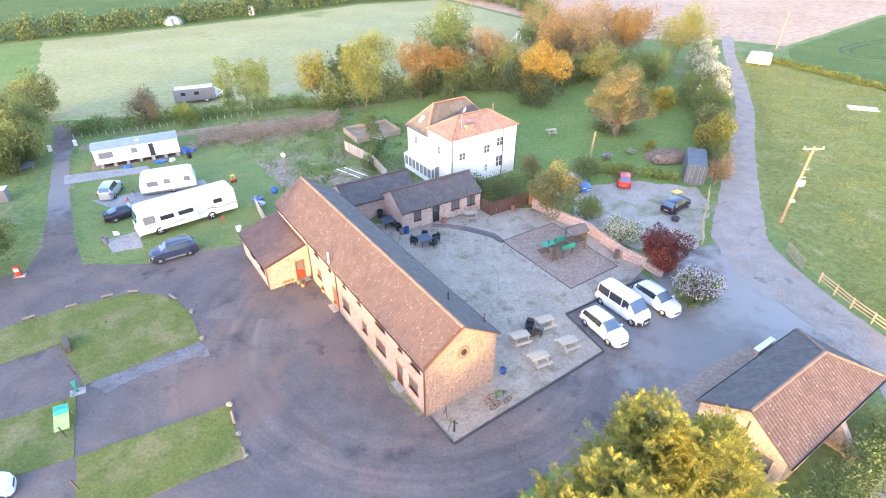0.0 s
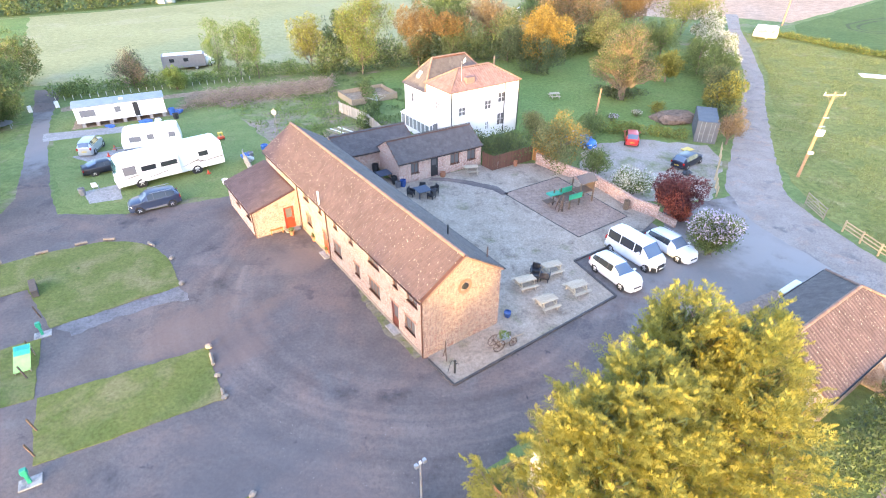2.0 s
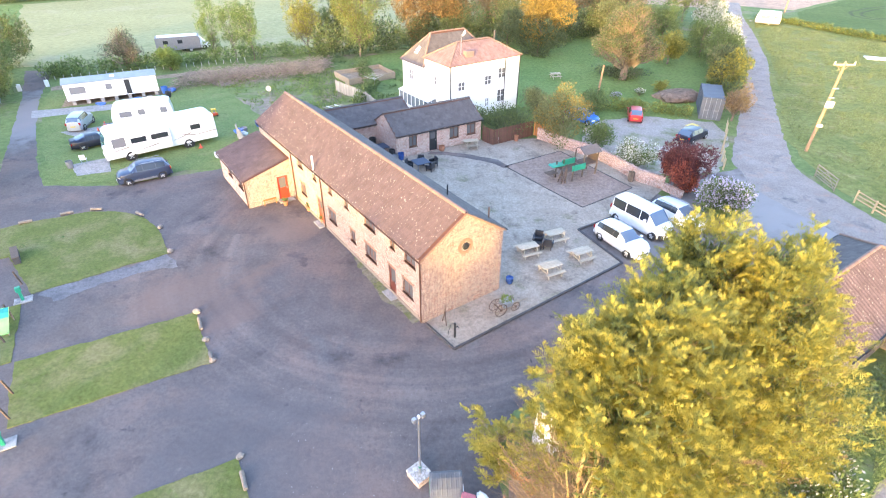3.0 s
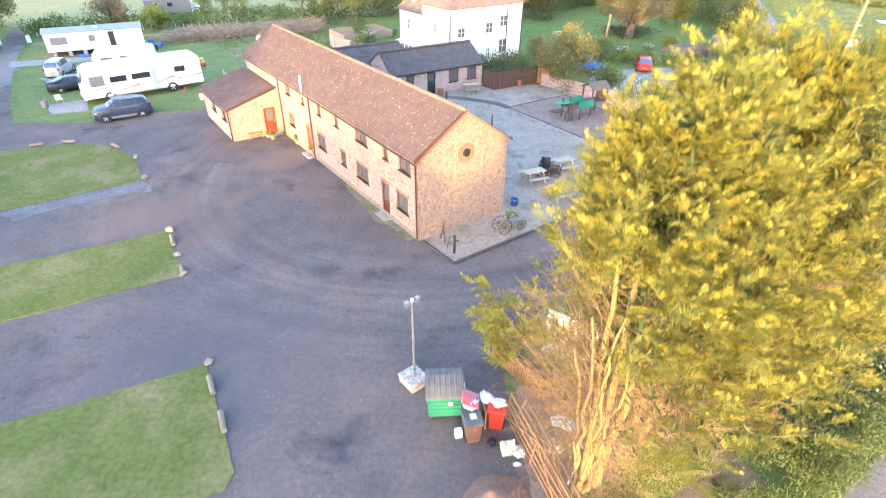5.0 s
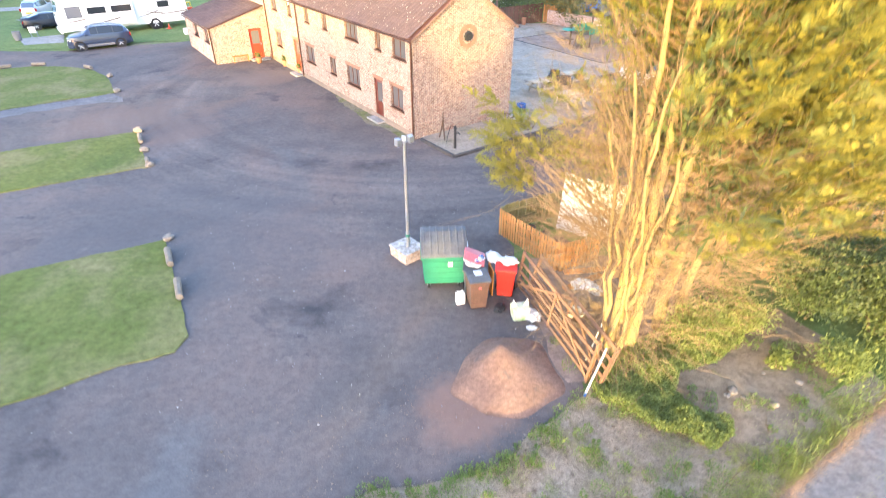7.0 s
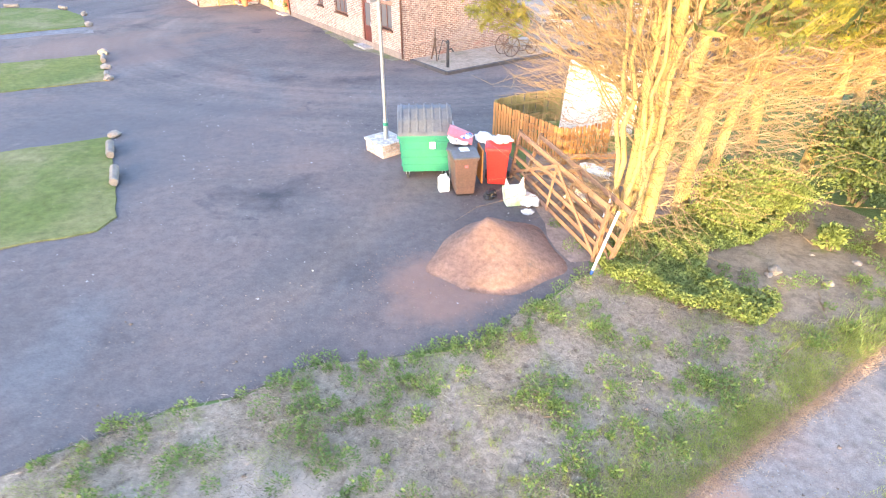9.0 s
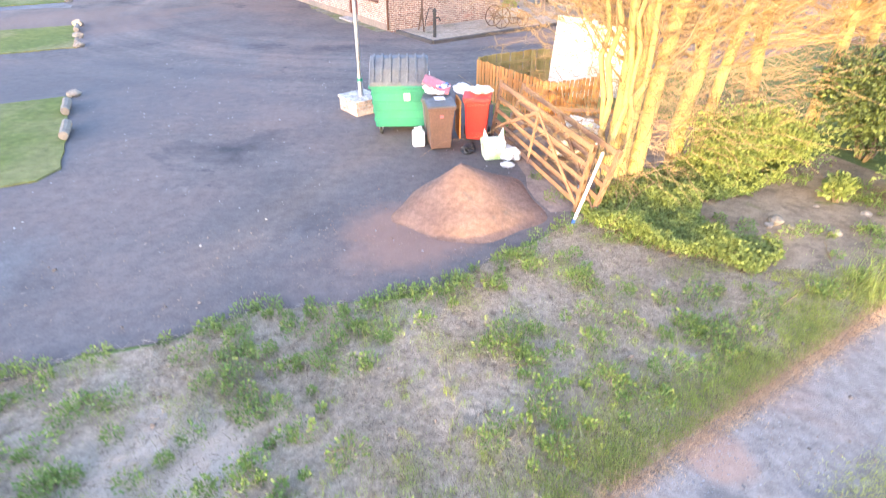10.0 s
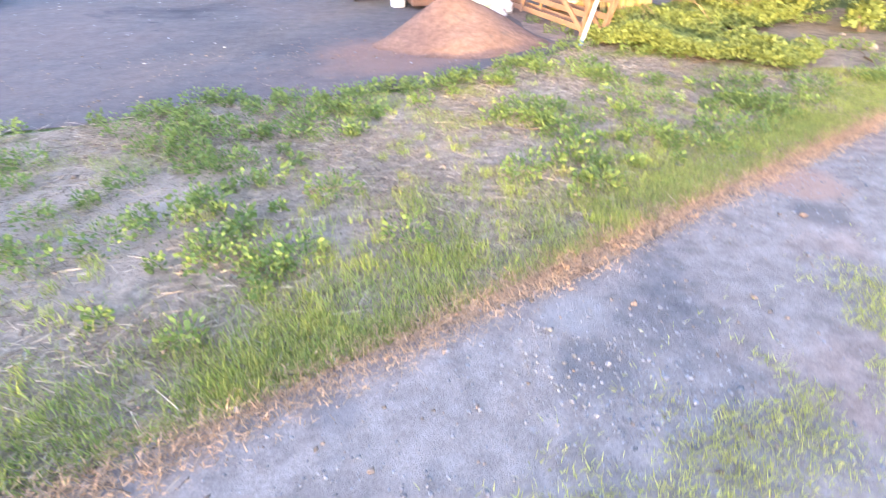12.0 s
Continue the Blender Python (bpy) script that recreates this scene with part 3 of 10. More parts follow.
sheet("terrace", [(0.7, 22.5), (12.6, 31.0), (10.5, 35.6), (17.6, 40.3), (19.5, 42.5), (17.8, 44.15), (15.45, 49.2), (10.2, 54.7), (4.3, 54.2), (-4.4, 49.2), (-6.2, 51.2), (-11.2, 50), (3.7, 28), (-0.9, 24.8)], 0.07, M_GRAVEL, 0, 1, "pale gravel terrace behind the barn", "gravel", rim=0.06)
sheet("play_ground", [(11.7, 39.2), (16.9, 42.8), (12.1, 51.1), (6.2, 47.4)], 0.085, M_SOIL, 0.05, 0.5, "brown bark play area")
sheet("car_park", [(14.5, 52), (17.5, 47.5), (21.5, 45.2), (26.5, 46.5), (31, 55), (31.5, 60), (24, 62), (17, 60)], 0.03, M_PARK, 0.4, 0.8, "dusty gravel car park")
sheet("bank", [(-53, 73.6), (-41, 79.6), (-30, 84.6), (-29.4, 82.8), (-40.4, 77.6), (-52, 71.8)], 0.041, M_EARTH, 0.3, 1, "bare reddish bank along the field hedge")
sheet("scrub_plot", [(-35, 79), (-27, 70), (-20, 60), (-15, 53), (-8, 58), (-6, 66), (-9, 74), (-20, 88), (-32, 86)], 0.035, M_PLOT, 0.3, 1, "overgrown plot of weeds and bare soil")
LAWNS = [
    [(-60, 21), (-41, 31), (-36.7, 33.6), (-32.8, 36.5), (-28.4, 38.5), (-26.4, 38.5), (-25.1, 38.1), (-23.2, 37.1), (-21.6, 35.4), (-19.5, 32.3), (-26.3, 27.5), (-30.6, 31.8), (-33.9, 29.6), (-55, 15)],
    [(-26.3, 26.5), (-23.5, 21.4), (-27.1, 19.8), (-45, 12), (-48, 17), (-30.2, 24.3)],
    [(-15.1, 25.7), (-12.6, 21.4), (-20.8, 17.0), (-23.3, 21.4)],
    [(-9.25, 15.4), (-6.55, 10.6), (-6.7, 10.0), (-7.8, 9.45), (-10.5, 7.9), (-20, 2.5), (-24, 8.3), (-14.8, 12.7)],
]
for k, pts in enumerate(LAWNS):
    sheet("pitch_lawn", pts, 0.05, M_LAWN, 0.08, 0.5, "mown grass strip between the tarmac pitches", "lawn", seed=k + 4, rim=0.05)

sheet("bare_strip", [(6.5, 19.6), (9, 21.4), (11, 22.8), (17.2, 27.5), (21, 30.1), (24.5, 31.9), (28.5, 32.9), (33.6, 31.7), (31, 29.6), (27.4, 31.2), (16.7, 23.8), (13, 20.6), (9, 18.4)], 0.011, M_SOIL, 0.1, 0.6, "bare brown strip along the store")
sheet("gravel_strip", [(-26.0, 27.6), (-23.0, 29.8), (-19.6, 32.2), (-18.2, 30.6), (-20.2, 30.0), (-22.0, 28.8), (-24.4, 26.9)], 0.019, M_PITCH, 0.25, 0.4, "strip of blue-grey gravel along the grass")
sheet("gravel_strip", [(-14.9, 25.6), (-22.8, 21.3), (-22.2, 20.7), (-15.4, 24.6)], 0.021, M_PITCH, 0.2, 0.4, "strip of blue-grey gravel along the grass", seed=4)


# ---- buildings ----
def wall_mesh(length, height, thick, openings):
    """A wall along x with its outer face on y = 0 and its body towards +y; openings are (x0, x1, z0, z1)."""
    xs = sorted({0.0, length, *[o[0] for o in openings], *[o[1] for o in openings]})
    zs = sorted({0.0, height, *[o[2] for o in openings], *[o[3] for o in openings]})
    nx, nz = len(xs) - 1, len(zs) - 1

    def solid(i, k):
        if not (0 <= i < nx and 0 <= k < nz):
            return False
        cx, cz = (xs[i] + xs[i + 1]) / 2, (zs[k] + zs[k + 1]) / 2
        return not any(o[0] < cx < o[1] and o[2] < cz < o[3] for o in openings)

    bm = bmesh.new()
    made = {}

    def v(x, y, z):
        key = (round(x, 4), round(y, 4), round(z, 4))
        if key not in made:
            made[key] = bm.verts.new((x, y, z))
        return made[key]

    for i in range(nx):
        for k in range(nz):
            if not solid(i, k):
                continue
            a, b, c, d = xs[i], xs[i + 1], zs[k], zs[k + 1]
            bm.faces.new((v(a, 0, c), v(b, 0, c), v(b, 0, d), v(a, 0, d)))
            bm.faces.new((v(a, thick, c), v(a, thick, d), v(b, thick, d), v(b, thick, c)))
            if not solid(i - 1, k):
                bm.faces.new((v(a, 0, c), v(a, 0, d), v(a, thick, d), v(a, thick, c)))
            if not solid(i + 1, k):
                bm.faces.new((v(b, 0, c), v(b, thick, c), v(b, thick, d), v(b, 0, d)))
            if not solid(i, k - 1):
                bm.faces.new((v(a, 0, c), v(a, thick, c), v(b, thick, c), v(b, 0, c)))
            if not solid(i, k + 1):
                bm.faces.new((v(a, 0, d), v(b, 0, d), v(b, thick, d), v(a, thick, d)))
    return bm


def window(parent, m, w, h, panes, frame_mat, sill=True, rows=1, sill_mat=None):
    """A window in the opening whose outer lower left corner is at m's origin, x along the wall, y inwards."""
    win = part("window", box(0, w, 0.09, 0.13, 0, 0.07), frame_mat, parent)
    win.matrix_basis = m
    part("head", box(0, w, 0.09, 0.13, h - 0.07, h), frame_mat, win)
    for x in (0, w - 0.075):
        part("jamb", box(x, x + 0.075, 0.086, 0.134, 0.07, h - 0.07), frame_mat, win)
    pw = (w - 0.05) / panes
    for k in range(panes):
        for r in range(rows):
            ph = (h - 0.05) / rows
            part("pane", box(0.05 + k * pw, k * pw + pw, 0.105, 0.115, 0.05 + r * ph, r * ph + ph), M_ROOMGLASS, win)
            if r:
                part("glazing_bar", box(0.05 + k * pw, k * pw + pw, 0.092, 0.128, r * ph, r * ph + 0.05), frame_mat, win)
        if k:
            part("mullion", box(k * pw - 0.01, k * pw + 0.06, 0.084, 0.136, 0.07, h - 0.07), frame_mat, win)
    if sill:
        part("sill", box(-0.06, w + 0.06, -0.05, 0.088, -0.08, 0.0, 0.01), sill_mat or frame_mat, win)
    return win


def door(parent, m, w, h, paint, glazed=0.0, handle=M_STEEL):
    d = part("door", box(0.05, w - 0.05, 0.08, 0.125, 0.02, h - 0.05 if not glazed else h * (1 - glazed), 0.004), paint, parent)
    d.matrix_basis = m
    for x in (0, w - 0.05):
        part("jamb", box(x, x + 0.05, 0.06, 0.14, 0, h), paint, d)
    part("head", box(0.05, w - 0.05, 0.06, 0.14, h - 0.05, h), paint, d)
    if glazed:
        z = h * (1 - glazed)
        for x in (0.05, w - 0.17):
            part("stile", box(x, x + 0.12, 0.08, 0.125, z, h - 0.05), paint, d)
        part("top_rail", box(0.17, w - 0.17, 0.08, 0.125, h - 0.17, h - 0.05), paint, d)
        part("pane", box(0.17, w - 0.17, 0.097, 0.108, z, h - 0.17), M_ROOMGLASS, d)
    part("handle", box(w - 0.15, w - 0.12, 0.03, 0.08, 0.95, 1.12, 0.008), handle, d)
    return d


def tile_mesh(name, w, l, kind, material):
    """One roof tile: x across, y up the slope, z out of the roof. Pantiles have a roll, slates are flat."""
    if kind == "slate":
        bm = bmesh.new()
        add_box(bm, 0.004, w - 0.004, 0, l, 0, 0.012)
        me = bpy.data.meshes.new(name)
        bm.to_mesh(me)
        bm.free()
    else:
        pts = [(0.0, 0.009), (0.15, 0.0), (0.4, 0.0), (0.58, 0.008), (0.72, 0.028), (0.86, 0.031), (1.0, 0.014)]
        v, f = [], []
        for y in (0, l):
            v += [(x * w, y, z) for x, z in pts]
        v += [(x * w, 0, z - 0.018) for x, z in pts]
        n = len(pts)
        for i in range(n - 1):
            f.append((i, i + 1, n + i + 1, n + i))
            f.append((2 * n + i, 2 * n + i + 1, i + 1, i))
        me = mesh_of(name, v, f)
    me.materials.append(material)
    return me


def tiled_slope(roof, m, width, length, kind, material, near=0, tile_w=0.3, tile_l=0.33, seed=0, cut=None, lichen=0, from_end=False):
    """Lays tiles on a slope: m has x along the eave, y up the slope, z outwards. The first `near` tiles from x = 0 are pieces of their own, the rest one mesh.
    cut(y): the stretch of x that the slope has at that height."""
    rng = random.Random(seed)
    me = tile_mesh("tile", tile_w, tile_l * 1.18, kind, material)
    base_v = [Vector(v.co) for v in me.vertices]
    base_f = [list(p.vertices) for p in me.polygons]
    verts, faces, made = [], [], 0
    rows = int(length / tile_l)
    cols = int(width / tile_w)
    for i in (reversed(range(cols)) if from_end else range(cols)):
        for r in range(rows):
            x, y = i * tile_w + (0.5 * tile_w if kind == "slate" and r % 2 else 0), r * tile_l
            lo, hi = cut(y) if cut else (0, width)
            if x < lo - 0.01 or x + tile_w > hi + 0.02:
                continue
            t = m @ Matrix.Translation((x + rng.uniform(-0.006, 0.006), y + rng.uniform(-0.01, 0.01), 0.03)) @ Euler((radians(-2.4) + rng.uniform(-0.008, 0.008), rng.uniform(-0.01, 0.01), rng.uniform(-0.012, 0.012))).to_matrix().to_4x4()
            if made < near:
                ob = new("tile", me)
                ob.parent, ob.matrix_basis = roof, t
                made += 1
            else:
                b = len(verts)
                verts += [t @ v for v in base_v]
                faces += [tuple(b + j for j in f) for f in base_f]
    if verts:
        ob = part("tiling", (verts, faces), material, roof)
        tagged(ob, kind="stuff")
    if lichen:
        lv, lf = [], []
        for _ in range(lichen):
            y = rng.uniform(0.1, length - 0.1)
            lo, hi = cut(y) if cut else (0, width)
            x, s = rng.uniform(lo + 0.1, hi - 0.1), 0.012 + 0.03 * rng.random() ** 2
            b = len(lv)
            n = 6
            lv += [m @ Vector((x + s * rng.uniform(0.5, 1.2) * math.cos(2 * math.pi * k / n), y + s * rng.uniform(0.6, 1.4) * math.sin(2 * math.pi * k / n), 0.098)) for k in range(n)]
            lf.append(tuple(range(b, b + n)))
        tagged(part("lichen", (lv, lf), M_LICHEN, roof, "pale lichen spots"), kind="stuff")


def slope_frame(p, q, up):
    """A frame at p with x towards q and y towards up (made square to x)."""
    p, q, up = Vector(p), Vector(q), Vector(up)
    x = (q - p).normalized()
    y = up - p
    y = (y - x * y.dot(x)).normalized()
    z = x.cross(y)
    return Matrix.Translation(p) @ Matrix(((x.x, y.x, z.x, 0), (x.y, y.y, z.y, 0), (x.z, y.z, z.z, 0), (0, 0, 0, 1)))


def ridge_tiles(roof, p, q, material, step=0.33, r=0.11):
    p, q = Vector(p), Vector(q)
    n = max(1, int((q - p).length / step))
    d = (q - p).normalized()
    side = d.cross(Vector((0, 0, 1))).normalized()
    up = side.cross(d)
    v, f = [], []
    for e in (0, 1):
        for k in range(7):
            a = math.pi * k / 6 * 1.1 - 0.05 * math.pi
            v.append(d * (e * step * 0.97) + side * (r * math.cos(a)) + up * (r * math.sin(a) * 0.9))
    for k in range(6):
        f.append((k, k + 1, k + 8, k + 7))
    me = mesh_of("ridge_tile", v, f, material)
    rng = random.Random(7)
    for i in range(n):
        ob = new("ridge_tile", me)
        ob.parent = roof
        ob.matrix_basis = Matrix.Translation(p + d * (i * (q - p).length / n) + up * rng.uniform(-0.01, 0.012))


def slab(parent, name, corners, thick, material, label=""):
    """A roof board: corners of its top face, counter-clockwise from outside."""
    c = [Vector(p) for p in corners]
    n = (c[1] - c[0]).cross(c[2] - c[0]).normalized()
    v = c + [p - n * thick for p in c]
    k = len(c)
    f = [tuple(range(k)), tuple(range(2 * k - 1, k - 1, -1))] + [(i, k + i, k + (i + 1) % k, (i + 1) % k) for i in range(k)]
    return part(name, (v, f), material, parent, label)


def gutter(parent, p, q, material=None, r=0.06):
    p, q = Vector(p), Vector(q)
    d = (q - p).normalized()
    side = Vector((d.y, -d.x, 0)).normalized()
    v, f = [], []
    for e in (p, q):
        for s in (r, r - 0.012):
            for k in range(7):
                a = math.pi + math.pi * k / 6
                v.append(e + side * (s * math.cos(a)) + Vector((0, 0, s * math.sin(a))))
    for k in range(6):
        f += [(k, k + 1, k + 15, k + 14), (k + 7, k + 21, k + 22, k + 8)]
    f += [(0, 14, 21, 7), (6, 13, 27, 20)]
    return part("gutter", (v, f), material or M_FRAME, parent)


def gable_fill(width, rise, thick, skew=0.5):
    """The triangle over an end wall, x along the wall, y inwards."""
    return prism([(0, 0), (width, 0), (width * skew, rise)], 0, thick)


M_LINTEL = mat("brick_lintel", (0.3, 0.165, 0.115), (0.23, 0.125, 0.09), 3, 30)
M_PLINTH = mat("stained_cement", (0.27, 0.22, 0.185), (0.19, 0.155, 0.13), 1.3, 18, 0.9, grain=0.35)

# the long barn: origin at its corner by the yard, y along its length, x across
BARN = pose(-1.13, 24.65, 0, 0, 0, 34.5)
BW, BL, BE, BR = 5.9, 27.3, 4.66, 6.62
barn = thing("barn", BARN, "long two-storey orange brick barn with red pantile and slate roof", "barn", kind="")
front_open = [(0.66, 1.86, 3.55, 4.42), (3.0, 3.55, 3.6, 4.42), (5.41, 6.88, 3.6, 4.42), (9.2, 9.83, 3.6, 4.42), (11.8, 12.43, 3.6, 4.42), (14.6, 15.2, 3.6, 4.42), (17.2, 18.2, 3.6, 4.42),
              (1.04, 2.2, 1.1, 2.15), (5.53, 7.05, 1.15, 2.15), (8.49, 9.26, 1.2, 2.15), (11.54, 12.83, 1.2, 2.2), (17.1, 18.2, 1.25, 2.2),
              (3.04, 3.92, 0.02, 2.12), (14.0, 14.9, 0.02, 2.2)]
# wall along +y seen from -x: local x of the wall runs from the far end to the near corner
wf = part("front_wall", wall_mesh(BL, BE, 0.35, [(BL - b, BL - a, c, d) for a, b, c, d in front_open]), M_BRICK, barn)
wf.matrix_basis = pose(0, BL, 0, 0, 0, -90)
for a, b, c, d in front_open:
    m = pose(BL - b, 0, c)
    if d - c > 1.5:
        door(wf, m, b - a, d - c, M_BROWNDOOR if a < 10 else M_REDDOOR, 0.55 if a < 10 else 0.4)
        part("doorstep", box(BL - b - 0.15, BL - a + 0.15, -0.5, -0.004, 0, 0.1, 0.015), M_PAVE, wf)
    else:
        window(wf, m, b - a, d - c, 3 if b - a > 1.3 else (2 if b - a > 0.5 else 1), M_FRAME)
    if d < 3:
        part("lintel", box(BL - b - 0.1, BL - a + 0.1, -0.012, 0.06, d, d + 0.18), M_LINTEL, wf)
part("plinth", box(0, BL - 0.02, -0.03, -0.003, 0, 0.28, 0.01), M_PLINTH, wf, "stained cement plinth")
gw = part("gable_wall", wall_mesh(BW, BE, 0.35, []), M_BRICK_GABLE, barn)
gw.matrix_basis = pose(0, -0.003, 0)
gt = part("gable", gable_fill(BW, BR - BE, 0.35), M_BRICK_GABLE, barn)
gt.matrix_basis = pose(0, -0.003, BE)
bw_ = part("back_wall", wall_mesh(BL, BE, 0.35, [(4, 5.2, 1.0, 2.1), (9, 10.2, 1.0, 2.1), (14, 15, 0.02, 2.1), (19, 20.2, 1.0, 2.1)]), M_BRICK, barn)
bw_.matrix_basis = pose(BW, 0, 0, 0, 0, 90)
for a, b, c, d in [(4, 5.2, 1.0, 2.1), (9, 10.2, 1.0, 2.1), (19, 20.2, 1.0, 2.1)]:
    window(bw_, pose(a, 0, c), b - a, d - c, 2, M_FRAME)
door(bw_, pose(14, 0, 0.02), 1.0, 2.08, M_BROWNDOOR)
ew = part("end_wall", wall_mesh(BW, BE, 0.35, []), M_BRICK, barn)
ew.matrix_basis = pose(BW, BL, 0, 0, 0, 180)
et = part("end_gable", gable_fill(BW, BR - BE, 0.35), M_BRICK, barn)
et.matrix_basis = pose(BW, BL, BE, 0, 0, 180)
# the round iron tie plate in its ring of bricks
ring = bmesh.new()
for k in range(26):
    a = 2 * math.pi * k / 26
    add_box(ring, -0.055, 0.055, -0.03, 0.02, 0.34, 0.53, 0.006, Matrix.Rotation(a, 4, "Y"))
roundel = part("brick_ring", ring, M_LINTEL, barn, "ring of brick headers round an iron tie plate")
roundel.matrix_basis = pose(3.05, -0.006, 4.42)
tie = bmesh.new()
add_cyl(tie, (0, -0.09, 0), (0, 0, 0), 0.2, 0.24, 20)
add_cyl(tie, (0, -0.14, 0), (0, -0.09, 0), 0.06, 0.06, 8)
part("tie_plate", tie, M_BLACK, roundel, "rusty iron tie plate")
# roof
roof = part("roof", box(0.3, BW - 0.3, 0.3, BL - 0.3, BE - 0.02, BE + 0.02), M_KERB, barn)
oh = 0.16
rise = (BR - BE) / (BW / 2)
zf = BE - oh * rise
slab(roof, "front_decking", [(-oh, BL + 0.08, zf + 0.04), (-oh, -0.08, zf + 0.04), (BW / 2, -0.08, BR + 0.04), (BW / 2, BL + 0.08, BR + 0.04)], 0.035, M_FRAME)
slab(roof, "back_decking", [(BW + oh, -0.08, zf + 0.04), (BW + oh, BL + 0.08, zf + 0.04), (BW / 2, BL + 0.08, BR + 0.04), (BW / 2, -0.08, BR + 0.04)], 0.035, M_FRAME)
sl = math.hypot(BW / 2 + oh, BR - zf)
# front slope: x runs from the far end to the near one, so start it at the near end with a mirrored frame
fm = slope_frame((-oh - 0.03, BL + 0.09, zf + 0.04), (-oh - 0.03, -0.1, zf + 0.04), (BW / 2, BL + 0.09, BR + 0.04))
bmx = slope_frame((BW + oh + 0.03, -0.1, zf + 0.04), (BW + oh + 0.03, BL + 0.1, zf + 0.04), (BW / 2, -0.1, BR + 0.04))
tiled_slope(roof, bmx, BL + 0.18, sl, "slate", M_SLATE, 260, 0.3, 0.3, 4)
tiled_slope(roof, fm, BL + 0.18, sl, "pantile", M_PANTILE, 300, 0.3, 0.33, 3, None, 950, True)
ridge_tiles(roof, (BW / 2, -0.1, BR + 0.07), (BW / 2, BL + 0.1, BR + 0.07), M_RIDGE, 0.36, 0.13)
gutter(roof, (-oh - 0.09, -0.1, zf), (-oh - 0.09, BL, zf))
gutter(roof, (BW + oh + 0.09, -0.1, zf), (BW + oh + 0.09, BL, zf), M_BLACK)
for y, zt in ((0.06, zf - 0.05), (13.6, zf - 0.05), (19.4, zf - 0.05)):
    part("downpipe", cyl((-0.09, y, 0.1), (-0.09, y, zt), 0.045, 0.045, 10), M_FRAME, barn, "brown downpipe")
part("bargeboard", beam((-oh, -0.11, zf - 0.03), (BW / 2, -0.11, BR - 0.0), 0.03, 0.1), M_RIDGE, roof)
part("bargeboard", beam((BW + oh, -0.11, zf - 0.03), (BW / 2, -0.11, BR - 0.0), 0.03, 0.1), M_RIDGE, roof)
part("flue", cyl((BW + oh - 0.35, 1.2, zf + 0.1), (BW + oh - 0.35, 1.2, zf + 1.1), 0.06, 0.05, 10), M_RIDGE, roof, "short clay flue pipe")
part("flue", cyl((-0.12, 14.5, 4.3), (-0.12, 14.5, 5.7), 0.07, 0.07, 10), M_WHITE, roof, "thin white flue pipe")
part("flue", cyl((4.5, 3.9, 5.6), (4.5, 3.9, 6.4), 0.05, 0.05, 10), M_BLACK, roof, "thin dark flue pipe")

# the low wing in front of the barn's far end
wing = thing("barn_wing", BARN, "low brick wing with a lean-to red tiled roof and red door", "outbuilding")
WX, WY0, WY1, WZ0, WZ1 = -3.9, 20.1, 27.6, 2.42, 3.55
side_open = [(27.6 - 25.1, 27.6 - 23.9, 1.3, 2.15), (27.6 - 22.2, 27.6 - 20.9, 1.3, 2.15)]
ws = part("side_wall", wall_mesh(WY1 - WY0, WZ0, 0.3, side_open), M_BRICK_RED, wing)
ws.matrix_basis = pose(WX, WY1, 0, 0, 0, -90)
for a, b, c, d in side_open:
    window(ws, pose(a, 0, c), b - a, d - c, 2, M_FRAME)
wfr = part("front_wall", wall_mesh(-WX - 0.004, WZ0, 0.3, [(2.6, 3.5, 0.02, 2.15)]), M_BRICK, wing, "sunlit orange brick end wall")
wfr.matrix_basis = pose(WX, WY0 - 0.003, 0)
door(wfr, pose(2.6, 0, 0.02), 0.9, 2.13, M_REDDOOR, 0.5)
part("doorstep", box(2.4, 3.7, -0.6, -0.004, 0, 0.12, 0.02), M_PAVE, wfr)
wtop = part("lean_to_gable", prism([(0, 0), (-WX - 0.004, 0), (-WX - 0.004, WZ1 - WZ0)], 0, 0.3), M_BRICK, wing)
wtop.matrix_basis = pose(WX, WY0 - 0.003, WZ0)
wre = part("rear_wall", wall_mesh(-WX - 0.004, WZ0, 0.3, []), M_BRICK, wing)
wre.matrix_basis = pose(-0.004, WY1, 0, 0, 0, 180)
wre2 = part("rear_gable", prism([(0, 0), (-WX - 0.004, 0), (0, WZ1 - WZ0)], 0, 0.3), M_BRICK, wing)
wre2.matrix_basis = pose(-0.004, WY1, WZ0, 0, 0, 180)
wr = slab(wing, "roof", [(WX - 0.15, WY1 + 0.1, WZ0), (WX - 0.15, WY0 - 0.12, WZ0), (-0.01, WY0 - 0.12, WZ1 + 0.05), (-0.01, WY1 + 0.1, WZ1 + 0.05)], 0.04, M_FRAME)
wm = slope_frame((WX - 0.18, WY1 + 0.1, WZ0), (WX - 0.18, WY0 - 0.14, WZ0), (-0.01, WY1 + 0.1, WZ1 + 0.05))
tiled_slope(wr, wm, WY1 - WY0 + 0.24, 4.2, "pantile", M_PANTILE, 0, 0.3, 0.33, 9)
gutter(wr, (WX - 0.24, WY0 - 0.1, WZ0 - 0.03), (WX - 0.24, WY1, WZ0 - 0.03))
part("downpipe", cyl((WX - 0.06, WY0 + 0.08, 0.1), (WX - 0.06, WY0 + 0.08, WZ0 - 0.1), 0.04, 0.04, 10), M_FRAME, wing)


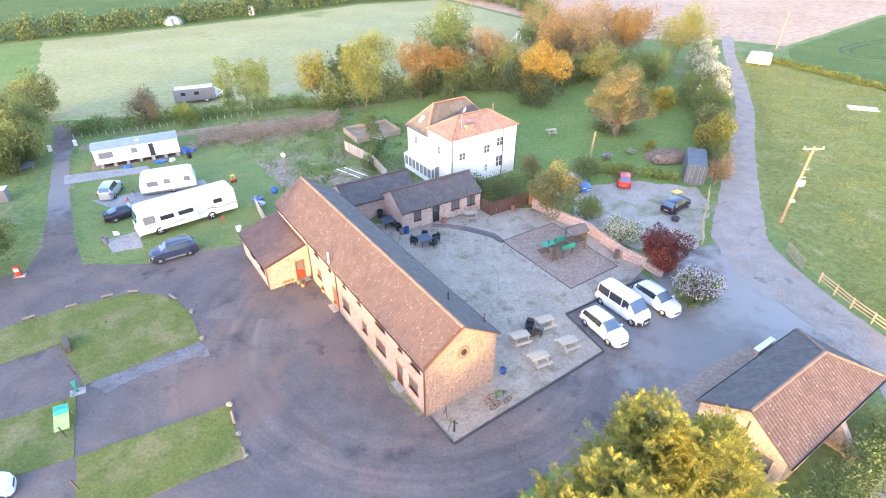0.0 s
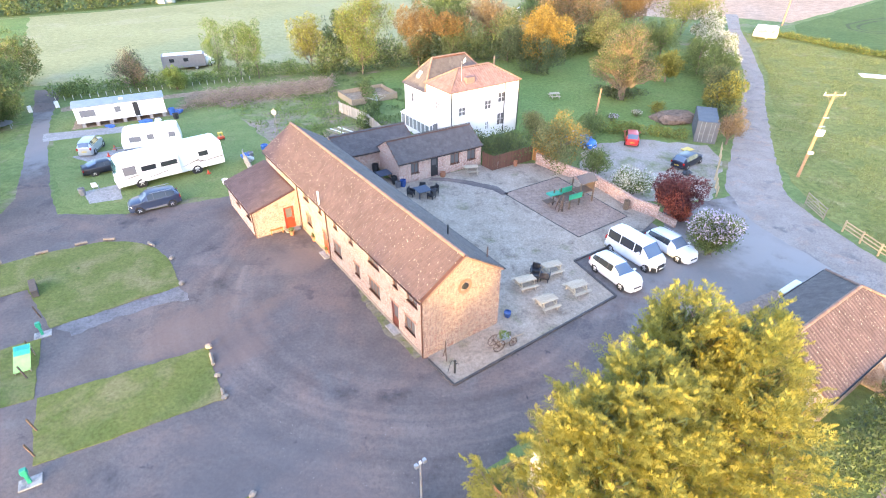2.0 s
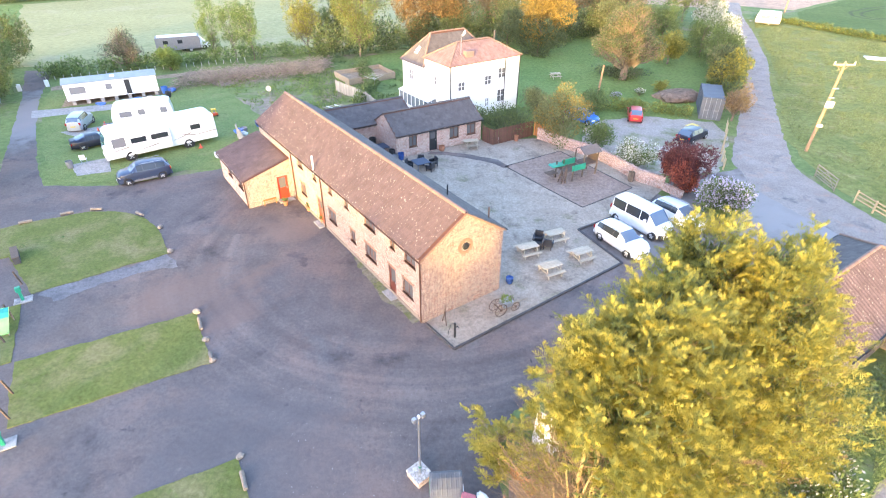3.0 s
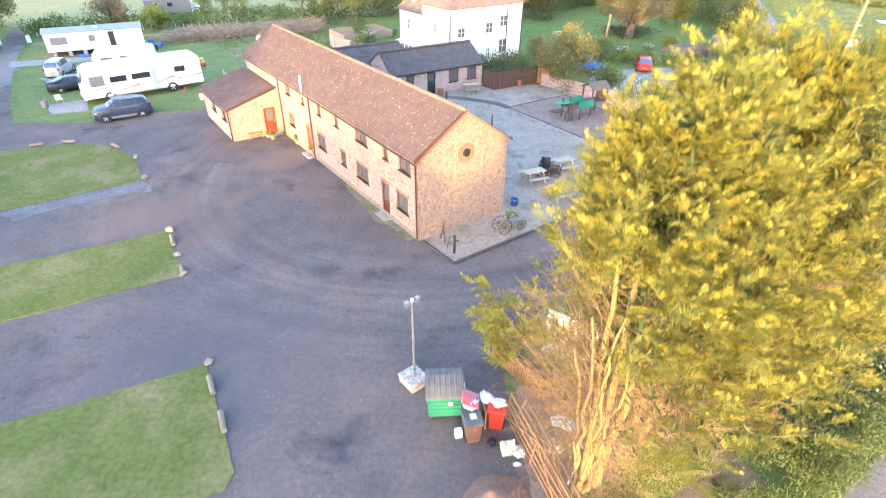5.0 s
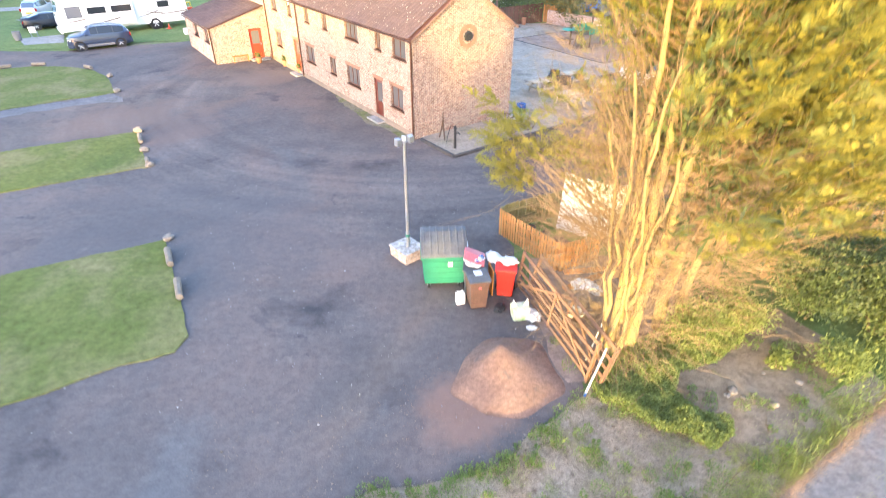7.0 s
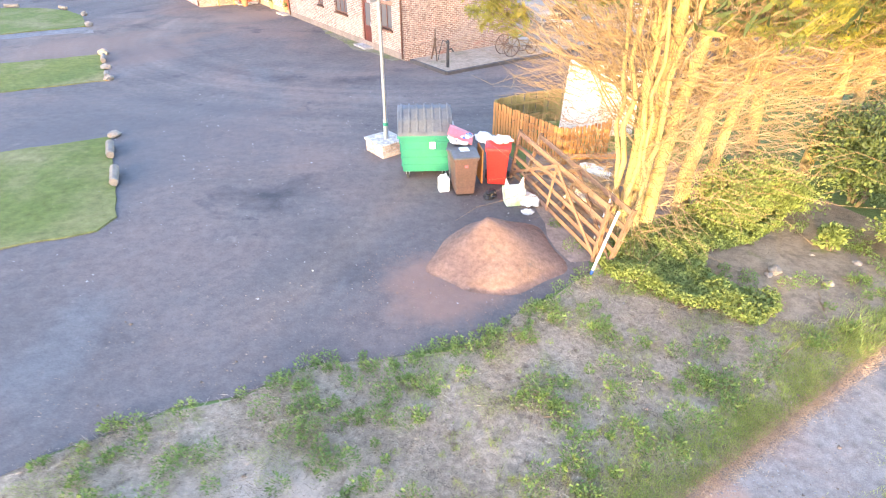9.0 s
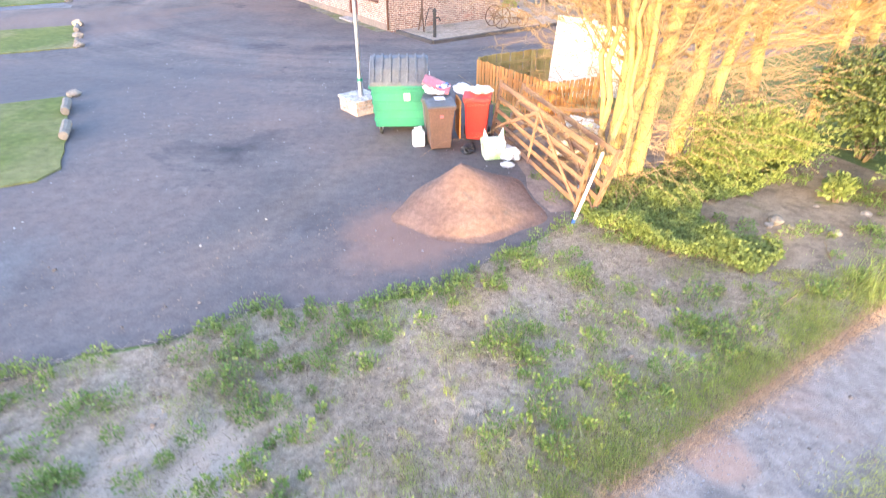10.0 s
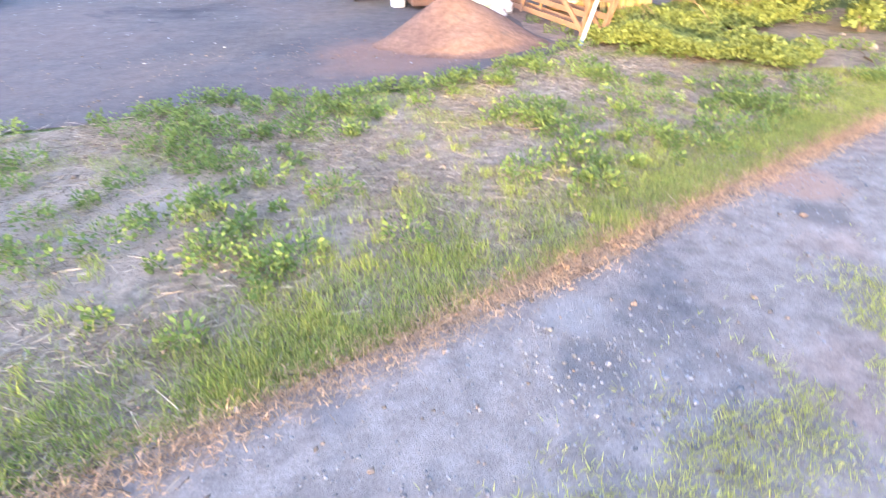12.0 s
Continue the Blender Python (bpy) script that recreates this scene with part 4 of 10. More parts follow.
M_MOSS = ground_mix("mossy_grit", [((0.2, 0.18, 0.13), (0.255, 0.225, 0.165), 0.9), ((0.17, 0.175, 0.075), 1.2, 0.46, 0.14), ((0.15, 0.125, 0.105), 2.5, 0.58, 0.1)], fine=40)
sheet("mossy_edge", [tuple((BARN @ Vector((x, y, 0))).xy) for x, y in ((-0.02, 0.3), (-0.5, 0.3), (-0.55, 2.0), (-0.9, 3.4), (-0.6, 5.2), (-0.45, 7.5), (-0.02, 9.6))], 0.021, M_MOSS, 0.12, 0.4, "mossy grit along the foot of the barn", seed=12)


def gabled(name, m, L, D, eave, ridge, wall_mat, tile, tile_mat, label, front=(), frame_mat=None, hip_end=False, lichen=0, back_tile=None, front_doors=(), end_open=(), door_mat=None):
    """A single-storey building: x along its front (y = 0), depth along y. front: windows (x0, x1, z0, z1, panes)."""
    ob = thing(name, m, label, "outbuilding")
    frame_mat = frame_mat or M_FRAME
    opens = [o[:4] for o in front] + [o[:4] for o in front_doors]
    w = part("front_wall", wall_mesh(L, eave, 0.3, opens), wall_mat, ob)
    for o in front:
        window(w, pose(o[0], 0, o[2]), o[1] - o[0], o[3] - o[2], o[4], frame_mat)
        part("lintel", box(o[0] - 0.08, o[1] + 0.08, -0.012, 0.06, o[3], min(o[3] + 0.16, eave - 0.02)), M_LINTEL, w)
    for o in front_doors:
        door(w, pose(o[0], 0, o[2]), o[1] - o[0], o[3] - o[2], door_mat or M_BROWNDOOR, 0.4)
    w = part("back_wall", wall_mesh(L, eave, 0.3, []), wall_mat, ob)
    w.matrix_basis = pose(L, D, 0, 0, 0, 180)
    for k, (mm, sk) in enumerate(((pose(0, D, 0, 0, 0, -90), 1), (pose(L, 0, 0, 0, 0, 90), 0))):
        o_ = list(end_open) if k == 0 else []
        w = part("end_wall", wall_mesh(D - 0.008, eave, 0.3, [q[:4] for q in o_]), wall_mat, ob)
        w.matrix_basis = mm @ pose(0.004, -0.003, 0)
        for q in o_:
            window(w, pose(q[0], 0, q[2]), q[1] - q[0], q[3] - q[2], q[4], frame_mat)
        if not (hip_end and k == 1):
            g = part("gable", gable_fill(D - 0.008, ridge - eave, 0.3), wall_mat, ob)
            g.matrix_basis = mm @ pose(0.004, -0.003, eave)
    oh = 0.18
    rise = (ridge - eave) / (D / 2)
    z = eave - oh * rise + 0.03
    zr = ridge + 0.03
    rx = L - D * 0.62 if hip_end else L + 0.1
    xe = L + oh if hip_end else L + 0.1
    roof = part("roof", box(0.32, (rx if hip_end else L) - 0.32, D / 2 - 0.05, D / 2 + 0.05, eave + 0.02, ridge - 0.1), M_FRAME, ob)
    slab(roof, "decking", [(-0.1, -oh, z), (xe, -oh, z), (rx, D / 2, zr), (-0.1, D / 2, zr)], 0.035, M_FRAME)
    slab(roof, "decking", [(xe, D + oh, z), (-0.1, D + oh, z), (-0.1, D / 2, zr), (rx, D / 2, zr)], 0.035, M_FRAME)
    sl = math.hypot(D / 2 + oh, zr - z)
    k = (xe - rx) / sl
    tiled_slope(roof, slope_frame((-0.12, -oh - 0.03, z), (xe, -oh - 0.03, z), (-0.12, D / 2, zr)), xe + 0.12, sl, tile, tile_mat, 0, 0.3, 0.32, 5, lambda y: (0, xe + 0.12 - k * y), lichen)
    bt, bm_ = back_tile or (tile, tile_mat)
    tiled_slope(roof, slope_frame((xe, D + oh + 0.03, z), (-0.12, D + oh + 0.03, z), (xe, D / 2, zr)), xe + 0.12, sl, bt, bm_, 0, 0.3, 0.32, 6, lambda y: (k * y, xe + 0.12))
    if hip_end:
        slab(roof, "hip_decking", [(xe, -oh, z), (xe, D + oh, z), (rx, D / 2, zr)], 0.035, M_FRAME)
        hl = math.hypot(xe - rx, zr - z)
        hw = D / 2 + oh
        tiled_slope(roof, slope_frame((xe + 0.03, -oh, z), (xe + 0.03, D + oh, z), (rx, -oh, zr)), D + 2 * oh, hl, bt, bm_, 0, 0.3, 0.32, 8, lambda y: (hw * y / hl, 2 * hw - hw * y / hl))
        for yy in (-oh, D + oh):
            ridge_tiles(roof, (xe, yy, z + 0.04), (rx, D / 2, zr + 0.05), M_RIDGE if tile != "slate" else M_SLATE, 0.36, 0.11)
    ridge_tiles(roof, (-0.1, D / 2, zr + 0.03), (rx, D / 2, zr + 0.03), M_RIDGE if tile != "slate" else M_SLATE, 0.36, 0.12)
    gutter(roof, (-0.1, -oh - 0.09, z - 0.03), (xe, -oh - 0.09, z - 0.03), M_BLACK)
    gutter(roof, (xe, D + oh + 0.09, z - 0.03), (-0.1, D + oh + 0.09, z - 0.03), M_BLACK)
    return ob


# brick store by the lane: the front is its slope towards the meadow
store_m = pose(16.65, 23.9, 0, 0, 0, 34) @ pose(0.05, -5.75, 0)
store = gabled("brick_store", store_m, 12.3, 5.6, 2.5, 4.32, M_BRICK, "pantile", M_PANTILE, "low orange brick store with half slate, half red tile roof", hip_end=True, lichen=460, back_tile=("slate", M_SLATE), end_open=[(3.9, 4.9, 0.9, 2.0, 2), (2.2, 2.8, 1.2, 1.9, 1), (0.7, 1.6, 0.5, 1.9, 2)], front=[(3.4, 4.2, 1.0, 1.9, 1)])
bt = part("buttress", prism([(0, 0), (2.0, 0), (0.25, 2.2), (0, 2.2)], -0.25, 0.25, 0.02), M_BRICK, store, "sloping brick buttress")
bt.matrix_basis = pose(6.3, -0.004, 0, 0, 0, -90)
part("pipe", cyl((-0.08, 2.6, 1.2), (-0.08, 2.6, 3.6), 0.05, 0.05, 10), M_FRAME, store)
# stub of wall at its back
stub = thing("brick_stub_wall", pose(16.65, 23.9, 0, 0, 0, 34) @ pose(9.3, 1.0, 0), "short brick wall with a pale coping beside the store", "wall")
part("wall", box(0, 2.2, -0.16, 0.16, 0, 1.2, 0.01), M_BRICK_RED, stub)
part("coping", box(-0.08, 2.3, -0.22, 0.22, 1.2, 1.28, 0.015), M_WHITE, stub)

# the cottage row between barn and house
cottage = gabled("cottage", pose(-4.32, 49.33, 0, 0, 0, 31), 10.0, 5.0, 2.35, 3.85, M_BRICK_RED, "slate", M_SLATE, "single-storey red brick cottage with dark tiled roof", front=[(1.4, 2.3, 0.9, 2.0, 2), (6.1, 7.2, 0.9, 2.0, 2), (8.2, 9.3, 0.9, 2.0, 2)], front_doors=[(3.7, 4.6, 0.02, 2.1)], door_mat=M_BLACK)
gabled("store_range", pose(-10.3, 50.9, 0, 0, 0, 31), 8.6, 5.2, 2.3, 3.6, M_BRICK_RED, "slate", M_SLATE, "low brick range with dark tiled roof", front=[])

# white house with two roofs side by side
HOUSE = pose(0.99, 59.55, 0, 0, 0, 34.5)
house = thing("white_house", HOUSE, "tall white rendered farmhouse with hipped pantile roofs", "house")
HL, HD, HE, HR = 10.1, 5.0, 6.3, 8.1
h_open = [(1.2, 2.2, 3.4, 4.4), (5.0, 6.0, 3.5, 4.6), (7.0, 8.1, 4.0, 5.2), (7.0, 8.1, 1.2, 2.7), (1.2, 2.4, 0.9, 2.1), (5.2, 5.7, 1.0, 2.0)]
hf = part("front_wall", wall_mesh(HL, HE, 0.3, h_open), M_WHITEWALL, house)
for a, b, c, d in h_open:
    window(hf, pose(a, 0, c), b - a, d - c, 2, M_WHITE, True, 2, M_WHITE)
RE = 5.2  # eave of the lower block behind
for name, mm, ln, hh_, o_ in (("left_wall", pose(0, HD, 0, 0, 0, -90), HD - 0.006, HE, [(1.9, 2.6, 3.7, 4.7)]),
                              ("rear_left_wall", pose(0, HD * 2, 0, 0, 0, -90), HD - 0.006, RE, [(1.5, 2.3, 3.2, 4.4)]),
                              ("right_wall", pose(HL, 0, 0, 0, 0, 90), HD - 0.006, HE, [(2, 3, 3.5, 4.7), (2, 3, 1, 2.4)]),
                              ("rear_right_wall", pose(HL, HD, 0, 0, 0, 90), HD - 0.006, RE, [(1.5, 2.5, 3.2, 4.4)]),
                              ("middle_wall", pose(HL, HD, 0, 0, 0, 180), HL - 0.006, HE, [])):
    w = part(name, wall_mesh(ln, hh_, 0.3, o_), M_WHITEWALL, house)
    w.matrix_basis = mm @ pose(0.003, -0.003, 0)
    for a, b, c, d in o_:
        window(w, pose(a, 0, c), b - a, d - c, 2, M_WHITE, True, 2, M_WHITE)
w = part("back_wall", wall_mesh(HL, RE, 0.3, []), M_WHITEWALL, house)
w.matrix_basis = pose(HL, HD * 2, 0, 0, 0, 180)


def hip_roof(parent, x0, x1, y0, y1, eave, ridge, tile, mats, run):
    roof = part("roof", box(x0 + 0.4, x1 - 0.4, y0 + 0.4, y1 - 0.4, eave - 0.03, eave + 0.03), M_FRAME, parent)
    oh = 0.2
    a, b, c, d = (x0 - oh, y0 - oh, eave), (x1 + oh, y0 - oh, eave), (x1 + oh, y1 + oh, eave), (x0 - oh, y1 + oh, eave)
    ym = (y0 + y1) / 2
    p, q = (x0 + run, ym, ridge), (x1 - run, ym, ridge)
    for corners, m_ in (((a, b, q, p), mats[0]), ((b, c, q), mats[1]), ((c, d, p, q), mats[2]), ((d, a, p), mats[3])):
        slab(roof, "decking", corners, 0.035, M_FRAME)
        v0, v1 = Vector(corners[0]), Vector(corners[1])
        top = Vector(corners[-1])
        fm_ = slope_frame(v0 + Vector((0, 0, 0.01)), v1 + Vector((0, 0, 0.01)), top + Vector((0, 0, 0.01)))
        W = (v1 - v0).length
        inv = fm_.inverted()
        tops = [inv @ Vector(t) for t in corners[2:]]
        H_ = max(t.y for t in tops)
        xr, xl = max(t.x for t in tops), min(t.x for t in tops)
        tiled_slope(roof, fm_, W, H_, "slate" if m_ is M_SLATE else tile, m_, 0, 0.32, 0.34, 11, lambda y, W=W, H_=H_, xl=xl, xr=xr: (xl * y / H_, W - (W - xr) * y / H_))
    for e in ((a, p), (b, q), (c, q), (d, p), (p, q)):
        ridge_tiles(roof, Vector(e[0]) + Vector((0, 0, 0.05)), Vector(e[1]) + Vector((0, 0, 0.05)), M_RIDGE, 0.4, 0.12)
    return roof


hip_roof(house, 0, HL, 0, HD, HE, HR, "pantile", (M_PANTILE_NEW, M_PANTILE_NEW, M_PANTILE_NEW, M_PANTILE_NEW), 2.8)
hip_roof(house, 0, HL, HD + 0.25, HD * 2, RE, HR + 0.2, "pantile", (M_SLATE, M_PANTILE_NEW, M_PANTILE_NEW, M_SLATE), 2.6)
part("chimney", box(2.6, 3.7, 0.5, 1.1, 6.4, 7.5, 0.02), M_PANTILE_NEW, house, "squat orange brick chimney")
part("dish_pole", cyl((2.2, 1.0, 6.6), (2.2, 1.0, 9.3), 0.035, 0.03, 8), M_STEEL, house)
dish = bmesh.new()
bmesh.ops.create_uvsphere(dish, u_segments=16, v_segments=10, radius=0.42)
bmesh.ops.delete(dish, geom=[v for v in dish.verts if v.co.z > -0.2], context="VERTS")
bmesh.ops.transform(dish, matrix=pose(2.2, 0.9, 9.5, -70, 0, 30), verts=dish.verts)
part("dish", dish, M_WHITE, house, "white satellite dish", True)
part("flue", cyl((7.9, 2.2, 7.2), (7.9, 2.2, 8.9), 0.14, 0.12, 12), M_KERB, house, "dark chimney pipe")
for x in (0.08, 7.9):
    part("downpipe", cyl((x, -0.07, 0.1), (x, -0.07, 6.2), 0.05, 0.05, 8), M_BLACK, house, "black downpipe")
part("downpipe", cyl((HL + 0.03, -0.07, 0.1), (HL + 0.03, -0.07, 6.2), 0.05, 0.05, 8), M_BLACK, house)
M_PALEGLASS = glass_mat("conservatory_glazing", (0.22, 0.24, 0.25))
cons = part("conservatory", box(-1.2, -0.01, 2.6, 9.0, 0, 0.6, 0.01), M_WHITEWALL, house, "white lean-to conservatory")
for k in range(8):
    y = 2.6 + k * 0.9
    part("glazing_post", box(-1.2, -1.1, y, y + 0.14, 0.6, 1.95), M_WHITE, cons)
    if k < 7:
        part("pane", box(-1.17, -1.14, y + 0.14, y + 0.9, 0.63, 1.95), M_PALEGLASS, cons)
for x in (-0.75,):
    part("glazing_post", box(x, x + 0.08, 2.6, 2.68, 0.6, 2.1), M_WHITE, cons)
part("pane", box(-1.1, -0.02, 2.63, 2.65, 0.63, 2.1), M_PALEGLASS, cons)
slab(cons, "conservatory_roof", [(-1.3, 9.1, 2.0), (-1.3, 2.5, 2.0), (-0.01, 2.5, 2.35), (-0.01, 9.1, 2.35)], 0.06, M_WHITE)

# roof light in the slate slope of the rear roof
sk_m = slope_frame((-0.2, HD * 2 + 0.2, RE), (-0.2, HD + 0.05, RE), (2.6, (HD + 0.25 + HD * 2) / 2, HR + 0.2))
rl = part("roof_light", box(2.0, 2.6, 1.3, 2.2, 0.05, 0.12, 0.01), M_WHITE, house, "white-framed roof light")
rl.matrix_basis = sk_m
part("pane", box(2.06, 2.54, 1.36, 2.14, 0.122, 0.13), M_PALEGLASS, rl)


# ---- vehicles ----
def paint(name, c, metal=0.0, coat=0.45):
    m, nt, b = start_material(name, 0.32, metal)
    nt.links.new(ramp(nt, noise_of(nt, 1.3, 4), [(0.3, tuple(v * 0.86 for v in c)), (0.7, c)]), b.inputs["Base Color"])
    b.inputs["Coat Weight"].default_value, b.inputs["Coat Roughness"].default_value = coat, 0.1
    return m


P_WHITE = paint("white_car_paint", (0.8, 0.8, 0.8))
P_NAVY = paint("navy_car_paint", (0.007, 0.01, 0.025), 0, 0.12)
P_STEELBLUE = paint("dark_blue_grey_paint", (0.028, 0.045, 0.09), 0.1, 0.5)
P_SILVER = paint("silver_car_paint", (0.5, 0.53, 0.58), 0.5)
P_RED = paint("red_car_paint", (0.5, 0.03, 0.03))
P_BLUE = paint("bright_blue_paint", (0.03, 0.16, 0.5))
M_LAMP = mat("lamp_lens", (0.75, 0.76, 0.76), (0.6, 0.6, 0.6), 8, 40, 0.15, bump=0)
M_REDLENS = mat("red_lens", (0.45, 0.02, 0.02), (0.35, 0.015, 0.015), 8, 40, 0.2, bump=0)
M_PLATE = mat("yellow_plate", (0.7, 0.5, 0.05), (0.62, 0.45, 0.05), 8, 40, 0.4, bump=0)
M_SHEET = mat("pale_plastic_sheet", (0.7, 0.69, 0.67), (0.55, 0.54, 0.53), 3, 20, 0.4)
M_GREY = mat("grey_plastic", (0.2, 0.2, 0.21), (0.16, 0.16, 0.17), 3, 40, 0.6)

# stations from tail to nose as shares of length and height: x, top, kind of the stretch that follows
ESTATE = [(-0.5, 0.38, "solid"), (-0.496, 0.54, "solid"), (-0.478, 0.7, "rear"), (-0.415, 0.9, "side"), (-0.27, 0.97, "pillar"), (-0.255, 0.975, "side"), (-0.06, 1.0, "pillar"), (-0.045, 1.0, "side"), (0.06, 0.98, "screen"), (0.235, 0.71, "solid"), (0.33, 0.68, "solid"), (0.41, 0.63, "solid"), (0.465, 0.54, "solid"), (0.488, 0.44, "solid"), (0.5, 0.34, "end")]
SUV = [(-0.5, 0.42, "solid"), (-0.49, 0.62, "solid"), (-0.475, 0.67, "rear"), (-0.4, 0.9, "side"), (-0.24, 0.975, "pillar"), (-0.225, 0.98, "side"), (0.0, 1.0, "pillar"), (0.015, 0.995, "side"), (0.12, 0.95, "screen"), (0.25, 0.70, "solid"), (0.42, 0.62, "solid"), (0.48, 0.52, "solid"), (0.5, 0.38, "end")]
COUPE = [(-0.5, 0.5, "solid"), (-0.485, 0.72, "solid"), (-0.38, 0.8, "rear"), (-0.2, 0.97, "side"), (-0.06, 1.0, "pillar"), (-0.05, 1.0, "side"), (0.06, 0.97, "screen"), (0.2, 0.72, "solid"), (0.38, 0.62, "solid"), (0.47, 0.5, "solid"), (0.5, 0.38, "end")]
VAN = [(-0.5, 0.3, "solid"), (-0.495, 0.52, "rear"), (-0.465, 0.95, "solid"), (-0.45, 0.99, "side"), (-0.2, 1.0, "pillar"), (-0.185, 1.0, "side"), (0.07, 1.0, "pillar"), (0.085, 1.0, "side"), (0.22, 0.96, "screen"), (0.37, 0.62, "solid"), (0.47, 0.5, "solid"), (0.5, 0.3, "end")]
HATCH = [(-0.5, 0.42, "solid"), (-0.49, 0.62, "solid"), (-0.47, 0.68, "rear"), (-0.36, 0.97, "side"), (-0.12, 1.0, "pillar"), (-0.1, 1.0, "side"), (0.1, 0.96, "screen"), (0.26, 0.7, "solid"), (0.42, 0.6, "solid"), (0.48, 0.48, "solid"), (0.5, 0.36, "end")]


def wheel(parent, x, y, r, side):
    bm = bmesh.new()
    prof = [(r * 0.62, 0.0), (r * 0.92, 0.0), (r, 0.03), (r, 0.17), (r * 0.92, 0.2), (r * 0.62, 0.2)]
    n = 20
    rings = [[bm.verts.new((p * math.cos(2 * math.pi * k / n), -d * side, p * math.sin(2 * math.pi * k / n))) for k in range(n)] for p, d in prof]
    for a, b in zip(rings, rings[1:] + rings[:1]):
        for k in range(n):
            bm.faces.new((a[k], a[(k + 1) % n], b[(k + 1) % n], b[k]))
    bmesh.ops.recalc_face_normals(bm, faces=bm.faces)
    w = part("wheel", bm, M_TYRE, parent)
    w.location = (x, y, r)
    rim = bmesh.new()
    add_cyl(rim, (0, -0.06 * side, 0), (0, -0.1 * side, 0), r * 0.64, r * 0.64, 18)
    for k in range(5):
        add_box(rim, -0.035, 0.035, -0.02, 0.02, 0.0, r * 0.62, 0.006, Matrix.Translation((0, -0.03 * side, 0)) @ Matrix.Rotation(2 * math.pi * k / 5, 4, "Y"))
    add_cyl(rim, (0, 0.0, 0), (0, -0.06 * side, 0), r * 0.15, r * 0.15, 10)
    part("rim", rim, M_RIM, w)


def car(name, m, L, W, H, shape, body_paint, label, wheelbase=2.65, belt=0.67, rails=False, side_glass=True, wr=0.32, plate=True):
    ob = thing(name, m, label, "van" if shape is VAN else "car")
    rows_, kinds = [], []
    fine = []
    for i in range(len(shape) - 1):
        (x0, z0, k0), (x1, z1, _) = shape[i], shape[i + 1]
        za, zb = shape[max(i - 1, 0)], shape[min(i + 2, len(shape) - 1)]
        m0 = (z1 - za[1]) / max(x1 - za[0], 1e-6) * (x1 - x0)
        m1 = (zb[1] - z0) / max(zb[0] - x0, 1e-6) * (x1 - x0)
        n_ = 3 if x1 - x0 > 0.03 else 1
        for q in range(n_):
            t = q / n_
            z = (2 * t ** 3 - 3 * t ** 2 + 1) * z0 + (t ** 3 - 2 * t ** 2 + t) * m0 + (3 * t ** 2 - 2 * t ** 3) * z1 + (t ** 3 - t ** 2) * m1
            fine.append((x0 + (x1 - x0) * t, min(max(z, min(z0, z1) - 0.01), max(z0, z1) + 0.012), k0))
    fine.append(shape[-1])
    for fx, fz, kind in fine:
        x, zt = fx * L, fz * H
        e = 1.0 - (0.46 if fx > 0 else 0.26) * max(0, (abs(fx) - 0.32) / 0.18) ** 2.2
        w = W / 2 * e
        bz = min(belt * H, zt - 0.07)
        cabin = zt > belt * H + 0.12
        rw = (0.72 if shape is not VAN else 0.86) if cabin else 0.9
        zs = 0.2 if abs(fx) < 0.46 else 0.26
        half = [(w * 0.9, zs), (w, zs + 0.2), (w * 0.99, max(bz - 0.12, zs + 0.22)), (w * 0.95, bz), (w * rw, zt - 0.06), (w * rw * 0.78, zt - 0.005), (0, zt + 0.012)]
        full = [(y, z) for y, z in half] + [(-y, z) for y, z in half[-2::-1]]
        rows_.append([(x, y, z) for y, z in full])
        kinds.append(kind)
    n = len(rows_[0])
    verts = [v for r in rows_ for v in r]
    groups = {"body": [], "windscreen": [], "rear_window": [], "pillar": []}
    win = {}
    for i in range(len(rows_) - 1):
        for j in range(n - 1):
            f = (i * n + j, (i + 1) * n + j, (i + 1) * n + j + 1, i * n + j + 1)
            k = kinds[i]
            if k == "screen" and 3 < j < n - 5:
                groups["windscreen"].append(f)
            elif k == "rear" and 3 < j < n - 5:
                groups["rear_window"].append(f)
            elif k == "pillar" and shape is not VAN and j in (3, n - 5):
                groups["pillar"].append(f)
            elif (k == "side" and side_glass) and j in (3, n - 5):
                win.setdefault((i, j), []).append(f)
            else:
                groups["body"].append(f)
    groups["body"] += [tuple(range(n - 1, -1, -1)), tuple((len(rows_) - 1) * n + j for j in range(n))]
    groups["body"] += [(i * n, i * n + n - 1, (i + 1) * n + n - 1, (i + 1) * n) for i in range(len(rows_) - 1)]

    def piece(nm, faces, mt, smooth=False):
        used = sorted({v for f in faces for v in f})
        at = {v: k for k, v in enumerate(used)}
        return part(nm, ([verts[v] for v in used], [tuple(at[v] for v in f) for f in faces]), mt, ob, smooth=smooth)

    bd = piece("body", groups["body"], body_paint, True)
    be = bd.modifiers.new("bevel", "BEVEL")
    be.width, be.segments, be.limit_method, be.angle_limit, be.harden_normals = 0.04, 3, "ANGLE", radians(20), True
    for nm in ("windscreen", "rear_window"):
        if groups[nm]:
            piece(nm, groups[nm], M_SKYGLASS)
    if groups["pillar"]:
        piece("pillar_trim", groups["pillar"], M_BLACK)
    panes = {}
    for (i, j), fs in sorted(win.items()):
        run = next((k for k in panes if k[1] == j and k[0] + len(panes[k]) == i), (i, j))
        panes.setdefault(run, []).extend(fs)
    for fs in panes.values():
        piece("side_window", fs, M_DARKGLASS)
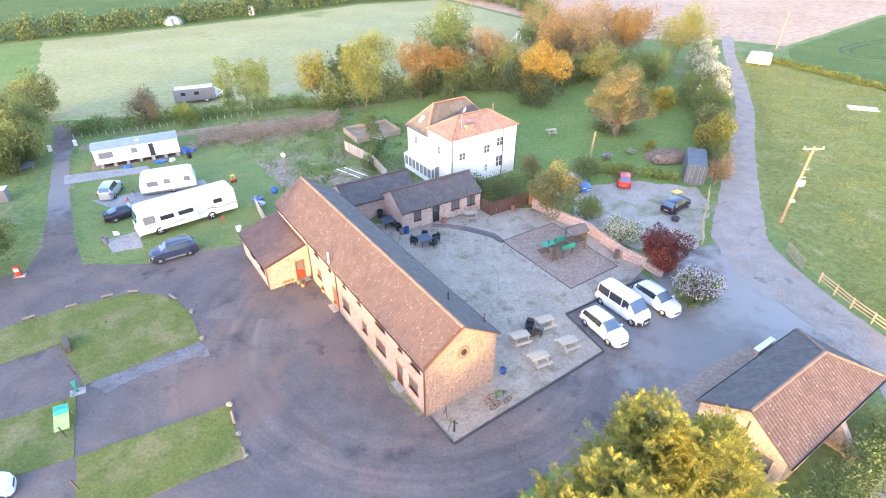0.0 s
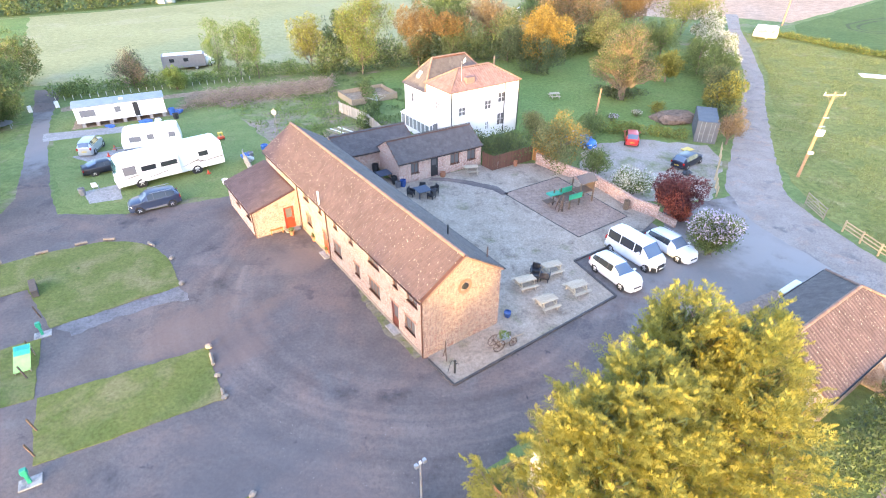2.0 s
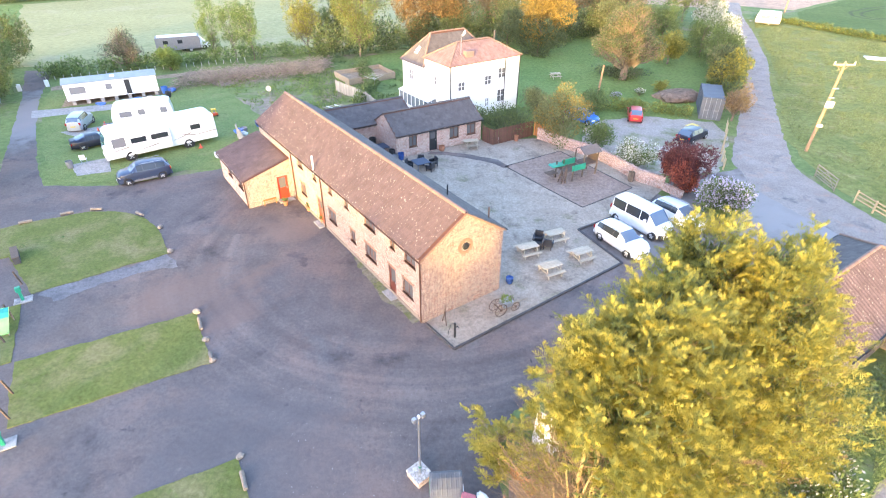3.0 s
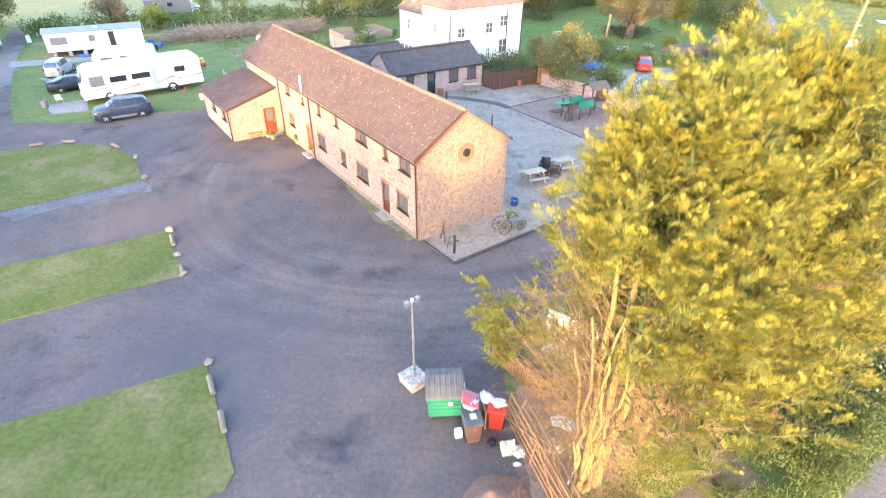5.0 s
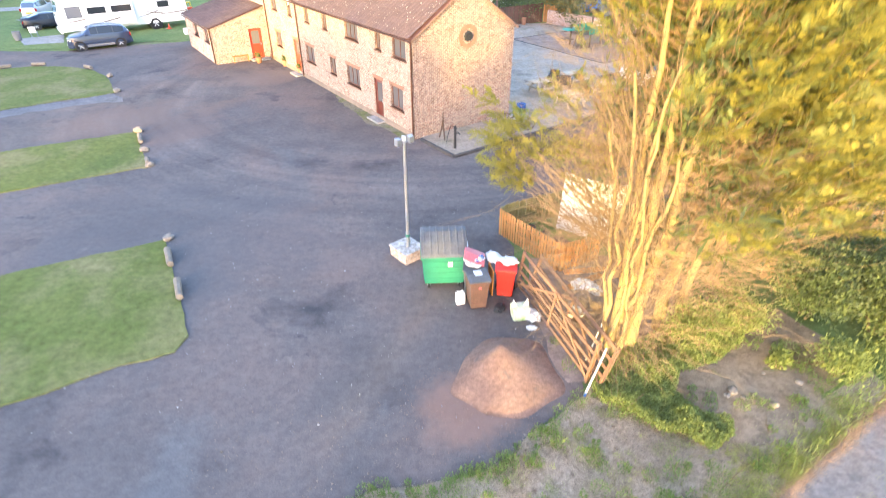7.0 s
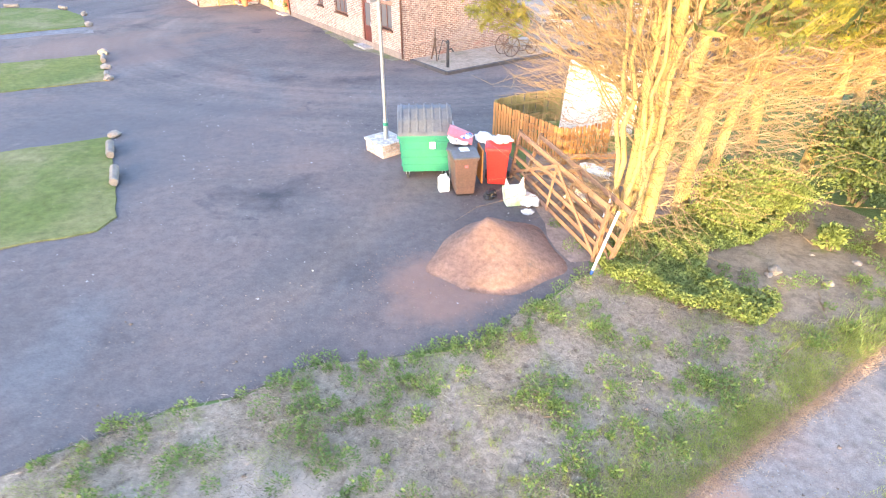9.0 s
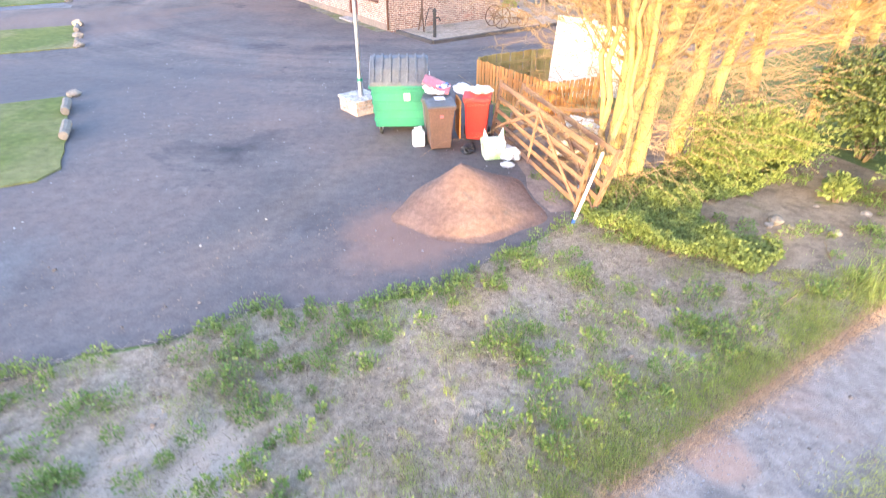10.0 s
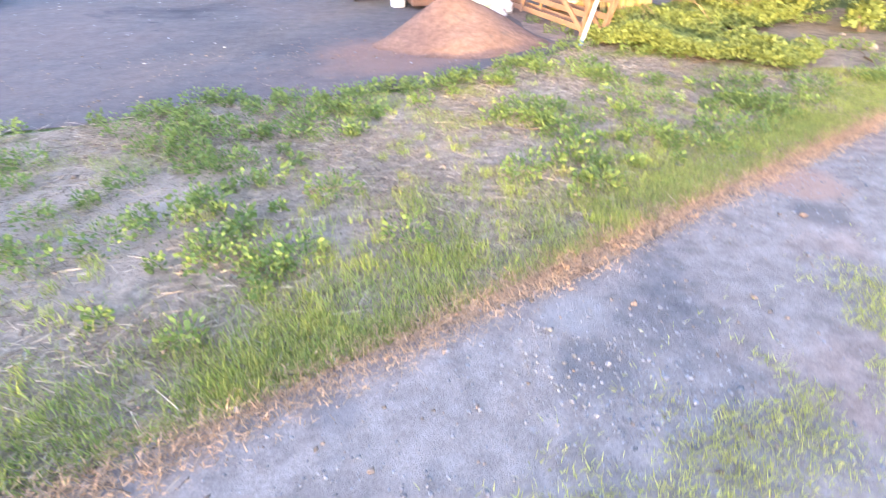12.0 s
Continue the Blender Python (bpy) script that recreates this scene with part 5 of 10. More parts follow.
    if shape is SUV:
        for sy in (1, -1):
            part("sill", box(-wheelbase / 2 + wr * 1.2, wheelbase / 2 - wr * 1.1, sy * W / 2 - 0.03, sy * W / 2 + 0.015, 0.24, 0.42, 0.02), M_GREY, ob)
    for sx in (1, -1):
        for sy in (1, -1):
            x, y = sx * wheelbase / 2 + (0.05 if sx > 0 else 0.0), sy * (W / 2 - 0.01)
            part("wheel_arch", cyl((x, y - sy * 0.12, wr), (x, y - sy * 0.002, wr), wr * 1.17, wr * 1.17, 20), M_BLACK, ob)
            wheel(ob, x, y + sy * 0.012, wr, sy)
        y = sx * W * 0.36
        hl_ = part("headlight", box(-0.06, 0.04, -0.19, 0.19, 0, H * 0.08, 0.03), M_LAMP, ob)
        hl_.matrix_basis = pose(L * 0.462, sx * W * 0.315, H * 0.41, 0, 8, sx * 28)
        part("tail_light", box(-L * 0.494, -L * 0.478, sx * W * 0.4 - 0.09, sx * W * 0.4 + 0.09, H * 0.46, H * 0.62, 0.015), M_REDLENS, ob)
        part("door_mirror", box(L * 0.17, L * 0.21, sx * W * 0.5 - 0.02 * sx, sx * (W * 0.5 + 0.17), H * 0.64, H * 0.72, 0.02), body_paint, ob)
        if rails:
            part("roof_rail", beam((-L * 0.36, sx * W * 0.36, H + 0.0), (L * 0.06, sx * W * 0.36, H + 0.0), 0.035, 0.04), M_STEEL, ob)
    part("grille", box(L * 0.486, L * 0.503, -W * 0.2, W * 0.2, H * 0.3, H * 0.38, 0.01), M_BLACK, ob)
    bumper = prism([(-W * 0.42, L * 0.44), (-W * 0.3, L * 0.495), (-W * 0.12, L * 0.507), (W * 0.12, L * 0.507), (W * 0.3, L * 0.495), (W * 0.42, L * 0.44)], 0.2, H * (0.3 if shape is VAN else 0.2))
    bmesh.ops.transform(bumper, matrix=Matrix(((0, 0, 1, 0), (1, 0, 0, 0), (0, 1, 0, 0), (0, 0, 0, 1))), verts=bumper.verts)
    part("bumper", bumper, M_BLACK if shape is VAN else body_paint, ob)
    part("bumper", box(-L * 0.507, -L * 0.47, -W * 0.4, W * 0.4, 0.25, H * 0.32, 0.03), body_paint, ob)
    if plate:
        part("number_plate", box(-L * 0.512, -L * 0.507, -0.26, 0.26, H * 0.36, H * 0.42), M_PLATE, ob)
        part("number_plate", box(L * 0.506, L * 0.51, -0.26, 0.26, H * 0.2, H * 0.26), M_WHITE, ob)
    return ob


car("estate_car", pose(13.22, 33.34, 0.02, 0, 0, -62), 4.42, 1.8, 1.47, ESTATE, P_WHITE, "white estate car parked beside the gravel terrace", rails=True)
car("estate_car", pose(18.75, 37.0, 0.02, 0, 0, -60), 4.42, 1.8, 1.47, ESTATE, P_WHITE, "white estate car parked beside the lilac bush", rails=True)
car("passenger_van", pose(15.5, 36.05, 0.02, 0, 0, -57), 5.0, 1.9, 1.97, VAN, P_WHITE, "white passenger van parked between two estate cars", 3.35, 0.6)
car("suv", pose(-26.9, 44.75, 0.02, 0, 0, -147), 4.45, 1.84, 1.68, SUV, P_STEELBLUE, "dark blue sport utility car parked at the yard's edge", 2.69, rails=True, wr=0.36)
car("coupe", pose(-35.6, 52.9, 0.03, 0, 0, 38), 4.75, 1.88, 1.32, COUPE, P_NAVY, "dark navy coupe parked behind the motorhome", 2.75, 0.68, wr=0.35)
car("small_suv", pose(-40.2, 58.2, 0.03, 0, 0, 100), 3.95, 1.7, 1.7, SUV, P_SILVER, "silver-blue small off-roader on a gravel pitch", 2.4, wr=0.35)
car("hatchback", pose(22.8, 61.3, 0.03, 0, 0, 75), 3.8, 1.65, 1.42, HATCH, P_RED, "small red hatchback on the car park", 2.4)
car("saloon_car", pose(26.9, 54.6, 0.03, 0, 0, 40), 4.4, 1.75, 1.42, HATCH, P_NAVY, "dark saloon parked on the gravel car park", 2.6)
car("blue_car", pose(16.4, 60.2, 0.03, 0, 0, -50), 4.0, 1.7, 1.45, HATCH, P_BLUE, "bright blue car half hidden behind the tree", 2.45)
car("white_car", pose(-27.6, 18.3, 0.03, 0, 0, 30), 4.3, 1.75, 1.45, ESTATE, P_WHITE, "white car on the tarmac pitch", 2.6)

M_STRIPE = mat("brown_stripe", (0.16, 0.12, 0.1), (0.12, 0.09, 0.08), 4, 30, 0.4, bump=0)
M_TEALGLASS = glass_mat("green_windscreen", (0.06, 0.16, 0.15))


M_CARAVANGLASS = glass_mat("grey_caravan_glazing", (0.2, 0.2, 0.215))


def side_window(parent, x0, x1, z0, z1, y, mt=M_DARKGLASS):
    w = part("window", box(x0, x1, y - 0.012, y + 0.004, z0, z1, 0.006), mt, parent)
    part("window_frame", box(x0 - 0.03, x1 + 0.03, y - 0.004, y + 0.012, z0 - 0.03, z1 + 0.03, 0.01), M_BLACK, w)
    return w


def motorhome(m):
    """Origin at the middle of the near side's length; x towards the nose, y away from the camera's side."""
    ob = thing("motorhome", m, "long white class A motorhome with brown swooshes on grass", "motorhome")
    L, W, H = 10.4, 2.5, 3.15
    out = [(-L / 2, 0.45), (-L / 2 + 0.05, 2.9), (-L / 2 + 0.35, H), (L / 2 - 0.9, H), (L / 2 - 0.35, H - 0.25), (L / 2 - 0.05, 1.7), (L / 2, 1.2), (L / 2 - 0.05, 0.45)]
    part("body", prism(out, 0, W, 0.14), M_GRP, ob, smooth=False)
    part("slide_out", box(-0.6, 3.1, -0.42, 0.05, 0.75, 2.75, 0.04), M_GRP, ob, "white slide-out room section")
    ws = part("windscreen", prism([(L / 2 - 0.335, H - 0.42), (L / 2 - 0.065, 1.62), (L / 2 - 0.02, 1.62), (L / 2 - 0.29, H - 0.42)], 0.18, W - 0.18, 0.01), M_TEALGLASS, ob)
    for x0, x1, y in ((3.4, 4.45, 0.0), (1.6, 2.9, -0.42), (-0.4, 1.1, -0.42), (-3.6, -2.7, 0.0)):
        side_window(ob, x0, x1, 1.8 if x0 < 3 else 1.55, 2.25 if x0 < 3 else 2.35, y, M_DARKGLASS if x0 < 3 else M_CARAVANGLASS)
    for k, (x0, z0, x1, z1, y) in enumerate([(4.9, 1.2, 3.2, 1.35, -0.003), (2.9, 0.98, 0.6, 1.28, -0.423), (-0.9, 1.1, -2.6, 1.5, -0.003), (-2.5, 1.2, -5.1, 1.32, -0.003), (-1.5, 1.55, -3.0, 1.25, -0.003)]):
        b_ = bmesh.new()
        vs = [b_.verts.new(p) for p in ((x0, y, z0), ((x0 + x1) / 2, y, (z0 + z1) / 2 + 0.02), (x1, y, z1 + 0.06), (x1, y, z1 - 0.03), ((x0 + x1) / 2, y, (z0 + z1) / 2 - 0.05), (x0, y, z0 - 0.02))]
        f = b_.faces.new(vs)
        g = bmesh.ops.extrude_face_region(b_, geom=[f])
        bmesh.ops.translate(b_, vec=(0, -0.006, 0), verts=[v for v in g["geom"] if isinstance(v, bmesh.types.BMVert)])
        part("stripe", b_, M_STRIPE, ob, "brown painted swoosh")
    for x in (3.2, -2.2):
        for y, s in ((0.02, -1), (W - 0.02, 1)):
            part("wheel_arch", cyl((x, y + s * 0.004, 0.48), (x, y - s * 0.1, 0.48), 0.56, 0.56, 22), M_BLACK, ob)
            wheel(ob, x, y + s * 0.03, 0.46, s)
    for x in (-2.9, 0.2, 2.6):
        v = part("roof_vent", box(x, x + 0.55, 0.9, 1.45, H - 0.01, H + 0.12, 0.03), M_WHITE, ob)
    part("air_conditioner", box(-0.9, -0.1, 0.85, 1.65, H - 0.01, H + 0.28, 0.08), M_WHITE, ob)
    part("bumper", box(L / 2 - 0.15, L / 2 + 0.08, 0.1, W - 0.1, 0.4, 0.7, 0.05), M_GRP, ob)
    for y in (0.35, W - 0.35):
        part("headlight", box(L / 2 - 0.06, L / 2 + 0.015, y - 0.2, y + 0.2, 0.95, 1.15, 0.02), M_LAMP, ob)
    part("mirror", box(L / 2 - 0.1, L / 2 + 0.05, -0.35, -0.1, 1.7, 2.1, 0.04), M_WHITE, ob)
    for x in (-4.4, -3.4, -1.2):
        part("locker", box(x, x + 0.7, -0.008, 0.02, 0.65, 1.0, 0.004), M_WHITE, ob)
    part("awning_roll", cyl((-0.9, -0.06, 2.93), (3.6, -0.06, 2.93), 0.06, 0.06, 10), M_WHITE, ob)
    return ob


motorhome(pose(-27.45, 50.75, 0.03, 0, 0, 38) @ Matrix.Diagonal((-1, 1, 1, 1)))


def touring_caravan(m, L=6.2, name="touring_caravan", label="white touring caravan on a gravel pitch"):
    ob = thing(name, m, label, "caravan")
    W, H = 2.25, 2.55
    out = [(-L / 2, 0.5), (-L / 2 - 0.02, 1.2), (-L / 2 + 0.22, 2.2), (-L / 2 + 0.6, H - 0.08), (-L / 2 + 1.4, H), (L / 2 - 0.7, H), (L / 2 - 0.2, H - 0.15), (L / 2, 1.4), (L / 2, 0.5)]
    part("body", prism(out, 0, W, 0.06), M_GRP, ob)
    side_window(ob, -L / 2 + 0.9, -L / 2 + 2.0, 1.25, 1.75, 0, M_CARAVANGLASS)
    side_window(ob, -0.35, 0.25, 1.35, 1.85, 0, M_CARAVANGLASS)
    side_window(ob, L / 2 - 1.2, L / 2 - 0.6, 1.35, 1.85, 0, M_CARAVANGLASS)
    part("end_window", prism([(-L / 2 + 0.02, 1.3), (-L / 2 + 0.2, 2.05), (-L / 2 + 0.16, 2.07), (-L / 2 - 0.02, 1.32)], 0.3, W - 0.3, 0.005), M_DARKGLASS, ob)
    part("door", box(L / 2 - 2.1, L / 2 - 1.45, -0.012, 0.02, 0.6, 2.2, 0.006), M_WHITE, ob)
    part("skirt", box(-L / 2 + 0.1, L / 2 - 0.1, 0.02, W - 0.02, 0.3, 0.52, 0.02), M_GREY, ob)
    for y, s in ((0.05, -1), (W - 0.05, 1)):
        wheel(ob, 0.4, y, 0.33, s)
    part("drawbar", beam((-L / 2 + 0.2, W / 2, 0.42), (-L / 2 - 1.2, W / 2, 0.42), 0.12, 0.08), M_GREY, ob)
    part("jockey_wheel", cyl((-L / 2 - 0.9, W / 2 + 0.12, 0.0), (-L / 2 - 0.9, W / 2 + 0.12, 0.55), 0.05, 0.03, 8), M_BLACK, ob)
    part("roof_vent", box(-0.3, 0.2, 0.9, 1.4, H - 0.01, H + 0.1, 0.03), M_WHITE, ob)
    part("roof_vent", box(-2.0, -1.4, 0.7, 1.4, H - 0.01, H + 0.1, 0.03), M_LAMP, ob)
    return ob


touring_caravan(pose(-33.2, 58.5, 0.03, 0, 0, 23))
touring_caravan(pose(68.6, 119.8, 0.03, 0, 0, -32), 4.6, "touring_caravan", "white touring caravan beside the lane")


def static_caravan(m):
    ob = thing("static_caravan", m, "long white static caravan on blocks with pale grey roof", "static caravan")
    L, W, H = 10.3, 3.1, 2.75
    part("body", box(0, L, 0, W, 0.55, 2.55, 0.03), M_WHITE, ob)
    out = [(-0.12, 2.55), (W + 0.12, 2.55), (W + 0.12, 2.62), (W * 0.5, 3.0), (-0.12, 2.62)]
    r = part("roof", prism(out, -0.15, L + 0.1, 0.02), M_STATICROOF, ob, "pale grey metal roof")
    r.matrix_basis = Matrix(((0, 1, 0, 0), (1, 0, 0, 0), (0, 0, 1, 0), (0, 0, 0, 1)))
    side_window(ob, 0.6, 2.2, 1.35, 2.1, 0, M_CARAVANGLASS)
    side_window(ob, 4.5, 5.1, 1.5, 2.1, 0, M_CARAVANGLASS)
    part("door", box(6.6, 7.2, -0.03, 0.02, 0.65, 2.4, 0.006), M_BLACK, ob, "dark open doorway")
    part("fascia", box(0.02, L - 0.02, -0.02, 0.0, 2.38, 2.54), M_WHITE, ob)
    for k in range(7):
        x = 0.4 + k * 1.55
        for y in (0.25, W - 0.25):
            part("block", box(x, x + 0.42, y - 0.2, y + 0.2, 0, 0.55, 0.01), M_PAVE, ob)
    part("chassis", box(0.1, L - 0.1, 0.4, W - 0.4, 0.42, 0.56), M_BLACK, ob)
    part("roof_vent", box(5.2, 5.7, 0.5, 1.0, 2.8, 2.98, 0.02), M_WHITE, ob)
    return ob


M_STATICROOF = mat("grey_metal_roof", (0.28, 0.32, 0.33), (0.22, 0.26, 0.27), 1.2, 12, 0.5, grain=0.15)
static_caravan(pose(-45.8, 65.4, 0.03, 0, 0, 27.8))


def field_trailer(m):
    ob = thing("box_trailer", m, "dark grey horsebox parked behind the field hedge", "trailer")
    part("body", box(0, 6.8, 0, 2.3, 0.5, 2.5, 0.06), M_GREY, ob)
    part("cab_roof", box(0.3, 6.5, 0.2, 2.1, 2.5, 2.62, 0.05), M_WHITE, ob)
    side_window(ob, 1.2, 1.9, 1.5, 2.0, 0)
    side_window(ob, 3.4, 4.1, 1.5, 2.0, 0)
    for x in (1.4, 5.2):
        for y, s in ((0.05, -1), (2.25, 1)):
            wheel(ob, x, y, 0.38, s)


field_trailer(pose(-46.8, 92.4, 0.01, 0, 0, 22))
car("white_van", pose(-42.5, 97.0, 0.01, 0, 0, 20), 5.2, 1.9, 1.95, VAN, P_WHITE, "white van behind the dark horsebox", 3.3, 0.6)


# ---- trees, hedges and leaves ----
def quick_mesh(name, verts, faces, material):
    """A mesh from arrays: verts n x 3, faces m x k (all of one size)."""
    me = bpy.data.meshes.new(name)
    n, (mf, k) = len(verts), faces.shape
    me.vertices.add(n)
    me.vertices.foreach_set("co", np.ascontiguousarray(verts, dtype=np.float32).ravel())
    me.loops.add(mf * k)
    me.loops.foreach_set("vertex_index", np.ascontiguousarray(faces, dtype=np.int32).ravel())
    me.polygons.add(mf)
    me.polygons.foreach_set("loop_start", np.arange(0, mf * k, k, dtype=np.int32))
    me.polygons.foreach_set("loop_total", np.full(mf, k, dtype=np.int32))
    me.materials.append(material)
    me.update(calc_edges=True)
    return me


def unit(a):
    return a / np.maximum(np.linalg.norm(a, axis=1, keepdims=True), 1e-6)


def blades(P, D, length, width, rng):
    """Thin pointed blades at P along D; each is one triangle."""
    n = len(P)
    D = unit(D)
    S = unit(np.cross(D, rng.normal(size=(n, 3))))
    L = (length * rng.uniform(0.6, 1.35, n))[:, None]
    W = (width * rng.uniform(0.6, 1.35, n))[:, None]
    V = np.stack([P + S * W, P + D * L, P - S * W], axis=1).reshape(-1, 3)
    return V, np.arange(3 * n).reshape(n, 3)


def kites(P, D, length, width, rng):
    """Narrow leaves at P, pointing along D; each is a quad with its widest part past the middle."""
    n = len(P)
    D = unit(D)
    S = unit(np.cross(D, rng.normal(size=(n, 3))))
    L = (length * rng.uniform(0.6, 1.35, n))[:, None]
    W = (width * rng.uniform(0.6, 1.35, n))[:, None]
    N = np.cross(D, S) * 0.15 * L
    V = np.stack([P, P + D * L * 0.55 + S * W, P + D * L + N, P + D * L * 0.55 - S * W], axis=1).reshape(-1, 3)
    F = np.arange(4 * n).reshape(n, 4)
    return V, F


def leaf_cloud(lobes, count, size, rng, up=0.3, shell=0.55, aspect=0.6, make=kites):
    """Leaves spread through the outer part of overlapping lobes (x, y, z, rx, ry, rz)."""
    lobes = np.array(lobes, dtype=float)
    vol = lobes[:, 3] * lobes[:, 4] * lobes[:, 5]
    pick = rng.choice(len(lobes), count, p=vol ** 0.75 / (vol ** 0.75).sum())
    d = unit(rng.normal(size=(count, 3)))
    r = rng.uniform(shell ** 2, 1.0, count) ** 0.5
    r = r * (1 + 0.15 * rng.normal(size=count).clip(-1.7, 1.7))
    P = lobes[pick, :3] + d * lobes[pick, 3:] * r[:, None]
    D = d + rng.normal(size=(count, 3)) * 0.7 + np.array([0, 0, up])
    return make(P, D, size, size * aspect * 0.5, rng)


def lobes_for(rng, h, w, base, n, flat=0.75, cone=False):
    """Lobes of a crown w across, from height base to h."""
    out = []
    cz, rz = (h + base) / 2, (h - base) / 2
    if cone:
        for _ in range(n * 5):
            f = 1 - (1 - rng.uniform(0, 1)) ** 0.62
            a, q = rng.uniform(0, 2 * np.pi), rng.uniform(0.3, 0.9)
            r = w / 2 * (1.02 - f) ** 0.62 * (0.86 + 0.14 * min(1, f * 5))
            out.append((np.cos(a) * q * r, np.sin(a) * q * r, base + (0.06 + f * 0.86) * (h - base), 0.09 * w, 0.09 * w, 0.075 * (h - base)))
        return out
    for _ in range(n):
        d = rng.normal(size=3)
        d /= np.linalg.norm(d)
        q = rng.uniform(0.3, 0.92)
        s = rng.uniform(0.11, 0.29)
        out.append((d[0] * q * w / 2, d[1] * q * w / 2, cz + d[2] * q * rz, w * s * 0.62, w * s * 0.62, min(rz, w * s * flat)))
    out.append((0, 0, cz, w * 0.28, w * 0.28, rz * 0.75))
    return out


LEAF = {
    "green": leaf_mat("green_leaves", (0.15, 0.195, 0.06), (0.1, 0.14, 0.042)),
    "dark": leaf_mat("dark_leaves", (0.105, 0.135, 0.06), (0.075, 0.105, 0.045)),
    "yellow": leaf_mat("yellow_green_leaves", (0.24, 0.23, 0.045), (0.16, 0.17, 0.035)),
    "olive": leaf_mat("olive_leaves", (0.2, 0.205, 0.08), (0.14, 0.15, 0.06)),
    "copper": leaf_mat("copper_and_sunlit_leaves", (0.24, 0.145, 0.05), (0.17, 0.11, 0.045)),
    "gold": leaf_mat("golden_sunlit_leaves", (0.34, 0.22, 0.04), (0.24, 0.165, 0.035)),
    "ember": leaf_mat("orange_red_leaves", (0.36, 0.1, 0.06), (0.26, 0.07, 0.045)),
    "red": leaf_mat("dark_red_leaves", (0.15, 0.045, 0.04), (0.1, 0.03, 0.03)),
    "white": leaf_mat("white_blossom", (0.62, 0.6, 0.52), (0.5, 0.5, 0.42), 0.2),
    "lilac": leaf_mat("lilac_blossom", (0.62, 0.55, 0.66), (0.5, 0.44, 0.55), 0.2),
    "bare": leaf_mat("budding_twigs", (0.255, 0.185, 0.105), (0.185, 0.14, 0.085), 0.35),
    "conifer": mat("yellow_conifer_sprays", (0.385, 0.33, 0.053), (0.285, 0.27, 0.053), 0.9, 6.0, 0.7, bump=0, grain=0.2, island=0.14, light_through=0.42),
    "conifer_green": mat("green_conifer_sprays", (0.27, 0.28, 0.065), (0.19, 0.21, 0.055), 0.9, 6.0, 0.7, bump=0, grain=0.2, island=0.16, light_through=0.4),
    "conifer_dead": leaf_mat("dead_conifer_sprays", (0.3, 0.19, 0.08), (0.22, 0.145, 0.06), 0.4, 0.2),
    # darker than the outer sprays, to imitate shade inside the crown
    "conifer_shade": leaf_mat("shade_dark_inner_sprays", (0.135, 0.16, 0.05), (0.1, 0.13, 0.04), 0.3, 0.3),
    "ivy": leaf_mat("ivy_leaves", (0.275, 0.33, 0.09), (0.2, 0.25, 0.075), 0.25, 0.45),
    "weed": leaf_mat("weed_leaves", (0.22, 0.29, 0.075), (0.155, 0.215, 0.058), 0.3, 0.42),
    "straw": leaf_mat("dry_straw", (0.56, 0.44, 0.315), (0.42, 0.325, 0.23), 0.3, 0.2),
}


def tree(name, x, y, h, w, kinds, label, base=0.25, leaves=3500, size=0.3, seed=0, lobes=32, trunk=0.16, category="tree", limbs=9, up=0.3, shell=0.5, group="", flat=0.75, cone=False, twigs=0):
    """A broad tree: trunk and limbs in one part, a crown of leaves for each colour in kinds [(material, share)]."""
    rng, r2 = np.random.default_rng(seed + 11), random.Random(seed)
    ob = thing(name, pose(x, y, 0, 0, 0, r2.uniform(0, 360)), label, category, group)
    lb = lobes_for(rng, h, w, h * base, lobes, flat, cone)
    zs = sorted(l[2] for l in lb)
    middle = zs[len(zs) // 2]
    paths = [bent((0, 0, 0), (r2.uniform(-0.3, 0.3), r2.uniform(-0.3, 0.3), h * 0.75), trunk, trunk * 0.25, 7, 0.05, r2)]
    for k in range(limbs):
        l = lb[k % len(lb)]
        z0 = h * r2.uniform(0.15, 0.5)
        paths.append(bent((0, 0, z0), (l[0], l[1], max(l[2], z0 + 0.3)), trunk * 0.45, trunk * 0.1, 5, 0.1, r2))
    part("trunk", tubes(paths, 6), M_TRUNK, ob)
    if twigs:
        fine = []
        for l in lb:
            a = Vector((l[0] * 0.25, l[1] * 0.25, max(h * 0.15, l[2] - abs(l[5]) - 0.1 * h)))
            c = Vector(l[:3])
            fine.append(bent(a, c, trunk * 0.3, trunk * 0.12, 4, 0.1, r2))
            for _ in range(twigs):
                d = Vector((r2.gauss(0, 1), r2.gauss(0, 1), r2.gauss(0.4, 0.8))).normalized()
                fine.append(bent(a.lerp(c, r2.uniform(0.4, 1)), c + Vector((d.x * l[3], d.y * l[4], d.z * l[5])) * r2.uniform(0.8, 1.15), 0.035, 0.012, 4, 0.12, r2))
        tagged(part("branchwork", tubes(fine, 3), M_LIMB, ob, "spreading bare branches"), kind="stuff")
    for k, (m, f, *zone) in enumerate(kinds):
        sub = lb if k == 0 else [l for l in lb if rng.uniform() < 0.6] or lb[:3]
        # a zone puts sunlit or shaded leaf colour on the upper or lower lobes
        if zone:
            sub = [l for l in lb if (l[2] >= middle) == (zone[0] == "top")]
        V, F = leaf_cloud(sub, int(leaves * f), size, rng, up, shell, 0.6, blades)
        me = quick_mesh("crown", V, F, LEAF[m])
        c = new("crown", me)
        c.parent = ob
    return ob


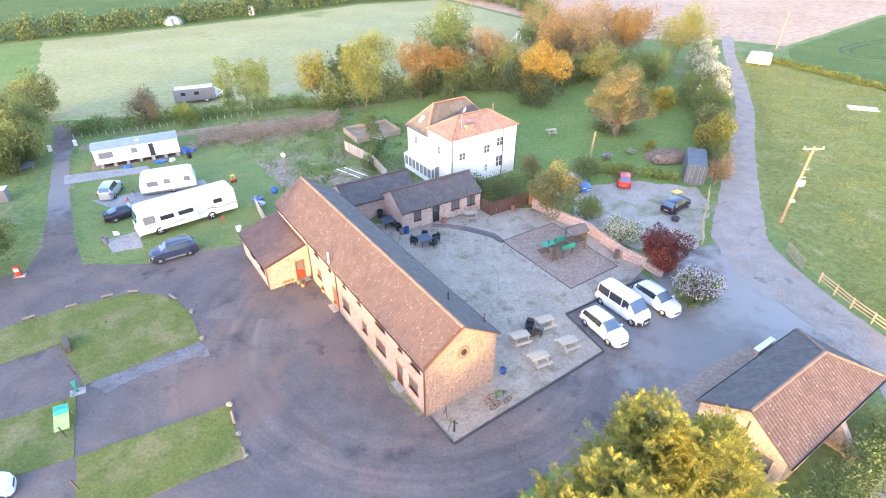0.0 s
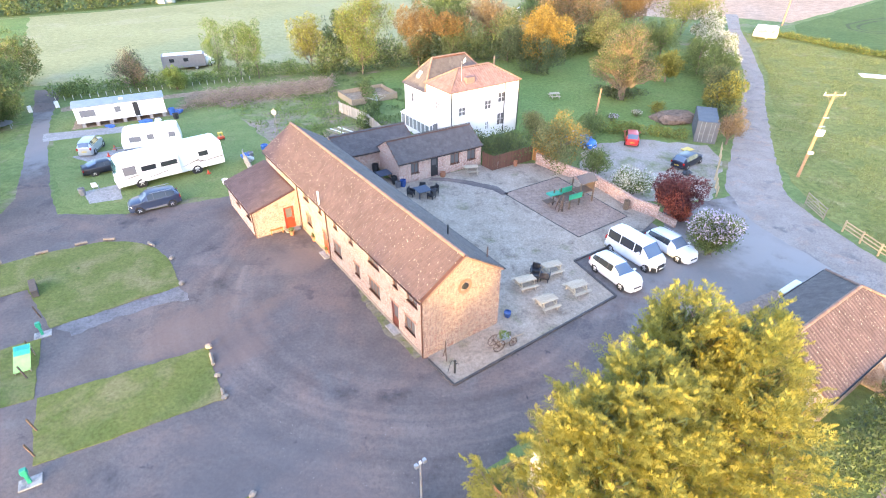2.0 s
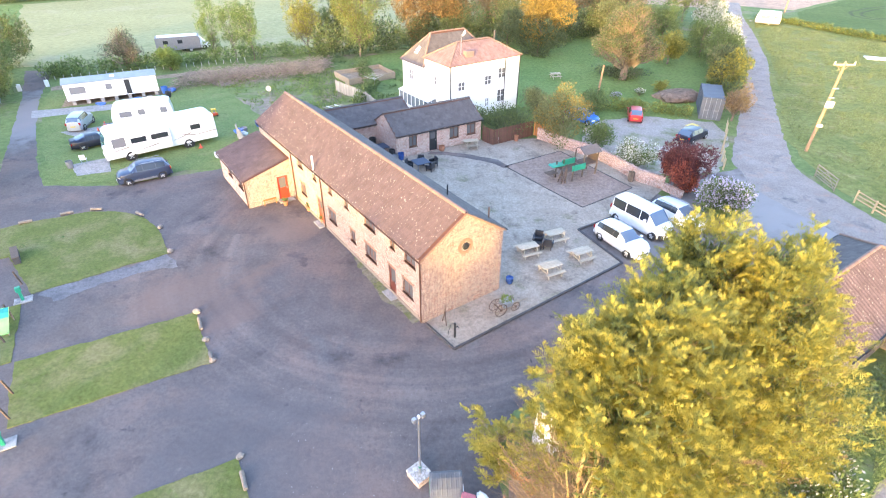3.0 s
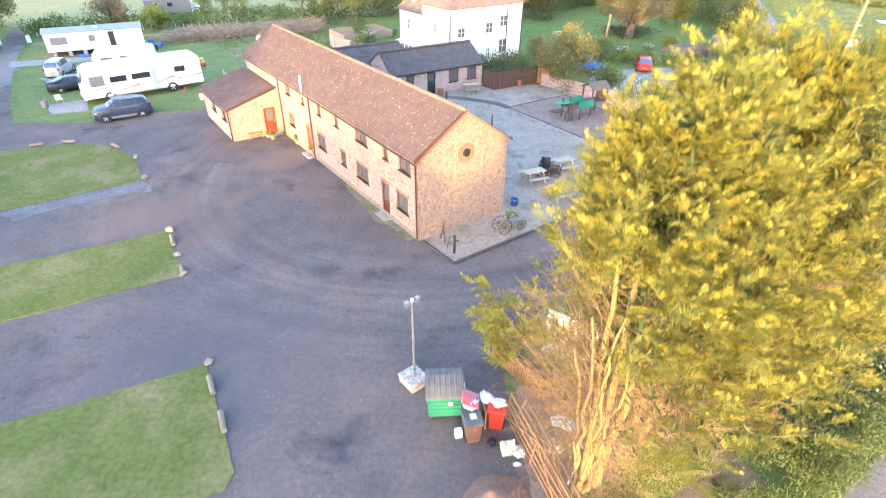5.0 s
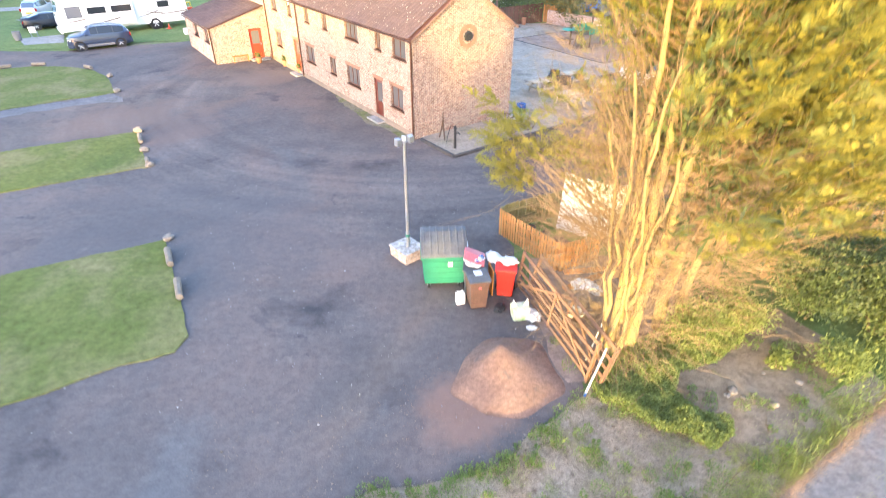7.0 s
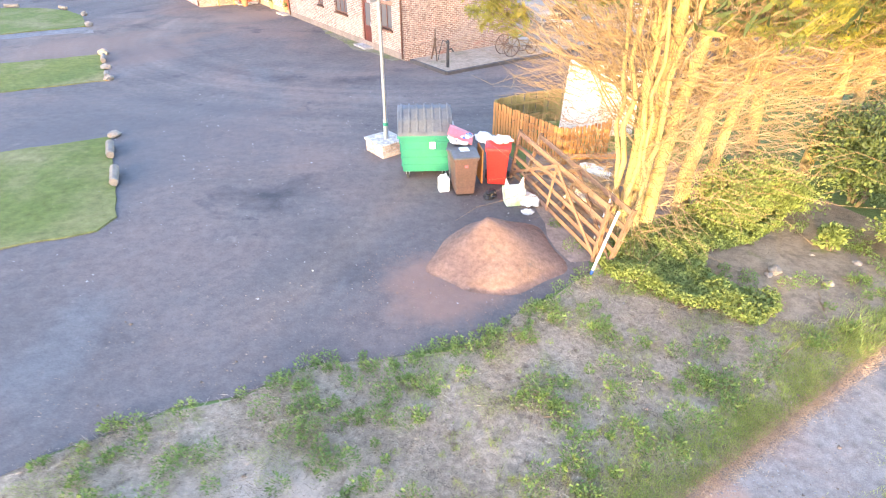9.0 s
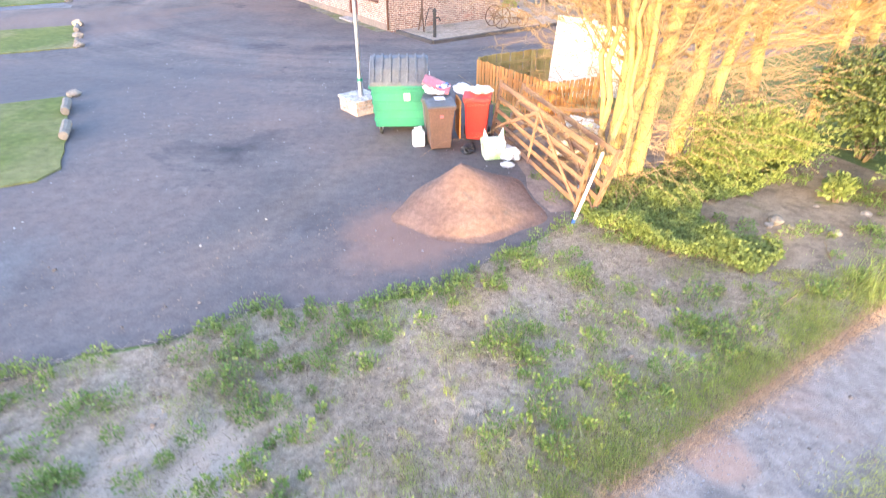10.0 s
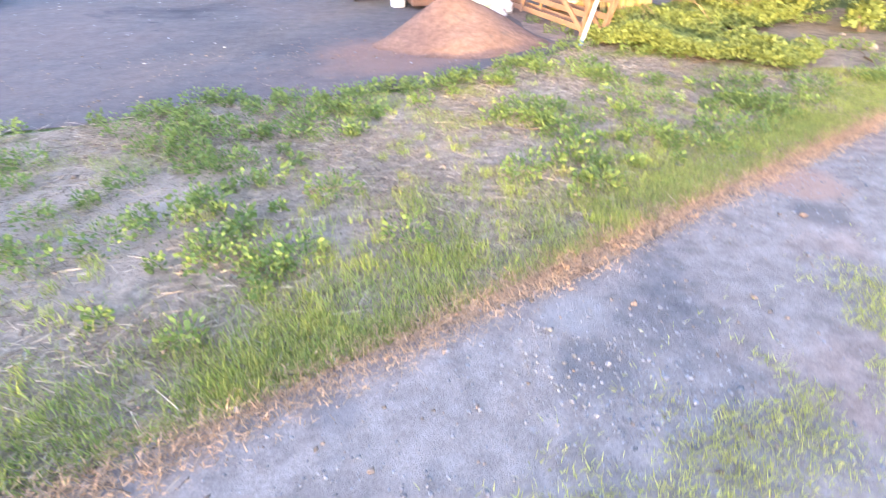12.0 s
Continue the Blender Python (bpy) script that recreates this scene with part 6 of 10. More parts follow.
def bush(name, x, y, h, w, kinds, label, leaves=1400, size=0.22, seed=0, category="bush", d=None, turn=0.0, group="", lobes=14):
    rng, r2 = np.random.default_rng(seed + 5), random.Random(seed)
    ob = thing(name, pose(x, y, 0, 0, 0, turn), label, category, group)
    d = d or w
    lb = []
    for _ in range(lobes):
        a, q = rng.uniform(0, 2 * np.pi), rng.uniform(0, 0.75)
        lb.append((np.cos(a) * q * w / 2, np.sin(a) * q * d / 2, h * rng.uniform(0.35, 0.72), max(0.22 * w, 0.3 * min(w, d)), 0.28 * d, h * rng.uniform(0.25, 0.36)))
    paths = [bent((l[0] * 0.2, l[1] * 0.2, 0), (l[0], l[1], l[2]), 0.04, 0.012, 4, 0.1, r2) for l in lb[:8]]
    part("stemwork", tubes(paths, 4), M_TRUNK, ob)
    for k, (m, f) in enumerate(kinds):
        V, F = leaf_cloud(lb, int(leaves * f), size, rng, 0.35, 0.35 if k == 0 else 0.9)
        if k:
            high = V.reshape(-1, 4, 3)[:, 0, 2] > h * 0.5
            V = V.reshape(-1, 4, 3)[high].reshape(-1, 3)
            F = F[:len(V) // 4]
        V[:, 2] = np.maximum(V[:, 2], 0.03)
        c = new("leaves" if k == 0 else "blossom", quick_mesh("leaves", V, F, LEAF[m]))
        c.parent = ob
    return ob


def hedge(name, pts, h, w, kinds, label, per_metre=60, size=0.35, seed=0, gap=0.0, rough=(0.7, 1.15)):
    """A hedge along a line: stuff."""
    rng = np.random.default_rng(seed + 3)
    lb = []
    for (x0, y0), (x1, y1) in zip(pts, pts[1:]):
        L = math.hypot(x1 - x0, y1 - y0)
        n = max(1, int(L / (w * 0.4)))
        for k in range(n):
            if rng.uniform() < gap:
                continue
            f = (k + rng.uniform(0, 1)) / n
            hh = h * rng.uniform(*rough)
            lb.append((x0 + (x1 - x0) * f + rng.normal() * w * 0.12, y0 + (y1 - y0) * f + rng.normal() * w * 0.12, hh * 0.5, w * 0.5, w * 0.5, hh * 0.55))
    total = sum(math.hypot(b[0] - a[0], b[1] - a[1]) for a, b in zip(pts, pts[1:]))
    first = None
    for k, (m, f) in enumerate(kinds):
        V, F = leaf_cloud(lb, int(total * per_metre * f), size, rng, 0.4, 0.4, 0.6, blades)
        V[:, 2] = np.maximum(V[:, 2], 0.02)
        c = new(name if k == 0 else "leaves", quick_mesh(name, V, F, LEAF[m]))
        if first:
            c.parent = first
        else:
            first = tagged(c, label, "hedge", kind="stuff")
    return first


# the row of tall conifers between yard and lane
def fronds(P, D, rng, barbs=8, length=0.3, width=0.012):
    """Flat feathery sprays: each a herringbone of narrow barbs along an axis that starts at P and points along D. length: one number or one for each."""
    n = len(P)
    D = unit(D)
    S = np.cross(D, np.array([0.0, 0.0, 1.0])) + rng.normal(size=(n, 3)) * 0.35
    S = unit(S - D * (S * D).sum(axis=1, keepdims=True))
    L = (length * rng.uniform(0.75, 1.25, n))[:, None]
    f = np.tile(np.linspace(0.05, 1.0, barbs), n)[:, None]
    side = np.where(np.arange(barbs * n) % 2 == 0, 1.0, -1.0)[:, None]
    side[barbs - 1::barbs] = 0.0
    A, T, LL = np.repeat(D, barbs, axis=0), np.repeat(S, barbs, axis=0), np.repeat(L, barbs, axis=0)
    droop = np.array([0.0, 0.0, -0.2]) * (f ** 2) * LL
    pos = np.repeat(P, barbs, axis=0) + A * f * LL * 0.8 + droop
    d = A * 0.9 + T * side * 0.7 + rng.normal(size=pos.shape) * 0.13 + np.array([0, 0, -0.1])
    d = unit(d) * (0.42 * LL * (1.12 - 0.62 * f))
    N = unit(np.cross(d, np.cross(A, T)) + 1e-6)
    W = width * rng.uniform(0.7, 1.4, len(pos))[:, None]
    V = np.stack([pos + d * 0.1 + N * W * 1.3, pos + d * 1.08, pos - N * W * 1.3], axis=1).reshape(-1, 3)
    return V, np.arange(len(V)).reshape(-1, 3)


def plumes(P, D, L, rng, per=15):
    """Feathery boughs that start at P along D, L long: side sprays that shorten towards a drooping tip. Returns the sprays' places, ways, lengths and shares of the way out."""
    n = len(P)
    D = unit(D)
    S = np.cross(D, np.array([0.0, 0.0, 1.0])) + rng.normal(size=(n, 3)) * 0.45
    S = unit(S - D * (S * D).sum(axis=1, keepdims=True))
    f = np.tile(np.linspace(0.08, 1.0, per), n)[:, None]
    side = np.where(np.arange(per * n) % 2 == 0, 1.0, -1.0)[:, None]
    side[per - 1::per] = 0.0
    A, T, LL = np.repeat(D, per, axis=0), np.repeat(S, per, axis=0), np.repeat(L[:, None], per, axis=0)
    pos = np.repeat(P, per, axis=0) + A * f * LL * 0.85 + np.array([0.0, 0.0, -0.16]) * f ** 2 * LL
    way = A * 0.8 + T * side * (0.85 - 0.3 * f) + rng.normal(size=pos.shape) * 0.16 + np.array([0.0, 0.0, 0.1]) - np.array([0.0, 0.0, 0.3]) * f
    return pos, way, (0.46 * LL * (1.05 - 0.66 * f))[:, 0], f[:, 0]


def conifer(x, y, h, w, seed, label, bare=3.2, boughs=5, lean=(0, 0), extra_trunks=(), open_side=None, barbs=8, leaders=165, per=15):
    """open_side: (height, from, to) - up to that height no foliage in that sector of degrees."""
    rng, r2 = np.random.default_rng(seed), random.Random(seed)
    ob = thing("conifer", pose(x, y, 0), label, "conifer", "row of tall conifers")
    stems = [((0, 0), (lean[0], lean[1]), h * 0.95, 0.165)] + list(extra_trunks)
    for (bx, by), (tx, ty), th, r in stems:
        part("trunk", tubes([bent((bx, by, -0.05), (tx, ty, th), r, 0.03, 12, 0.012 if r > 0.1 else 0.03, r2)], 10), M_BARK, ob, smooth=True)
    main = [s for s in stems if s[3] > 0.1]
    tips, bare_paths = [], []
    nb = 300
    for k in range(nb):
        f = (k + r2.random()) / nb
        z0 = 1.9 + f * (h - 2.3)
        a = r2.uniform(0, 2 * math.pi)
        t = z0 / h
        reach = w / 2 * (1.02 - t ** 1.9) * r2.uniform(0.7, 1.15) + 0.25
        s = main[r2.randrange(len(main))] if t < 0.6 else main[0]
        g = z0 / s[2] if s[2] else 0
        px, py = s[0][0] + (s[1][0] - s[0][0]) * min(g, 1), s[0][1] + (s[1][1] - s[0][1]) * min(g, 1)
        floor_ = bare
        if open_side and (math.degrees(a) - open_side[1]) % 360 < (open_side[2] - open_side[1]) % 360:
            floor_ = open_side[0] + r2.uniform(-0.4, 0.4)
        rise = reach * r2.uniform(0.3, 0.85) + 0.3
        if z0 + rise < floor_:
            reach *= 0.55
        p = Vector((px, py, z0))
        q = p + Vector((math.cos(a) * reach, math.sin(a) * reach, rise))
        path = bent(p, q, 0.013 + 0.006 * (1 - t), 0.004, 6, 0.07, r2, sag=-0.15 * reach)
        bare_paths.append(path)
        tips.append((path, reach, t, q, floor_))
    tagged(part("branchwork", tubes(bare_paths, 4), M_TWIG, ob, "bare orange-brown inner branches"), kind="stuff")
    # dead twigs low down and inside
    tw = []
    for path, reach, t, q, floor_ in tips:
        n = 6 if t < 0.45 else 2
        for _ in range(n):
            i = r2.randrange(1, len(path) - 1)
            p = Vector(path[i][0])
            d = Vector((r2.uniform(-1, 1), r2.uniform(-1, 1), r2.uniform(-0.7, 0.6)))
            tw.append(bent(p, p + d * r2.uniform(0.25, 0.8), 0.008, 0.003, 3, 0.2, r2))
    for _ in range(2000 if seed < 3 else 800):
        s_ = stems[r2.randrange(len(stems))]
        z0 = r2.uniform(0.3, 5.5)
        a, rr = r2.uniform(0, 2 * math.pi), abs(r2.gauss(0, 0.95)) + 0.1
        p = Vector((s_[0][0] + math.cos(a) * rr, s_[0][1] + math.sin(a) * rr, z0 + rr * 0.4))
        d = Vector((math.cos(a) + r2.uniform(-0.9, 0.9), math.sin(a) + r2.uniform(-0.9, 0.9), r2.uniform(-0.6, 0.9)))
        tw.append(bent(p, p + d * r2.uniform(0.3, 0.9), 0.0055, 0.002, 3, 0.22, r2))
    if open_side:
        for _ in range(850 if seed == 1 else 150):
            a, rr, z0 = math.radians(r2.uniform(110, 215)), r2.uniform(0.4, 2.3), r2.uniform(2.6, 7.6)
            p = Vector((math.cos(a) * rr, math.sin(a) * rr, z0))
            d = Vector((math.cos(a) + r2.uniform(-0.8, 0.8), math.sin(a) + r2.uniform(-0.8, 0.8), r2.uniform(-0.3, 1.0)))
            tw.append(bent(p, p + d * r2.uniform(0.35, 0.9), 0.0065, 0.002, 3, 0.22, r2))
    tagged(part("twig_tangle", tubes(tw, 3), M_TWIG, ob, "tangle of dead twigs"), kind="stuff")
    # plumes at the end and along the outer part of every branch high enough
    P, D, LN_, MASS = [], [], [], []
    up_ = np.array([0.0, 0.0, 1.0])
    for path, reach, t, q, floor_ in tips:
        if q.z < floor_ - 0.2:
            continue
        pts = np.array([p[0][:] for p in path])
        out = np.array(q - Vector(path[0][0]))
        out /= np.linalg.norm(out)
        across = np.cross(out, up_)
        across /= max(np.linalg.norm(across), 1e-6)
        n = max(3, int(round(boughs * (0.7 + 0.5 * reach / (w / 2)))))
        fr = np.clip(1.0 - np.linspace(0.0, 0.62, n) + rng.normal(size=n) * 0.03, 0.1, 1.0)
        idx = fr * (len(pts) - 1)
        i0 = np.minimum(idx.astype(int), len(pts) - 2)
        pos = pts[i0] + (pts[i0 + 1] - pts[i0]) * (idx - i0)[:, None] + rng.normal(size=(n, 3)) * 0.06
        sway = np.where(np.arange(n) % 2 == 0, 1.0, -1.0) * rng.uniform(0.35, 0.95, n)
        sway[0] = 0.0
        dd = out * 0.75 + across * sway[:, None] + up_ * rng.uniform(0.1, 0.55, n)[:, None] + rng.normal(size=(n, 3)) * 0.12
        high = pos[:, 2] > floor_ + rng.normal(size=n) * 0.2
        P.append(pos[high]), D.append(dd[high]), LN_.append((rng.uniform(0.68, 1.25, n) * (0.75 + 0.25 * reach / (w / 2)))[high])
        m_ = 22
        fi = rng.uniform(0.15, 0.8, m_) * (len(pts) - 1)
        j0 = fi.astype(int)
        mass = pts[j0] + (pts[np.minimum(j0 + 1, len(pts) - 1)] - pts[j0]) * (fi - j0)[:, None] + rng.normal(size=(m_, 3)) * 0.2
        MASS.append(mass[mass[:, 2] > floor_ + 0.3])
    # upright leaders: small flame-like spires all over the crown's outside
    for k in range(leaders):
        path, reach, t, q, floor_ = tips[r2.randrange(len(tips))]
        if q.z < floor_ + 0.2:
            continue
        tall = r2.uniform(0.6, 1.2) * (1.15 if t > 0.6 else 0.8)
        n = 7
        f = np.linspace(0.0, 0.75, n)
        a = rng.uniform(0, 2 * np.pi) + np.arange(n) * 2.4
        away = np.array(q - Vector(path[0][0]))
        away[2] = 0
        away /= max(np.linalg.norm(away), 1e-6)
        axis = away * r2.uniform(0.15, 0.5) + up_
        ring = np.stack([np.cos(a), np.sin(a), np.zeros(n)], axis=1)
        base_ = np.array(q) - away * r2.uniform(0, 0.35) * reach - up_ * 0.2
        P.append(base_ + axis * (f * tall)[:, None])
        D.append(ring * (0.8 * (1 - 0.7 * f))[:, None] + axis * 0.75 + rng.normal(size=(n, 3)) * 0.1)
        LN_.append(tall * (0.75 - 0.35 * f))
    allp, alld, alll = np.concatenate(P), np.concatenate(D), np.concatenate(LN_)
    spot = np.array([noise.noise((p_[0] * 0.8, p_[1] * 0.8, p_[2] * 0.8 + seed * 7)) for p_ in allp])
    gone = (spot > 0.5) & (allp[:, 2] < h * 0.75)
    # gaps between the clumps, where the inside coloured dark for shade shows
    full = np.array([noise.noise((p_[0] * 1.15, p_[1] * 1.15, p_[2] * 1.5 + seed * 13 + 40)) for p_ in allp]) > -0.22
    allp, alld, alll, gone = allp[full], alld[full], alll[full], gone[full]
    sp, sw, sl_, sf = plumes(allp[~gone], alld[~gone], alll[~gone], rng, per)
    # yellow tips; the green of the bases also carries shade between them
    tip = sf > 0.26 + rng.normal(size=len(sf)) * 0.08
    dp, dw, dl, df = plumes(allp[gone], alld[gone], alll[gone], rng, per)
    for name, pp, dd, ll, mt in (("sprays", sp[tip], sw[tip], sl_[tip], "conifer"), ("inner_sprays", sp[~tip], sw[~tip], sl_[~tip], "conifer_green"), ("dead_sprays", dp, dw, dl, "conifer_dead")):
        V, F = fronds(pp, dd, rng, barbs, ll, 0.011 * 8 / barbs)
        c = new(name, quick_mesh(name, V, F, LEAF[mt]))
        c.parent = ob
    # inner foliage, its dark green standing in for shade inside the crown
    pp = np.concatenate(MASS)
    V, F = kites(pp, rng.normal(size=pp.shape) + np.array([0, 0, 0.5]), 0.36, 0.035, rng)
    c = new("inner_foliage", quick_mesh("inner_foliage", V, F, LEAF["conifer_shade"]))
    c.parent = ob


conifer(4.45, 9.8, 11.6, 6.0, 1, "tall yellow-green conifer with bare lower trunks", 4.0, 5, (0.3, 0.6), [((-0.15, -0.05), (-0.3, 0.7), 10.5, 0.12), ((0.3, 0.1), (1.0, 0.3), 11.5, 0.15), ((-0.25, -0.12), (-0.1, 0.0), 7.2, 0.07), ((-0.3, 0.02), (-0.75, 0.1), 7.0, 0.06), ((-0.12, -0.16), (0.3, -0.25), 6.6, 0.065), ((-0.32, -0.05), (-0.95, 0.3), 5.8, 0.05), ((-0.05, -0.15), (-0.4, -0.5), 6.2, 0.045)], (8.4, 138, 268))
conifer(5.9, 10.9, 11.9, 6.8, 2, "tall yellow-green conifer with dead lower twigs", 3.6, 5, (0.3, 0.5), [((0.5, 0.1), (1.2, 0.2), 10.5, 0.12)], (7.6, 160, 262))
conifer(8.3, 13.0, 12.1, 7.0, 3, "tall yellow-green conifer with dead lower twigs", 3.5, 5, (0.2, 1.3), barbs=5, per=13)
conifer(11.9, 14.8, 9.8, 6.2, 5, "tall yellow-green conifer with dead lower twigs", 3.2, 4, (0.2, 0.3), barbs=5, per=10)
conifer(10.0, 13.2, 12.1, 7.0, 4, "tall yellow-green conifer with dead lower twigs", 3.4, 4, (0.4, 0.3), barbs=5, per=12)

# the leafy bough low on the first of them
rngb, rb_ = np.random.default_rng(99), random.Random(99)
first = bpy.data.objects["conifer"]
PB, DB = [], []
for k in range(14):
    q = Vector((-2.6 + rb_.uniform(-0.6, 0.7), 2.9 + rb_.uniform(-0.6, 0.6), 4.3 + rb_.uniform(-0.8, 1.5)))
    pth = bent((0, 0.1, 3.4 + rb_.uniform(-0.5, 0.5)), q, 0.03, 0.006, 6, 0.05, rb_, -0.3)
    part("bough", tubes([pth], 5), M_TWIG, first)
    for i in range(5, 7):
        c0 = np.array(pth[i][0][:])
        n = 3
        PB.append(c0 + rngb.normal(size=(n, 3)) * np.array([0.15, 0.15, 0.1]))
        DB.append(np.tile(np.array([-0.6, 0.35, 0.4]), (n, 1)) + rngb.normal(size=(n, 3)) * 0.35)
pp_, ww_, ll_, _ = plumes(np.concatenate(PB), np.concatenate(DB), rngb.uniform(0.5, 0.8, 14 * 2 * 3), rngb)
V, F = fronds(pp_, ww_, rngb, 8, ll_)
c = new("bough_sprays", quick_mesh("bough_sprays", V, F, LEAF["conifer"]))
c.parent = first

